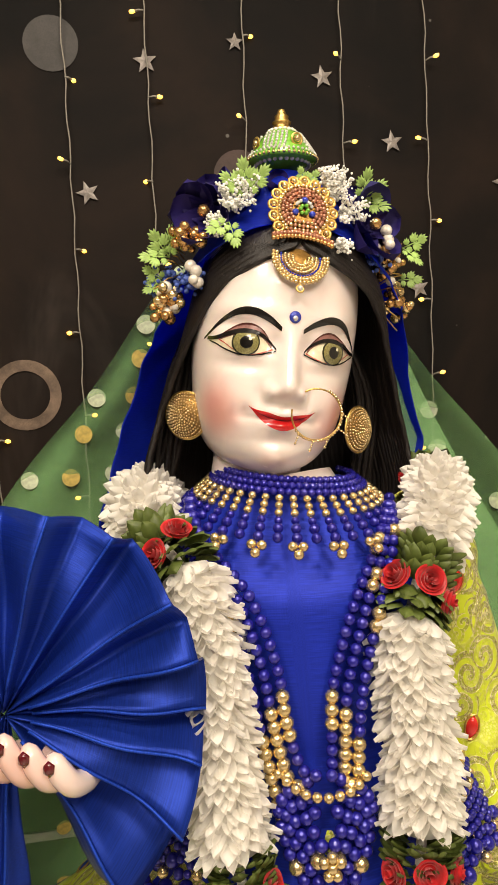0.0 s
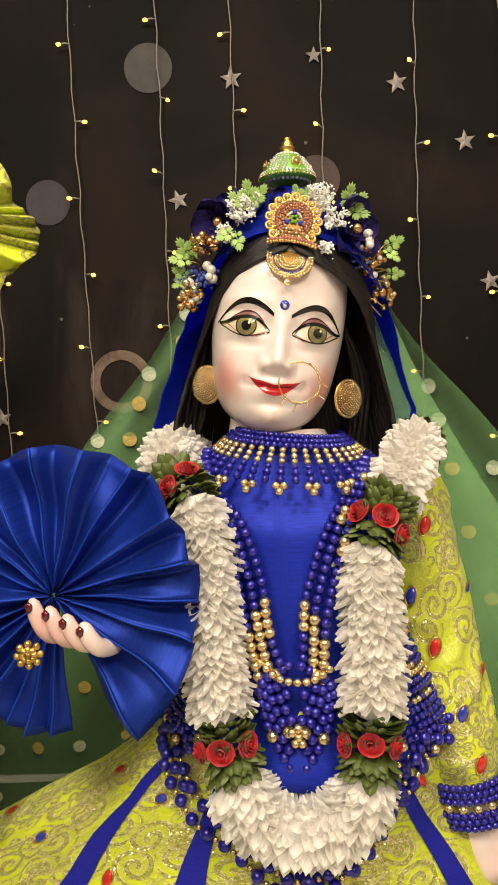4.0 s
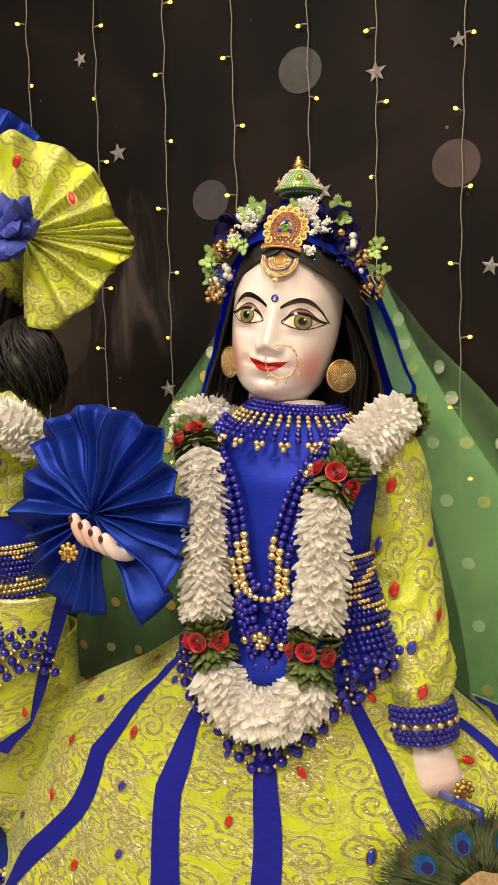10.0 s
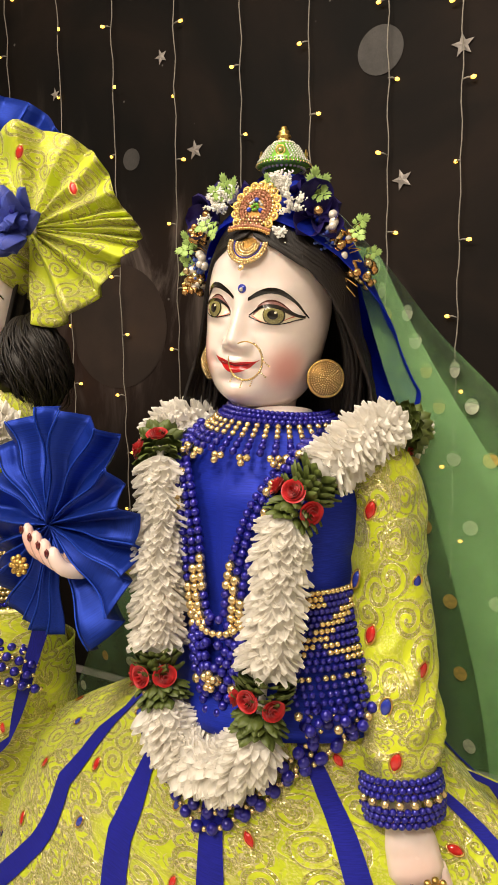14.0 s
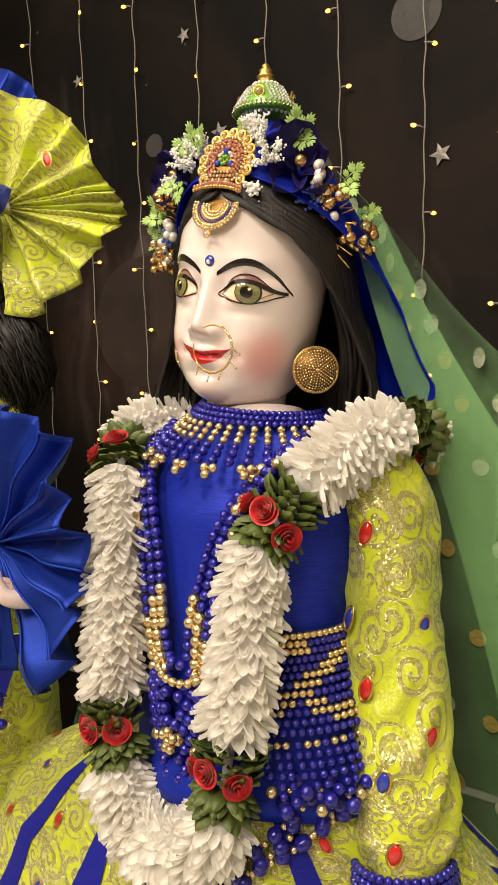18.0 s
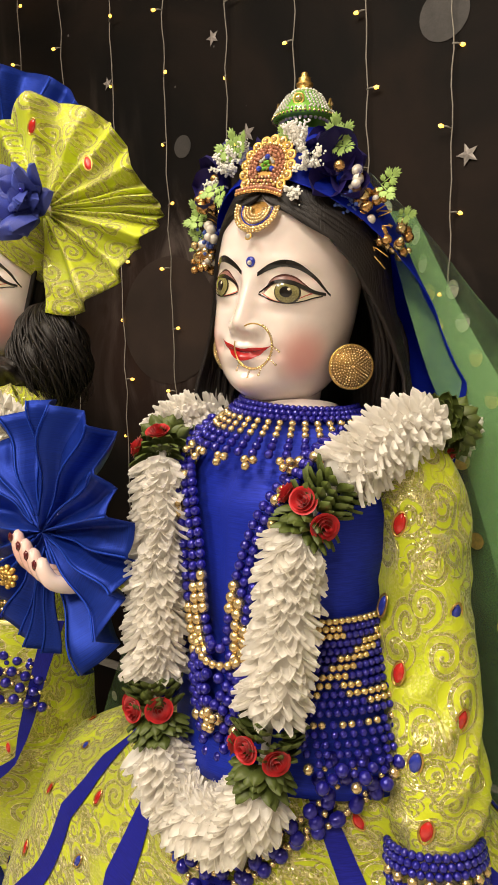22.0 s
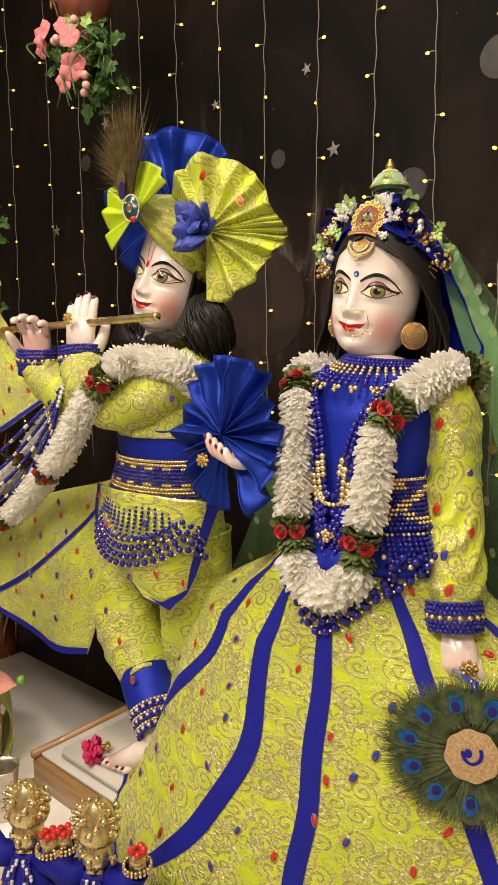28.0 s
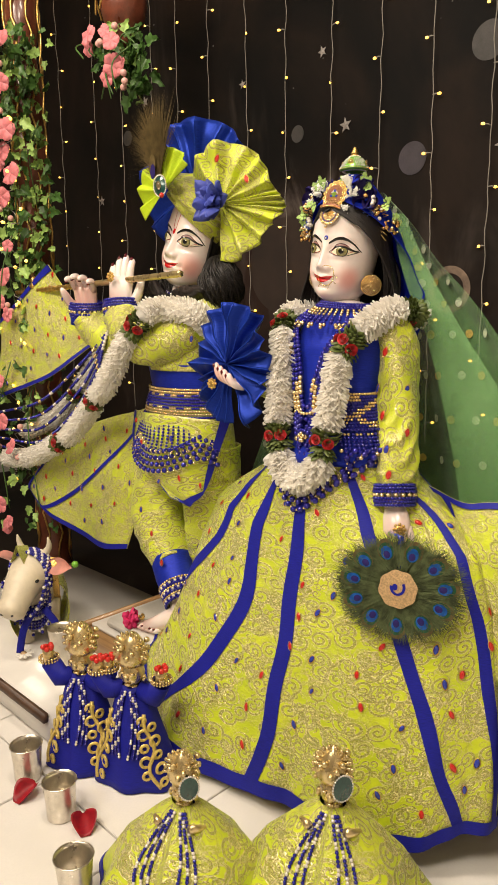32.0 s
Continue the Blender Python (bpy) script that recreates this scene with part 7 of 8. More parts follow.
# belt and nets of pearls
kbelt = thing("pearl_belt", "deep belt of gold and blue pearls with looped net", "belt", (-0.47, 0.44, 0.62))
small = []
for row in range(10):
    z = 0.815 - row * 0.0075
    for k in range(52):
        a = -1.5 + 3.0 * (k + 0.5 * (row % 2)) / 52
        gold = row in (0, 1, 7, 8) or (row in (2, 6) and (k // 3) % 2)
        small.append((torso_k(a, z, 0.008 + 0.0012 * row), 0.0037, PEARL_GOLD if gold else PEARL_BLUE))
beads("seed_pearl_band", small, kbelt, "band of seed pearls")
for j in range(26):
    a = -1.25 + 2.5 * j / 25
    L = 7 + int(5 * abs(math.sin(a * 2.2 + 0.6)))
    beads("tassel", [(torso_k(a, 0.742 - i * 0.0078, 0.024 + 0.0022 * i), 0.0036, PEARL_GOLD if i in (0, L - 1) else PEARL_BLUE) for i in range(L)], kbelt)
for row in range(4):
    for k in range(22):
        a = -1.05 + 2.3 * (k + 0.5 * (row % 2)) / 21
        z = 0.705 - row * 0.016 - 0.045 * abs(math.cos((a - 0.1) * 1.7))
        p = torso_k(a, z, 0.036 + 0.004 * row)
        part("bead", bead_mesh(PEARL_BLUE, 0.0066), None, kbelt, m=Matrix.Translation(p))
        part("bead", bead_mesh(PEARL_GOLD, 0.0032), None, kbelt, m=Matrix.Translation(torso_k(a + 0.055, z - 0.002, 0.036 + 0.004 * row)))
strings = thing("hanging_pearl_strings", "loops of blue, gold and white pearls slung from the arm", "pearl strings", (-1.0, 0.38, 0.60))
for k in range(5):
    d = 0.028 * k
    path = [(-0.735, 0.435 - 0.004 * k, 0.955 - d * 0.35), (-0.80, 0.42, 0.905 - d * 0.8), (-0.888, 0.405, 0.85 - d * 1.3), (-1.03, 0.385, 0.77 - d * 1.5), (-1.174, 0.365, 0.715 - d * 1.5), (-1.45, 0.342, 0.665 - d * 1.1)]
    line = even(spline(path, 120), 0.0102)
    beads("pearl_string", [(p, 0.0050, (PEARL_WHITE if (i // 2) % 9 == 0 else PEARL_GOLD if (i // 2) % 9 == 4 else PEARL_BLUE)) for i, p in enumerate(line)], strings)
anklet = thing("pearl_anklet", "anklet of gold and blue pearls with short fringe", "anklet", (-0.39, 0.43, 0.28))
ax = Vector((0.70, -0.18, -0.62)).normalized()
s1 = ax.orthogonal().normalized()
s2 = ax.cross(s1)
for row in range(9):
    beads("bead_row", [(Vector((-0.405, 0.440, 0.309)) + ax * (row * 0.0062) + (s1 * math.cos(2 * math.pi * (k + 0.5 * (row % 2)) / 40) + s2 * math.sin(2 * math.pi * (k + 0.5 * (row % 2)) / 40)) * (0.0505 - 0.0006 * row), 0.0037, PEARL_GOLD if row % 3 == 0 else PEARL_WHITE if row % 3 == 1 and k % 2 else PEARL_BLUE) for k in range(40)], anklet)
garland("white petal garland with red roses slung across the flute player", [(-0.325, 0.515, 0.955), (-0.335, 0.468, 0.998), (-0.408, 0.436, 1.010), (-0.426, 0.399, 1.006), (-0.436, 0.379, 0.988), (-0.503, 0.362, 0.919), (-0.580, 0.350, 0.827), (-0.647, 0.356, 0.791),
                                                                              (-0.789, 0.37, 0.708), (-0.88, 0.36, 0.645), (-0.973, 0.348, 0.607), (-1.135, 0.335, 0.550), (-1.32, 0.325, 0.522)], (0.196, 0.435, 0.667), 0.033, (-0.70, 0.38, 0.52), 5, petals_as_parts=280, size=1.0)
garland("second white petal garland hanging behind the pearl strings", [(-0.80, 0.46, 0.90), (-0.93, 0.44, 0.80), (-1.10, 0.42, 0.68), (-1.34, 0.40, 0.60)], (0.35,), 0.026, (-1.0, 0.42, 0.58), 6, petals_as_parts=0, size=0.95)

# flute
flute = thing("gold_flute", "long slim gold flute with a twisted end", "flute", FL_A)
dirf = (FL_B - FL_A).normalized()
part("pipe", tube([FL_A + dirf * t for t in (0, 0.004, 0.3, 0.47)], [0.0075, 0.0085, 0.0085, 0.0085], 18), BRASS, flute)
tw = [FL_A + dirf * (0.46 + 0.0045 * k) for k in range(100)]
part("twisted_end", tube(tw, [0.0075 + 0.0016 * math.sin(k * 1.1) for k in range(100)], 12), GOLD, flute, "twisted gold end")
part("tip", moved(lathe([(0.004, 0), (0.014, 0.004), (0.017, 0.012), (0.010, 0.022), (0.013, 0.03), (0.004, 0.042)], 14), Matrix.Translation(FL_A + dirf * 0.78 + Vector((0, 0, 0.004)))), GOLD, flute, "gold finial")

# turban
turban = thing("lime_turban", "lime embroidered turban with pleated fans and a blue fan", "turban", on_k(0, 0.055, 0.06))
TB = K_HEAD


def wrap(u, v):
    a = 2 * math.pi * u
    z = 0.028 + 0.085 * v
    tilt = 0.030 * -math.sin(a) + 0.020 * math.cos(a)
    r = interp(v, (0, 0.15, 0.5, 0.8, 1.0), (0.070, 0.082, 0.088, 0.074, 0.022))
    roll = 1 + 0.035 * math.sin(v * 22 + 2.2 * math.sin(a)) + 0.012 * math.sin(a * 9 + v * 12)
    return TB @ Vector((r * roll * math.sin(a), HEAD_Y + 0.004 - r * 1.08 * roll * math.cos(a), z + tilt * (1 - v * 0.4) + 0.012))


solid(part("wrap", grid(wrap, 90, 40, True, lambda u, v: (u * 0.5, v * 0.2)), LIME, turban), 0.002)
KF = Vector((-0.412, 0.600, 1.268))
pleated(KF, (0.52, -0.85, 0.05), (0, 0, 1), 0.146, 11, 0.030, LIME_SPARSE, "side_fan", turban, -48, 186, ripple=0.006, widths=[1.5, 1.6, 1.5, 1.4, 1.1, 0.32, 0.28, 0.28, 0.3, 0.7, 1.2, 1.4, 1.5], rad_fn=lambda a: interp(a, (-48, 0, 40, 78, 92, 102, 116, 140, 166, 186), (0.86, 1.0, 1.0, 0.96, 1.14, 1.12, 0.94, 0.98, 1.02, 0.92)), label="large pleated lime fan")
for p, way in zip(((-0.4062, 0.5954, 1.3677), (-0.3387, 0.6335, 1.3143)), ((0.6, 0, 0.8), (-0.4, 0, 1))):
    gem(turban, Vector(p) + Vector((0.009, -0.015, 0.001)), (0.52, -0.85, 0.05), way, True, 1.2)
KB = Vector((-0.520, 0.500, 1.305))
pleated(KB, (0.10, -0.99, 0.1), (0, 0, 1), 0.104, 7, 0.016, LIME_PLAIN, "small_fan", turban, -128, 62, label="small plain lime fan")
pleated(Vector((-0.575, 0.635, 1.335)), (0.45, -0.89, 0), (0, 0, 1), 0.172, 9, 0.026, FAN_BLUE, "back_fan", turban, -168, 62, ripple=0.006, label="royal blue fan behind the turban")
flower = thing("blue_cloth_flower", "ruffled violet-blue cloth flower pinned to the turban", "flower", (-0.41, 0.57, 1.27))
VIOLET = silk("violet_blue_organza", (0.05, 0.07, 0.36), 0.4, 0.45)
VP = mesh("petal", petal_geo(0.042, 0.032, 0.3, 1), VIOLET)
rg = random.Random(9)
for k in range(26):
    a, tilt = k * 2.4, rg.uniform(0.2, 1.2)
    out = Vector((0.45, -0.89, 0.05))
    s = out.orthogonal().normalized()
    d = (s * math.cos(a) + out.cross(s) * math.sin(a)) * math.sin(tilt) + out * math.cos(tilt)
    part("petal", VP, None, flower, m=turn_to(Vector((-0.405, 0.578, 1.268)) + Vector((rg.uniform(-0.014, 0.014), 0, rg.uniform(-0.02, 0.02))), d, out * -1 + d * 0.2, rg.uniform(1.1, 1.6)))
for k in range(6):
    part("bead", bead_mesh(PEARL_BLUE, 0.0035), None, flower, m=Matrix.Translation(Vector((-0.396, 0.552, 1.262)) + Vector((rg.uniform(-0.02, 0.02), rg.uniform(-0.004, 0.004), rg.uniform(-0.03, 0.02)))))
brooch = thing("oval_brooch", "oval green brooch with a pearl rim and red stone", "brooch", (-0.505, 0.478, 1.30))
BM = turn_to((-0.505, 0.482, 1.312), (-0.2, 0, 1), (0.35, -0.93, 0.05))
TEAL = plain("dark_teal_enamel", (0.01, 0.06, 0.05), 0.2, 0.1, 0.2, 200.0, 900.0, 0.03, coat=0.7)
part("plate", grid(lambda u, v: Vector((0.019 * v * math.cos(2 * math.pi * u), 0.025 * v * math.sin(2 * math.pi * u), 0.005 * (1 - v * v))), 28, 4, True), TEAL, brooch, m=BM)
part("back", grid(lambda u, v: Vector((0.020 * v * math.cos(2 * math.pi * u), 0.026 * v * math.sin(2 * math.pi * u), -0.0015)), 28, 2, True), GOLD, brooch, m=BM)
beads("pearl_rim", [(BM @ Vector((0.020 * math.cos(k * math.pi / 17), 0.026 * math.sin(k * math.pi / 17), 0.001)), 0.0019, PEARL_WHITE) for k in range(34)] + [(BM @ Vector((x, y, 0.005)), 0.0022, STONE) for x, y in ((0, 0.004), (-0.008, 0.012), (0.008, 0.012), (0, -0.008))], brooch)
part("motif", grid(lambda u, v: Vector((0.007 * v * math.cos(2 * math.pi * u), 0.011 * v * math.sin(2 * math.pi * u), 0.0062)), 18, 2, True), PEACOCK_BROWN, brooch, m=BM)
part("red_stone", bead_mesh(RED_GEM, 0.0065), None, brooch, m=BM @ Matrix.Translation((0.004, -0.025, 0.004)))
feather = thing("peacock_plume", "brown-green peacock plume rising from the brooch", "feather", (-0.52, 0.49, 1.33))
V, F = [], []
rg = random.Random(12)
for i in range(900):
    t = rg.random()
    a = rg.gauss(-0.32, 0.36)
    base = Vector((-0.525, 0.492, 1.325 + 0.05 * t))
    L = 0.10 + 0.085 * rg.random()
    d = Vector((math.sin(a) * 1.1, rg.uniform(-0.12, 0.12), math.cos(a)))
    p1, p2 = base + d * L * 0.5 + Vector((0, 0, 0.004)), base + d * L + Vector((-0.012 * rg.random(), 0, -0.01 * abs(a)))
    w = Vector((0.0009, 0, 0))
    k = len(V)
    V += [base - w, base + w, p1 + w, p1 - w, p2]
    F += [(k, k + 1, k + 2, k + 3), (k + 3, k + 2, k + 4)]
part("barb_fringe", (V, F), PEACOCK_BROWN, feather, kind="stuff")
part("eye", grid(lambda u, v: Vector((-0.540 + 0.016 * v * math.cos(2 * math.pi * u), 0.482, 1.368 + 0.024 * v * math.sin(2 * math.pi * u))), 20, 2, True), PEACOCK_BROWN, feather)
part("dark_heart", grid(lambda u, v: Vector((-0.534 + 0.012 * v * math.cos(2 * math.pi * u), 0.479, 1.350 + 0.018 * v * math.sin(2 * math.pi * u))), 20, 2, True), CROWN_BLUE, feather)

# black curls
curls = thing("black_wig", "long wavy black hair falling on the flute player's shoulders", "wig", on_k(0, 0.08, -0.14))
part("cap", moved(grid(lambda u, v: Vector(((0.072 + 0.004 * math.sin(u * 130)) * math.sin(math.radians(70 + 220 * u)), 0.052 - (0.078 + 0.003 * math.sin(u * 90)) * math.cos(math.radians(70 + 220 * u)), 0.06 - 0.15 * v)), 120, 20), K_HEAD), HAIR, curls)
def nape(u, v, c=Vector((-0.435, 0.615, 1.070)), r=Vector((0.054, 0.050, 0.070))):
    a, b = 2 * math.pi * u, math.pi * v
    k = 1 + 0.10 * math.sin(3 * a + 3 * b) + 0.05 * math.sin(7 * a - 6 * b) + 0.03 * math.sin(17 * a - 11 * b)
    return c + Vector((r.x * k * math.sin(b) * math.cos(a), r.y * k * math.sin(b) * math.sin(a), r.z * k * math.cos(b)))


part("nape_hair", grid(nape, 60, 30, True), HAIR, curls)
part("nape_hair", grid(lambda u, v: nape(u, v, Vector((-0.494, 0.555, 1.046)), Vector((0.075, 0.030, 0.024))), 60, 30, True), HAIR, curls)
part("nape_hair", grid(lambda u, v: nape(u, v, Vector((-0.655, 0.640, 1.085)), Vector((0.085, 0.055, 0.090))), 60, 30, True), HAIR, curls)
rg = random.Random(2)
for c, r, n in ((Vector((-0.435, 0.615, 1.066)), Vector((0.057, 0.052, 0.078)), 190), (Vector((-0.655, 0.640, 1.085)), Vector((0.085, 0.055, 0.090)), 120)):
    strands = []
    for i in range(n):
        a0, ph, am, swing, low = rg.uniform(3.3, 6.6), rg.uniform(0, 6.28), rg.uniform(0.006, 0.016), rg.uniform(-0.8, 0.8), rg.uniform(1.9, 2.8)
        thick = rg.choice((0.0008, 0.0014, 0.0024))
        pts = []
        for k in range(19):
            f = k / 18
            b = 0.25 + f * low
            a = a0 + swing * f + 0.22 * math.sin(ph + 8 * f)
            out = 1.0 + am / 0.07 * math.cos(ph + 8 * f) * (0.2 + 0.8 * f) + 0.10 * f * f * (i % 4 == 0)
            pts.append(c + Vector((r.x * out * math.sin(b) * math.cos(a), r.y * out * math.sin(b) * math.sin(a), r.z * out * math.cos(b))))
        strands.append(tube(pts, [0.0003 + thick * math.sin(math.pi * min(1, 0.15 + k / 20)) for k in range(19)], 5))
    part("wavy_hair", join(*strands), HAIR, curls, kind="stuff")
strands = []
for i in range(44):
    ph = rg.uniform(0, 6.28)
    pts = [on_k(0.11 - 0.18 * f + 0.005 * math.sin(ph + 9 * f), 0.004 - 0.022 * math.sin(math.pi * f) + rg.uniform(-0.002, 0.002) + 0.012 * (i % 4) / 4, -0.104 - 0.024 * math.sin(math.pi * f) + 0.007 * math.sin(ph + 8 * f) - 0.007 * (i % 6)) for f in (k / 14 for k in range(15))]
    strands.append(tube(pts, [0.003 + 0.006 * math.sin(math.pi * (0.1 + 0.85 * k / 15)) for k in range(15)], 7))
part("wavy_hair", join(*strands), HAIR, curls, kind="stuff")
earring(turn_to(on_k(0.071, 0.038, -0.070), (0, 0, 1), Vector((0.75, -0.66, 0))), 0.0150, "earrings of the flute player")
kneck = thing("black_bead_choker", "dark choker with small clear stones at the throat", "choker", on_k(0, 0.03, -0.13))
beads("bead_row", [(on_k(0.050 * math.sin(a), 0.064 - 0.050 * math.cos(a), -0.118 - 0.004 * r), 0.0034, STONE if (int(a * 9) + r) % 3 == 0 else CROWN_BLUE) for r in range(4) for a in (-1.4 + 2.8 * k / 30 for k in range(31))], kneck)

# the marble figure, one mesh
k_items = [(g, s, True) for g, s in head_geo(-0.002, 0.125)]
for u0 in (-0.0035, 0.0035):
    k_items.append((grid(lambda u, v, u0=u0: face_at(u0 * (1 + 1.2 * v) + (u - 0.5) * 0.0012, 0.020 + 0.050 * v, 0.0008), 2, 10), 2, True))
k_items.append((grid(lambda u, v: face_at(0.0034 * v * math.cos(2 * math.pi * u), 0.016 + 0.006 * v * math.sin(2 * math.pi * u), 0.0010), 14, 2, True), 2, True))
h1 = turn_to((-0.684, 0.452, 1.010), (-0.05, 0.06, 1), (0.35, -0.93, 0.05), 1.95)
k_items += [(moved(g, h1), s, False) for g, s in hand_geo((4, 8, 12), 3, 1.0, (32, 12))]
h2 = turn_to((-0.868, 0.434, 1.005), (0.10, -0.05, 1), (-0.55, 0.80, 0.1), 1.85)
k_items += [(moved(g, h2), s, False) for g, s in hand_geo((30, 45, 25), 7, 1.0, (25, 45))]
for arm in (K_ARM1, K_ARM2):
    k_items.append((tube([*arm[1:4], Vector(arm[4]), Vector(arm[4]) + Vector((-0.006, 0.003, 0.02))], [0.036, 0.034, 0.032, 0.029, 0.027], 14), 0, False))
k_items.append((tube([(-0.47, 0.53, 0.60), (-0.47, 0.525, 0.75), (-0.47, 0.525, 0.88), (-0.485, 0.54, 0.95), (-0.51, 0.575, 0.99), (-0.52, 0.60, 1.02)], [0.085, 0.078, 0.078, 0.070, 0.048, 0.040], 20), 0, False))
k_items.append((tube([(-0.43, 0.445, 0.325), (-0.385, 0.432, 0.288), (-0.372, 0.420, 0.250), (-0.400, 0.385, 0.225), (-0.432, 0.352, 0.212)], [0.038, 0.036, 0.030, 0.024, 0.014], 14), 0, False))
for k in range(5):
    c = Vector((-0.445 + 0.013 * k, 0.350 + 0.004 * k, 0.209))
    k_items.append((moved(BALL, Matrix.Translation(c) @ Matrix.Diagonal((0.008, 0.014, 0.008, 1))), 0, False))
    k_items.append((moved(BALL_LOW, Matrix.Translation(c + Vector((-0.002, -0.010, 0.006))) @ Matrix.Diagonal((0.004, 0.005, 0.003, 1))), 6, False))
k_items.append((tube([(-0.41, 0.55, 0.60), (-0.412, 0.55, 0.3), (-0.41, 0.55, 0.205)], [0.045, 0.036, 0.034], 14), 0, False))
k_items.append((tube([(-0.53, 0.52, 0.62), (-0.56, 0.48, 0.5), (-0.50, 0.462, 0.39), (-0.43, 0.445, 0.325)], [0.045, 0.042, 0.038, 0.036], 14), 0, False))
statue("marble_statue", "white marble flute player with painted eyes and rouged cheeks", k_items, K_HEAD, MARBLE_K)
ring4 = thing("gold_finger_ring", "large round gold flower ring on a finger", "ring", (-0.678, 0.425, 1.075))
FR = turn_to((-0.678, 0.422, 1.100), (0, 0, 1), (0.3, -0.95, 0))
beads("flower_head", [(FR @ Vector((0.0105 * math.cos(k * 0.785) * j / 2, 0.0105 * math.sin(k * 0.785) * j / 2, 0.003 - 0.001 * j)), 0.0038, GOLD) for j in (0, 1, 2) for k in range(8)], ring4)

# ---- platforms and small things ----
PLAT_AX = Vector((1, 0.14, 0)).normalized()
PLAT_IN = Vector((-0.14, 1, 0)).normalized()


def plat_box(corner, sx, sy, z0, z1, bevel=0.004):
    """A box from its front left corner, along the altar's own axes."""
    c = Vector(corner) + PLAT_AX * (sx / 2) + PLAT_IN * (sy / 2)
    m = Matrix.Translation((c.x, c.y, (z0 + z1) / 2)) @ Matrix.Rotation(math.atan2(0.14, 1), 4, "Z")
    return moved(box(sx, sy, z1 - z0, bevel), m)




def oak():
    m, t = material("oak_plank")
    co = t.coord("Object")
    g = t.noise(1.0, 5.0, t.scaled(co, (3.0, 3.0, 90.0)), 0.6, 0.4)
    f = t.noise(1.0, 3.0, t.scaled(co, (12.0, 12.0, 500.0)))
    col = t.mix(t.ramp(g, 0.3, 0.7), (0.24, 0.12, 0.045, 1), (0.46, 0.27, 0.12, 1))
    t.set(base=col, rough=t.math("MULTIPLY_ADD", f, 0.2, 0.3), coat=0.2)
    t.bump(f, 0.15, 0.0006)
    return m


OAK = oak()
DARKWOOD = plain("dark_brown_trim", (0.09, 0.045, 0.025), 0.4, 0.0, 0.3, 30.0, 400.0, 0.2)
low_p = thing("low_altar_platform", "low white topped platform with a dark brown front trim", "platform", (-0.7, 0.3, 0.0))
part("top", plat_box((-1.235, -0.045, 0), 0.85, 0.59, 0.012, 0.098), TILE, low_p, "white polished top")
part("trim", plat_box((-1.232, -0.060, 0), 0.85, 0.014, 0.070, 0.094, 0.002), DARKWOOD, low_p, "dark brown trim")
deity_p = thing("altar_platform", "oak sided platform with a white polished top", "platform", (-0.1, 0.6, 0.0))
part("side", plat_box((-0.640, 0.275, 0), 0.93, 0.80, 0.0, 0.158), OAK, deity_p, "oak plank side")
part("top", plat_box((-0.625, 0.290, 0), 0.90, 0.77, 0.159, 0.171, 0.002), TILE, deity_p, "white polished top")
part("edge_strip", plat_box((-0.643, 0.272, 0), 0.014, 0.80, 0.158, 0.174, 0.002), OAK, deity_p, "oak edge strip")
slab = thing("marble_foot_slab", "cream marble slab under the flute player's feet", "slab", (-0.47, 0.42, 0.171))
part("stone", plat_box((-0.575, 0.310, 0), 0.34, 0.36, 0.1715, 0.196, 0.006), SLAB, slab)
slab2 = thing("marble_foot_slab", "cream marble slab under the marble lady", "slab", (0.05, 0.57, 0.171))
part("stone", plat_box((-0.12, 0.46, 0), 0.34, 0.22, 0.1715, 0.222, 0.006), SLAB, slab2)

# floor tiles near the altar
TILE_ME = mesh("tile", box(0.296, 0.296, 0.008, 0.0012), TILE, False)
for i in range(-6, 9):
    for j in range(-9, 3):
        p = Vector((-0.12, -0.10, 0)) + PLAT_AX * (0.3 * i) + PLAT_IN * (0.3 * j)
        part("tile", TILE_ME, None, floor, m=Matrix.Translation((p.x, p.y, -0.0035)) @ Matrix.Rotation(math.atan2(0.14, 1), 4, "Z"))


def cup(at, r, h, n=0):
    th = thing("silver_cup", "small brushed silver cup with a rolled rim", "cup", at, "silver cups on the altar floor")
    part("body", lathe([(r * 0.80, 0.0), (r * 0.84, 0.002), (r * 0.88, h * 0.5), (r * 0.96, h * 0.9), (r * 1.02, h * 0.985), (r * 1.03, h), (r * 0.99, h), (r * 0.93, h * 0.9), (r * 0.84, h * 0.5), (r * 0.80, 0.004)], 32), STEEL, th, m=Matrix.Translation(at))
    part("rim", torus(r * 1.01, r * 0.035, 32, 6), STEEL, th, m=Matrix.Translation((at[0], at[1], at[2] + h)))


for at, r, h in (((-0.325, -0.006, 0.001), 0.034, 0.080), ((-0.165, 0.004, 0.001), 0.034, 0.078), ((0.045, -0.056, 0.001), 0.034, 0.080), ((-0.580, 0.186, 0.099), 0.034, 0.105), ((-0.47, -0.17, 0.001), 0.034, 0.080)):
    cup(at, r, h)

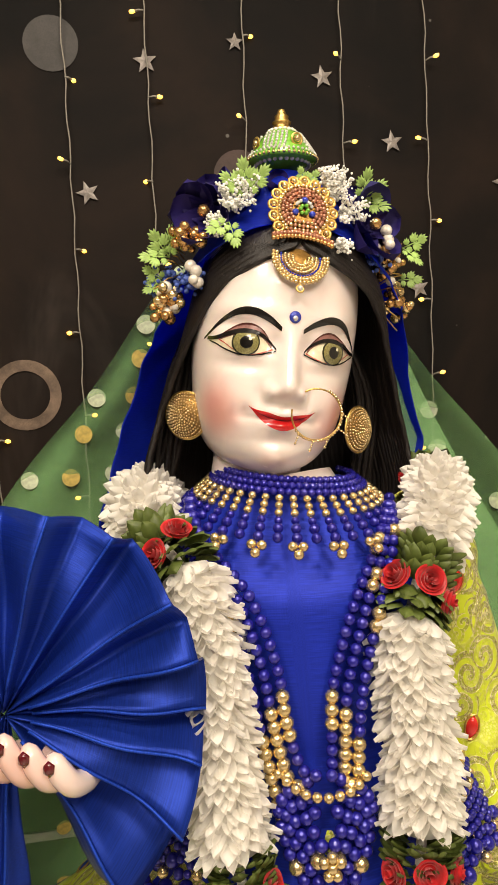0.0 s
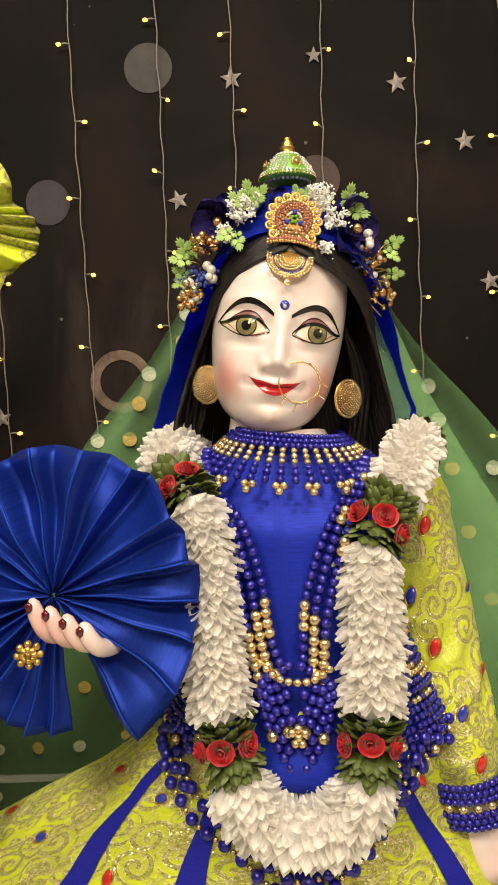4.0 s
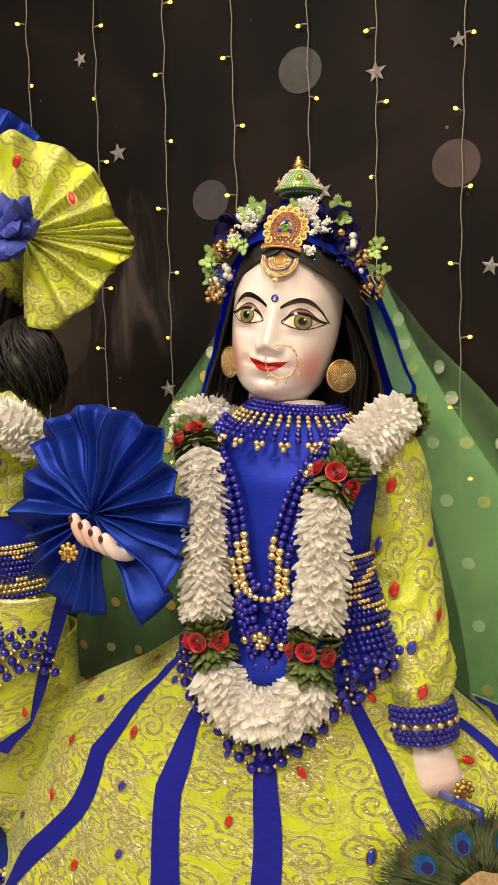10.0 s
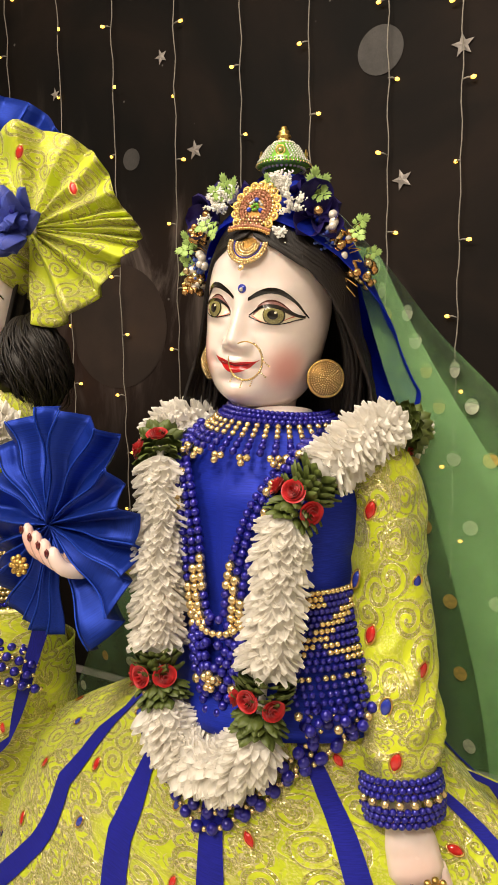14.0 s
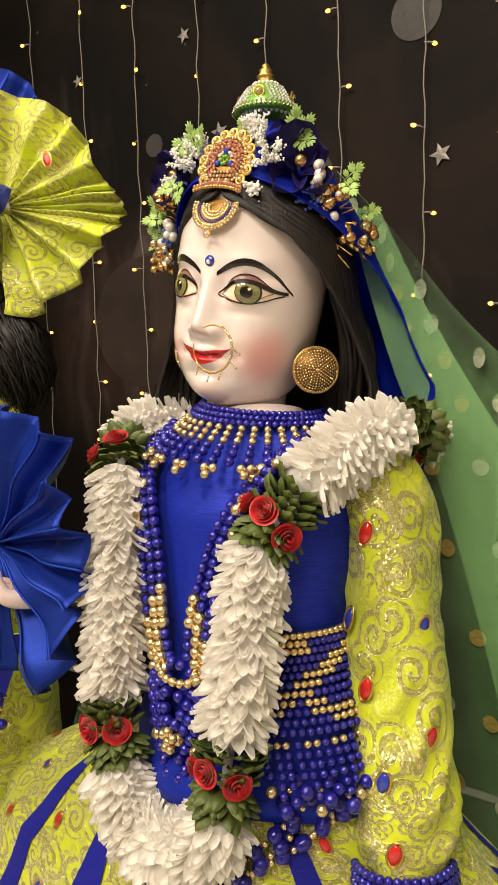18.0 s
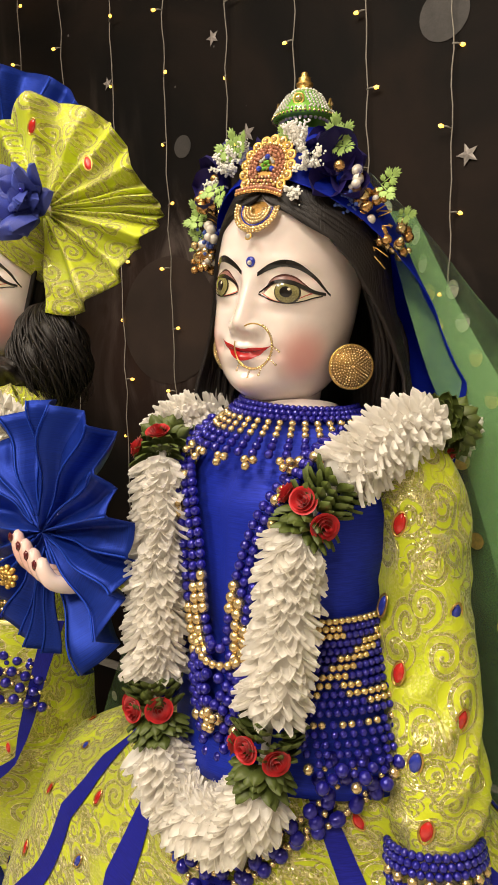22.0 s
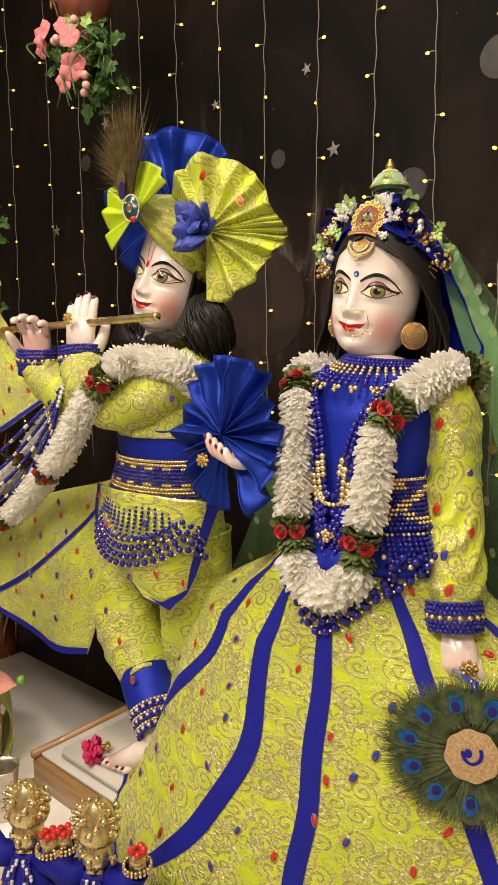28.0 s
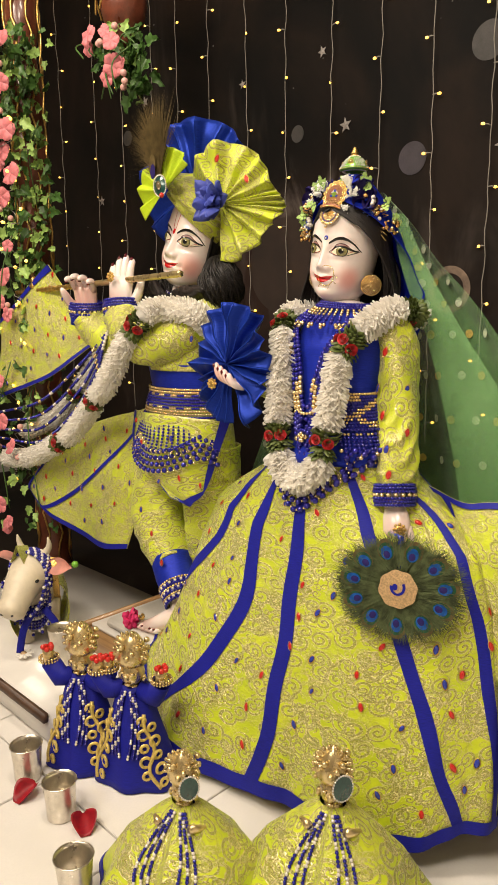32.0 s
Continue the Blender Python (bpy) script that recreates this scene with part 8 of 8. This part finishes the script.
RED_PETAL = plain("dark_red_rose_petal", (0.30, 0.006, 0.015), 0.4, 0.0, 0.25, 60.0, 600.0, 0.15, sss=0.05)
for k, (x, y, a) in enumerate(((-0.265, -0.032, 20), (-0.102, 0.026, 70))):
    th = thing("rose_petal", "dark red rose petal lying on the tiles", "petal", (x, y, 0.001), "loose rose petals")
    solid(part("blade", grid(lambda u, v: Vector(((u - 0.5) * 0.050 * math.sin(math.pi * (0.12 + 0.80 * v)), 0.055 * v - 0.027, 0.002 + 0.022 * (2 * u - 1) ** 2 * math.sin(math.pi * v * 0.9) + 0.010 * v)), 12, 10), RED_PETAL, th, m=Matrix.Translation((x, y, 0.001)) @ Matrix.Rotation(math.radians(a), 4, "Z")), 0.001)
daisy = thing("white_daisy", "white daisy lying on the platform top", "flower", (-0.68, 0.122, 0.098))
for k in range(16):
    a = 2 * math.pi * k / 16
    part("petal", PETAL_ME, None, daisy, m=turn_to((-0.68, 0.122, 0.108 + 0.003 * (k % 2)), (math.cos(a), math.sin(a) - 0.3, 0.2), (0, -0.5, -1), 1.05))
part("heart", moved(BALL, Matrix.Translation((-0.68, 0.118, 0.113)) @ Matrix.Diagonal((0.009, 0.009, 0.006, 1))), SANDAL, daisy, "yellow heart")
pom = thing("magenta_carnation", "magenta carnations lying by the marble foot", "flower", (-0.50, 0.345, 0.195))
rg = random.Random(1)
MP = mesh("petal", petal_geo(0.018, 0.016, 0.5, 0), MAGENTA)
for c in ((-0.512, 0.352, 0.212), (-0.478, 0.338, 0.212)):
    for k in range(46):
        d = Vector((rg.gauss(0, 1), rg.gauss(0, 1), rg.gauss(0.4, 1))).normalized()
        part("petal", MP, None, pom, m=turn_to(Vector(c) + d * 0.004, d, d.orthogonal(), rg.uniform(0.8, 1.1)))
toe = thing("gold_toe_ring", "gold bead toe ring with a leaf", "toe ring", (-0.50, 0.372, 0.20))
beads("beads", [((-0.497 + 0.007 * math.cos(k), 0.375 + 0.007 * math.sin(k), 0.206 + 0.003 * (k % 3)), 0.0042, GOLD) for k in range(9)], toe)


# small gold-faced dolls in robes
def doll(x, y, z, face, h, robe, motif, group, open_robe=False):
    """Gold figure as one mesh; its robe and beads are things of their own."""
    m = Matrix.Translation((x, y, z)) @ Matrix.Rotation(math.radians(face), 4, "Z") @ Matrix.Scale(h / 0.28, 4)
    G = [moved(BALL, Matrix.Translation((0, 0, 0.205)) @ Matrix.Diagonal((0.022, 0.024, 0.028, 1))), tube([(0, 0, 0.01), (0, 0, 0.19)], [0.03, 0.014], 10)]
    for s in (-1, 1):
        G.append(moved(BALL_LOW, Matrix.Translation((s * 0.010, -0.021, 0.211)) @ Matrix.Diagonal((0.006, 0.004, 0.003, 1))))
        G.append(moved(BALL_LOW, Matrix.Translation((s * 0.0235, -0.002, 0.196)) @ Matrix.Diagonal((0.005, 0.006, 0.010, 1))))
    G.append(moved(BALL_LOW, Matrix.Translation((0, -0.021, 0.190)) @ Matrix.Diagonal((0.008, 0.004, 0.003, 1))))
    G.append(moved(lathe([(0.026, 0.222), (0.029, 0.230), (0.024, 0.245), (0.018, 0.262), (0.010, 0.274), (0.002, 0.280)], 16), Matrix.Translation((0, 0.004, 0))))
    for k in range(16):
        a = k * 0.393
        G.append(moved(BALL_LOW, Matrix.Translation((0.026 * math.cos(a), 0.004 + 0.026 * math.sin(a), 0.238 + 0.010 * (k % 3))) @ Matrix.Scale(0.0062, 4)))
    for q in range(3):
        for k in range(13):
            a = -0.35 + 3.84 * k / 12
            G.append(tube([Vector((0.010 * math.cos(a), 0.004, 0.240 + 0.010 * math.sin(a))), Vector(((0.021 + 0.005 * q) * math.cos(a + 0.08 * q), 0.010 - 0.008 * q, 0.244 + (0.022 + 0.007 * q) * math.sin(a + 0.08 * q)))], [0.0026, 0.0036], 6))
            G.append(moved(BALL_LOW, Matrix.Translation(((0.022 + 0.005 * q) * math.cos(a + 0.08 * q), 0.009 - 0.008 * q, 0.244 + (0.024 + 0.007 * q) * math.sin(a + 0.08 * q))) @ Matrix.Scale(0.0038, 4)))
    G.append(moved(BALL_LOW, Matrix.Translation((0, -0.024, 0.203)) @ Matrix.Diagonal((0.005, 0.006, 0.008, 1))))
    for s in (-1, 1):
        if open_robe:
            G.append(tube([(s * 0.02, 0, 0.165), (s * 0.045, -0.02, 0.150), (s * 0.03, -0.045, 0.165)], [0.010, 0.009, 0.007], 8))
        else:
            G.append(tube([(s * 0.062, -0.012, 0.20), (s * 0.064, -0.014, 0.225)], [0.012, 0.010], 10))
    G.append(moved(BALL_LOW, Matrix.Translation((0, 0, 0.012)) @ Matrix.Diagonal((0.03, 0.03, 0.012, 1))))
    tagged(part("gold_idol", join(*[(g[0], g[1], None) for g in G]), BRASS, m=m), "small gold figure with a tall beaded crown", "idol", group)
    rb = thing("idol_robe", "small royal blue robe with gold leaf motifs" if motif else "small spread lime robe with royal blue border", "robe", (x, y, z), group)

    def cone(u, v):
        a = 2 * math.pi * u
        r = interp(v, (0, 0.15, 0.5, 1), (0.022, 0.032, 0.050, 0.074)) if not open_robe else interp(v, (0, 0.15, 0.5, 1), (0.020, 0.050, 0.108, 0.158))
        r *= 1 + 0.07 * v * math.sin(a * 7 + 1)
        return Vector((r * 1.1 * math.sin(a), -r * math.cos(a) * (0.9 if open_robe else 0.75), 0.183 - 0.180 * v))
    solid(part("robe", grid(cone, 56, 16, True, lambda u, v: (u * 0.4, v * 0.2)), robe, rb, m=m), 0.0015)
    for s in (-1, 1):
        if not open_robe:
            solid(part("sleeve", tube([(s * 0.016, 0, 0.172), (s * 0.045, -0.006, 0.168), (s * 0.062, -0.012, 0.200)], [0.018, 0.019, 0.017], 12, cap=False), robe, rb, m=m), 0.001)
            beads("gold_cuff", [(m @ Vector((s * 0.063 + 0.0175 * math.cos(k * 0.314), -0.013 + 0.0175 * math.sin(k * 0.314), 0.203 + 0.005 * r)), 0.0028, PEARL_GOLD) for k in range(20) for r in range(2)], rb)
            beads("red_flower", [(m @ Vector((s * 0.064 + 0.008 * math.cos(k * 1.3), -0.014 + 0.008 * math.sin(k * 1.3), 0.226 + 0.003 * (k % 2))), 0.0062, RED_GEM) for k in range(6)], rb)
    bd = thing("idol_pearl_strings", "strings of blue and white pearls on the small idol", "necklace", m @ Vector((0, -0.05, 0.05)), group)
    for s in (-1, 1):
        for q in range(3):
            items = []
            for k in range(26):
                v = 0.04 + 0.62 * k / 25
                p = cone((s * (0.025 + 0.022 * q + 0.02 * math.sin(v * 5))) % 1.0, v) + Vector((0, -0.004, 0))
                items.append((m @ p, 0.0032, PEARL_WHITE if (k // 2) % 3 == q else PEARL_BLUE))
            beads("pearl_string", items, bd)
    if motif:
        for s in (-1, 1):
            geos = []
            for k in range(5):
                v = 0.35 + 0.13 * k
                for t in (-1, 1):
                    c = cone((s * 0.13 + t * 0.03) % 1.0, min(1, v + 0.03 * t))
                    n = Vector((c.x, c.y * 1.4, 0.02)).normalized()
                    geos.append(moved(torus(0.0068 + 0.0024 * (k % 2), 0.0030, 14, 6), turn_to(c + n * 0.002, (0, 0, 1), n)))
            pts = [cone((s * 0.13 + 0.02 * math.sin(v * 14)) % 1.0, v) for v in (0.25 + 0.07 * k for k in range(11))]
            geos.append(tube([p + Vector((p.x, p.y * 1.4, 0)).normalized() * 0.002 for p in pts], 0.0036, 6))
            part("leaf_motif", join(*[(g[0], g[1], g[2]) for g in geos]), DOT_GOLD, rb, "gold thread leaf motif", m=m)
    else:
        solid(part("border", grid(lambda u, v: cone(u, 0.93 + 0.07 * v) * 1.012, 56, 2, True, lambda u, v: (u * 0.8, v * 0.02)), BLUE_BAND, rb, m=m), 0.001)
        c = Vector((0.020, -0.020, 0.222))
        dm = m @ turn_to(c, (0, 0, 1), (0.6, -0.8, 0.1))
        dk = part("side_disc", grid(lambda u, v: Vector((0.017 * v * math.cos(2 * math.pi * u), 0.022 * v * math.sin(2 * math.pi * u), 0.003 * (1 - v))), 22, 2, True), TEAL, rb, "dark green oval disc with stone rim", m=dm)
        beads("stone_rim", [(dm @ Vector((0.0175 * math.cos(k * 0.2244), 0.0225 * math.sin(k * 0.2244), 0)), 0.0019, STONE) for k in range(28)], dk)
        part("veil", grid(lambda u, v: Vector((0.026 * (u - 0.5) * (1 + v), 0.022 + 0.012 * v, 0.20 - 0.085 * v)), 6, 6), CROWN_BLUE, rb, m=m)


doll(-0.303, 0.124, 0.0, 34, 0.335, BLUE_BAND, True, "small robed idols")
doll(-0.186, 0.188, 0.0, 34, 0.335, BLUE_BAND, True, "small robed idols")
doll(0.150, 0.105, 0.0, 34, 0.27, LIME, False, "small robed idols", True)
doll(0.322, 0.292, 0.0, 34, 0.29, LIME, False, "small robed idols", True)

# cow figure, one plain shape, and its trappings
CB = Matrix.Translation((-0.735, 0.188, 0.098)) @ Matrix.Rotation(math.radians(70), 4, "Z") @ Matrix.Scale(1.0, 4)
CW = Matrix.Translation((-0.735, 0.188, 0.098)) @ Matrix.Rotation(math.radians(36), 4, "Z") @ Matrix.Scale(1.0, 4) @ Matrix.Translation((-0.012, 0, -0.068))
CBL = CW.inverted() @ CB
cg = [moved(tube(spline([(0.0, 0.24, 0.12), (0, 0.18, 0.125), (0, 0.10, 0.13), (0, 0.05, 0.14), (0, 0.01, 0.185)], 16), [0.03, 0.05, 0.058, 0.062, 0.064, 0.064, 0.064, 0.062, 0.06, 0.058, 0.056, 0.054, 0.052, 0.05, 0.048, 0.046, 0.04], 18), CBL),
      tube(spline([(0, 0.035, 0.278), (0, 0.0, 0.282), (0, -0.05, 0.258), (0, -0.095, 0.218), (0, -0.118, 0.196)], 14), [0.024, 0.044, 0.054, 0.058, 0.058, 0.056, 0.053, 0.049, 0.045, 0.041, 0.038, 0.037, 0.037, 0.034, 0.022], 20)]
for sx in (-1, 1):
    for y in (0.03, 0.19):
        cg.append(moved(tube([(sx * 0.035, y, 0.12), (sx * 0.037, y, 0.06), (sx * 0.037, y - 0.004, 0.003)], [0.026, 0.017, 0.019], 12), CBL))
    cg.append(tube(spline([(sx * 0.030, 0.012, 0.325), (sx * 0.046, 0.014, 0.350), (sx * 0.048, 0.008, 0.378)], 8), [0.012, 0.011, 0.010, 0.009, 0.008, 0.007, 0.006, 0.004, 0.002], 10))
ears = [moved(grid(lambda u, v: Vector((0.045 + 0.085 * v, (u - 0.5) * 0.048 * math.sin(math.pi * (0.08 + 0.86 * v)), 0.010 * (2 * u - 1) ** 2)), 8, 10), Matrix.Translation((0, 0.005, 0.296)) @ Matrix.Rotation(math.radians(0 if s > 0 else 180), 4, "Z") @ Matrix.Rotation(math.radians(60), 4, "X") @ Matrix.Rotation(math.radians(-8), 4, "Y")) for s in (1, -1)]
eyes = [moved(BALL_LOW, Matrix.Translation((s * 0.045, -0.050, 0.276)) @ Matrix.Rotation(0.5 * s, 4, "Z") @ Matrix.Diagonal((0.007, 0.014, 0.005, 1))) for s in (1, -1)]
nose = [moved(BALL_LOW, Matrix.Translation((s * 0.016, -0.126, 0.206)) @ Matrix.Diagonal((0.005, 0.004, 0.005, 1))) for s in (1, -1)]
tagged(part("cow_figurine", join(*[((g[0], g[1], None), 0) for g in cg], *[((g[0], g[1], None), 1) for g in ears], *[((g[0], g[1], None), 2) for g in eyes + nose]), [CREAM, EAR_PINK, INK], m=CW), "cream painted cow figurine with pink ears", "figurine")
harness = thing("cow_harness", "blue and white pearl head harness with fringe on the cow", "harness", CW @ Vector((0, 0, 0.2)))
for row in range(5):
    beads("bead_row", [(CW @ Vector(((0.062 - 0.001 * row) * math.cos(a), 0.010 - 0.0085 * row, 0.280 + 0.062 * math.sin(a))), 0.0050, PEARL_WHITE if (k + row) % 3 == 0 else PEARL_BLUE) for k, a in enumerate(-0.35 + 3.84 * j / 30 for j in range(31))], harness)
    beads("bead_row", [(CW @ Vector((0.064 * math.cos(a), -0.012 - 0.009 * row + 0.02 * math.sin(a), 0.262 + (0.074 + 0.004 * row) * math.sin(a))), 0.0050, PEARL_WHITE if (k + row) % 3 == 0 else PEARL_BLUE) for k, a in enumerate(-3.1 + 3.06 * j / 26 for j in range(27))], harness)
for k in range(16):
    a = -2.75 + 2.4 * k / 15
    beads("fringe", [(CW @ Vector((0.066 * math.cos(a), -0.020 - 0.001 * j, 0.252 + 0.075 * math.sin(a) - 0.0088 * j)), 0.0046, PEARL_WHITE if j % 4 == 3 else PEARL_BLUE) for j in range(7 + k % 3)], harness)
part("brow_stone", bead_mesh(RED_GEM, 0.007), None, harness, "red stone", m=CW @ Matrix.Translation((0, -0.062, 0.302)))
part("brow_cloth", grid(lambda u, v: Vector((-0.035 + 0.045 * u, -0.050 + 0.05 * v + 0.008 * math.sin(6 * u), 0.318 + 0.050 * math.sin(math.pi * u) * (1 - 0.3 * v))), 10, 8), LIME, harness, "small lime brow cloth", m=CW)
drape = thing("cow_drape", "lime cloth drape with blue ties on the cow", "drape", CB @ Vector((0, 0.15, 0.08)))
solid(part("cloth", grid(lambda u, v: Vector((0.078 * math.sin(math.pi * (u - 0.5) * 1.5) * (1 + 0.05 * math.sin(v * 9 + 3 * u)), -0.005 + 0.20 * v, 0.098 + 0.105 * math.cos(math.pi * (u - 0.5) * 1.5))), 30, 20, False, lambda u, v: (u * 0.3, v * 0.3)), LIME, drape, m=CB), 0.0015)
for s in (-1, 1):
    part("tie", tube(spline([(s * 0.012, -0.050, 0.125), (s * 0.040, -0.066, 0.085), (s * 0.052, -0.066, 0.040), (s * 0.056, -0.068, 0.016)], 12), 0.010, 10, flat=0.5), BLUE_BAND, drape, "royal blue tie", m=CB)
tassel = thing("gold_ear_tassel", "gold tassel and green stone at the cow's ear", "tassel", CW @ Vector((0.06, 0, 0.22)))
for k in range(8):
    part("thread", tube([CW @ Vector((0.058 + 0.002 * k, 0.002, 0.325)), CW @ Vector((0.066 + 0.002 * k, -0.006, 0.28)), CW @ Vector((0.066 + 0.0025 * k, -0.006, 0.215))], 0.0018, 5), GOLD, tassel)
part("stone", bead_mesh(CROWN_GREEN, 0.010), None, tassel, "round green stone", m=CW @ Matrix.Translation((0.132, 0.000, 0.312)))

# carved posts with flowers and ivy


def flower_pink(th, p, out, s, rgx):
    o = Vector(out).normalized()
    a0 = rgx.uniform(0, 6)
    t = o.orthogonal().normalized()
    for k in range(5):
        a = a0 + k * 1.2566
        d = (t * math.cos(a) + o.cross(t) * math.sin(a)) * 0.92 + o * 0.35
        part("petal", PINK_ME, None, th, m=turn_to(p, d, o * -1 + d * 0.3, s))


PINK_ME = mesh("petal", petal_geo(0.030, 0.030, 0.3, 0), PINK)
IVY_ME = mesh("ivy_leaf", grid(lambda u, v: Vector(((u - 0.5) * 0.034 * (1 - v) ** 0.6 * (1 + 0.35 * math.cos(v * 14)) * smooth(-0.1, 0.15, v), 0.036 * v, 0.004 * math.cos(u * 6) - 0.006 * v * v)), 6, 8), IVY)
IVY_L = mesh("ivy_leaf", IVY_ME.copy() and grid(lambda u, v: Vector(((u - 0.5) * 0.034 * (1 - v) ** 0.6 * (1 + 0.35 * math.cos(v * 14)) * smooth(-0.1, 0.15, v), 0.036 * v, 0.004 * math.cos(u * 6) - 0.006 * v * v)), 6, 8), LEAF_LIGHT)
BERRY = plain("pale_pink_berry", (0.66, 0.36, 0.32), 0.4, 0.0, 0.1, 100.0, 600.0, 0.05)


def post(x, y, z0, z1, r, name, label):
    th = thing(name, label, "post", (x, y, z0))
    prof, n = [], int((z1 - z0) / 0.02)
    for k in range(n + 1):
        z = z0 + (z1 - z0) * k / n
        prof.append((r * (1 + 0.12 * math.sin(z * 26) + 0.10 * math.sin(z * 9.0)), z))
    part("shaft", lathe(prof, 24), CARVED, th, m=Matrix.Translation((x, y, 0)))
    for q in range(8):
        a = q * math.pi / 4
        part("carved_scroll", tube([Vector((x, y, 0)) + Vector((math.cos(a + 0.18 * math.sin(z * 40)), math.sin(a + 0.18 * math.sin(z * 40)), 0)) * r * 1.12 + Vector((0, 0, z)) for z in (z0 + 0.02 + (z1 - z0 - 0.04) * k / 60 for k in range(61))], 0.004, 6), GOLD, th, "gilded carved scroll")
    return th


def foliage(name, label, at, boxes, n_leaf, n_flower, n_berry, seed, light=0.3):
    rgx = random.Random(seed)
    th = thing(name, label, "flowers", at)
    V, F = [], []
    for (cx, cy, cz), (sx, sy, sz), share in boxes:
        for i in range(int(n_leaf * share)):
            p = Vector((cx + rgx.uniform(-1, 1) * sx, cy + rgx.uniform(-1, 1) * sy, cz + rgx.uniform(-1, 1) * sz))
            part("leaf", IVY_L if rgx.random() < light else IVY_ME, None, th, m=turn_to(p, (rgx.uniform(-1, 1), rgx.uniform(-0.6, 0.3), rgx.uniform(-1, 0.4)), (rgx.uniform(0, 1), -1, rgx.uniform(-0.3, 0.8)), rgx.uniform(0.7, 1.5)))
        for i in range(int(n_flower * share)):
            p = Vector((cx + rgx.uniform(-1, 1) * sx, cy - sy - rgx.uniform(0, 0.03), cz + rgx.uniform(-1, 1) * sz))
            flower_pink(th, p, (rgx.uniform(0, 1), -1, rgx.uniform(-0.3, 0.5)), rgx.uniform(0.7, 1.3), rgx)
        for i in range(int(n_berry * share)):
            p = Vector((cx + rgx.uniform(-1, 1) * sx, cy - sy - rgx.uniform(0, 0.03), cz + rgx.uniform(-1, 1) * sz))
            part("berry", bead_mesh(BERRY, 0.010), None, th, m=Matrix.Translation(p))
        for i in range(int(14 * share) + 2):
            p = Vector((cx + rgx.uniform(-1, 1) * sx, cy + rgx.uniform(-1, 1) * sy, cz + sz))
            q = p + Vector((rgx.uniform(-0.1, 0.1), rgx.uniform(-0.06, 0.02), -2 * sz * rgx.uniform(0.6, 1.1)))
            part("stem", tube(spline([p, p.lerp(q, 0.4) + Vector((rgx.uniform(-0.05, 0.05), -0.03, 0)), q], 10), 0.0022, 5), IVY, th)
    return th


post(-1.46, 0.52, 0.0, 2.6, 0.055, "carved_post", "red-brown carved wooden post with gilded scrolls")
foliage("post_foliage", "green ivy and pink cloth flowers wound round the post", (-1.42, 0.50, 0.3), [((-1.39, 0.47, 1.78), (0.10, 0.07, 0.14), 0.34), ((-1.36, 0.46, 1.45), (0.09, 0.07, 0.18), 0.26), ((-1.33, 0.44, 1.12), (0.10, 0.07, 0.16), 0.2), ((-1.28, 0.40, 0.55), (0.14, 0.08, 0.30), 0.2)], 430, 44, 16, 31, 0.45)
hang = thing("hanging_lantern", "red-brown carved hanging lantern with gilded scrolls", "lantern", (-0.905, 0.615, 1.80))
part("body", moved(lathe([(0.004, 1.765), (0.022, 1.775), (0.018, 1.79), (0.030, 1.80), (0.055, 1.825), (0.068, 1.87), (0.070, 1.95), (0.060, 2.02), (0.030, 2.06)], 24), Matrix.Translation((-0.905, 0.615, 0))), CARVED, hang)
for q in range(10):
    a = q * 0.628
    part("carved_scroll", tube([Vector((-0.925 + 0.071 * math.cos(a + 0.2 * math.sin(z * 60)), 0.615 + 0.071 * math.sin(a + 0.2 * math.sin(z * 60)), z)) for z in (1.86 + 0.004 * k for k in range(30))], 0.0035, 6), GOLD, hang, "gilded carved scroll")
part("cord", tube([(-0.905, 0.615, 2.05), (-0.905, 0.615, 3.0)], 0.004, 6), CARVED, hang)
foliage("lantern_foliage", "green sprays and pink cloth flowers hanging under the lantern", (-0.92, 0.60, 1.72), [((-0.920, 0.60, 1.765), (0.11, 0.05, 0.035), 0.55), ((-0.845, 0.61, 1.68), (0.05, 0.04, 0.055), 0.45)], 105, 8, 9, 33, 0.1)
# lights among the flowers
gl = thing("flower_light_string", "warm fairy lights wound through the flowers", "fairy lights", (-1.35, 0.40, 0.4))
rg = random.Random(77)
prev = None
for k in range(34):
    p = Vector((-1.34 + 0.10 * math.sin(k * 1.7) + 0.04 * k / 34, 0.385 - 0.03 * k / 34, 1.62 - 1.22 * k / 34 + rg.uniform(-0.02, 0.02)))
    part("bulb", LAMP_BULB, None, gl, "lit warm yellow bulb", m=Matrix.Translation(p) @ pose(0, 0, 0, 0, rg.uniform(-60, 60), rg.uniform(0, 360)))
    if prev is not None:
        part("cable", tube([prev, prev.lerp(p, 0.5) + Vector((0, 0.02, -0.01)), p], 0.0014, 5), WIRE, gl)
    prev = p
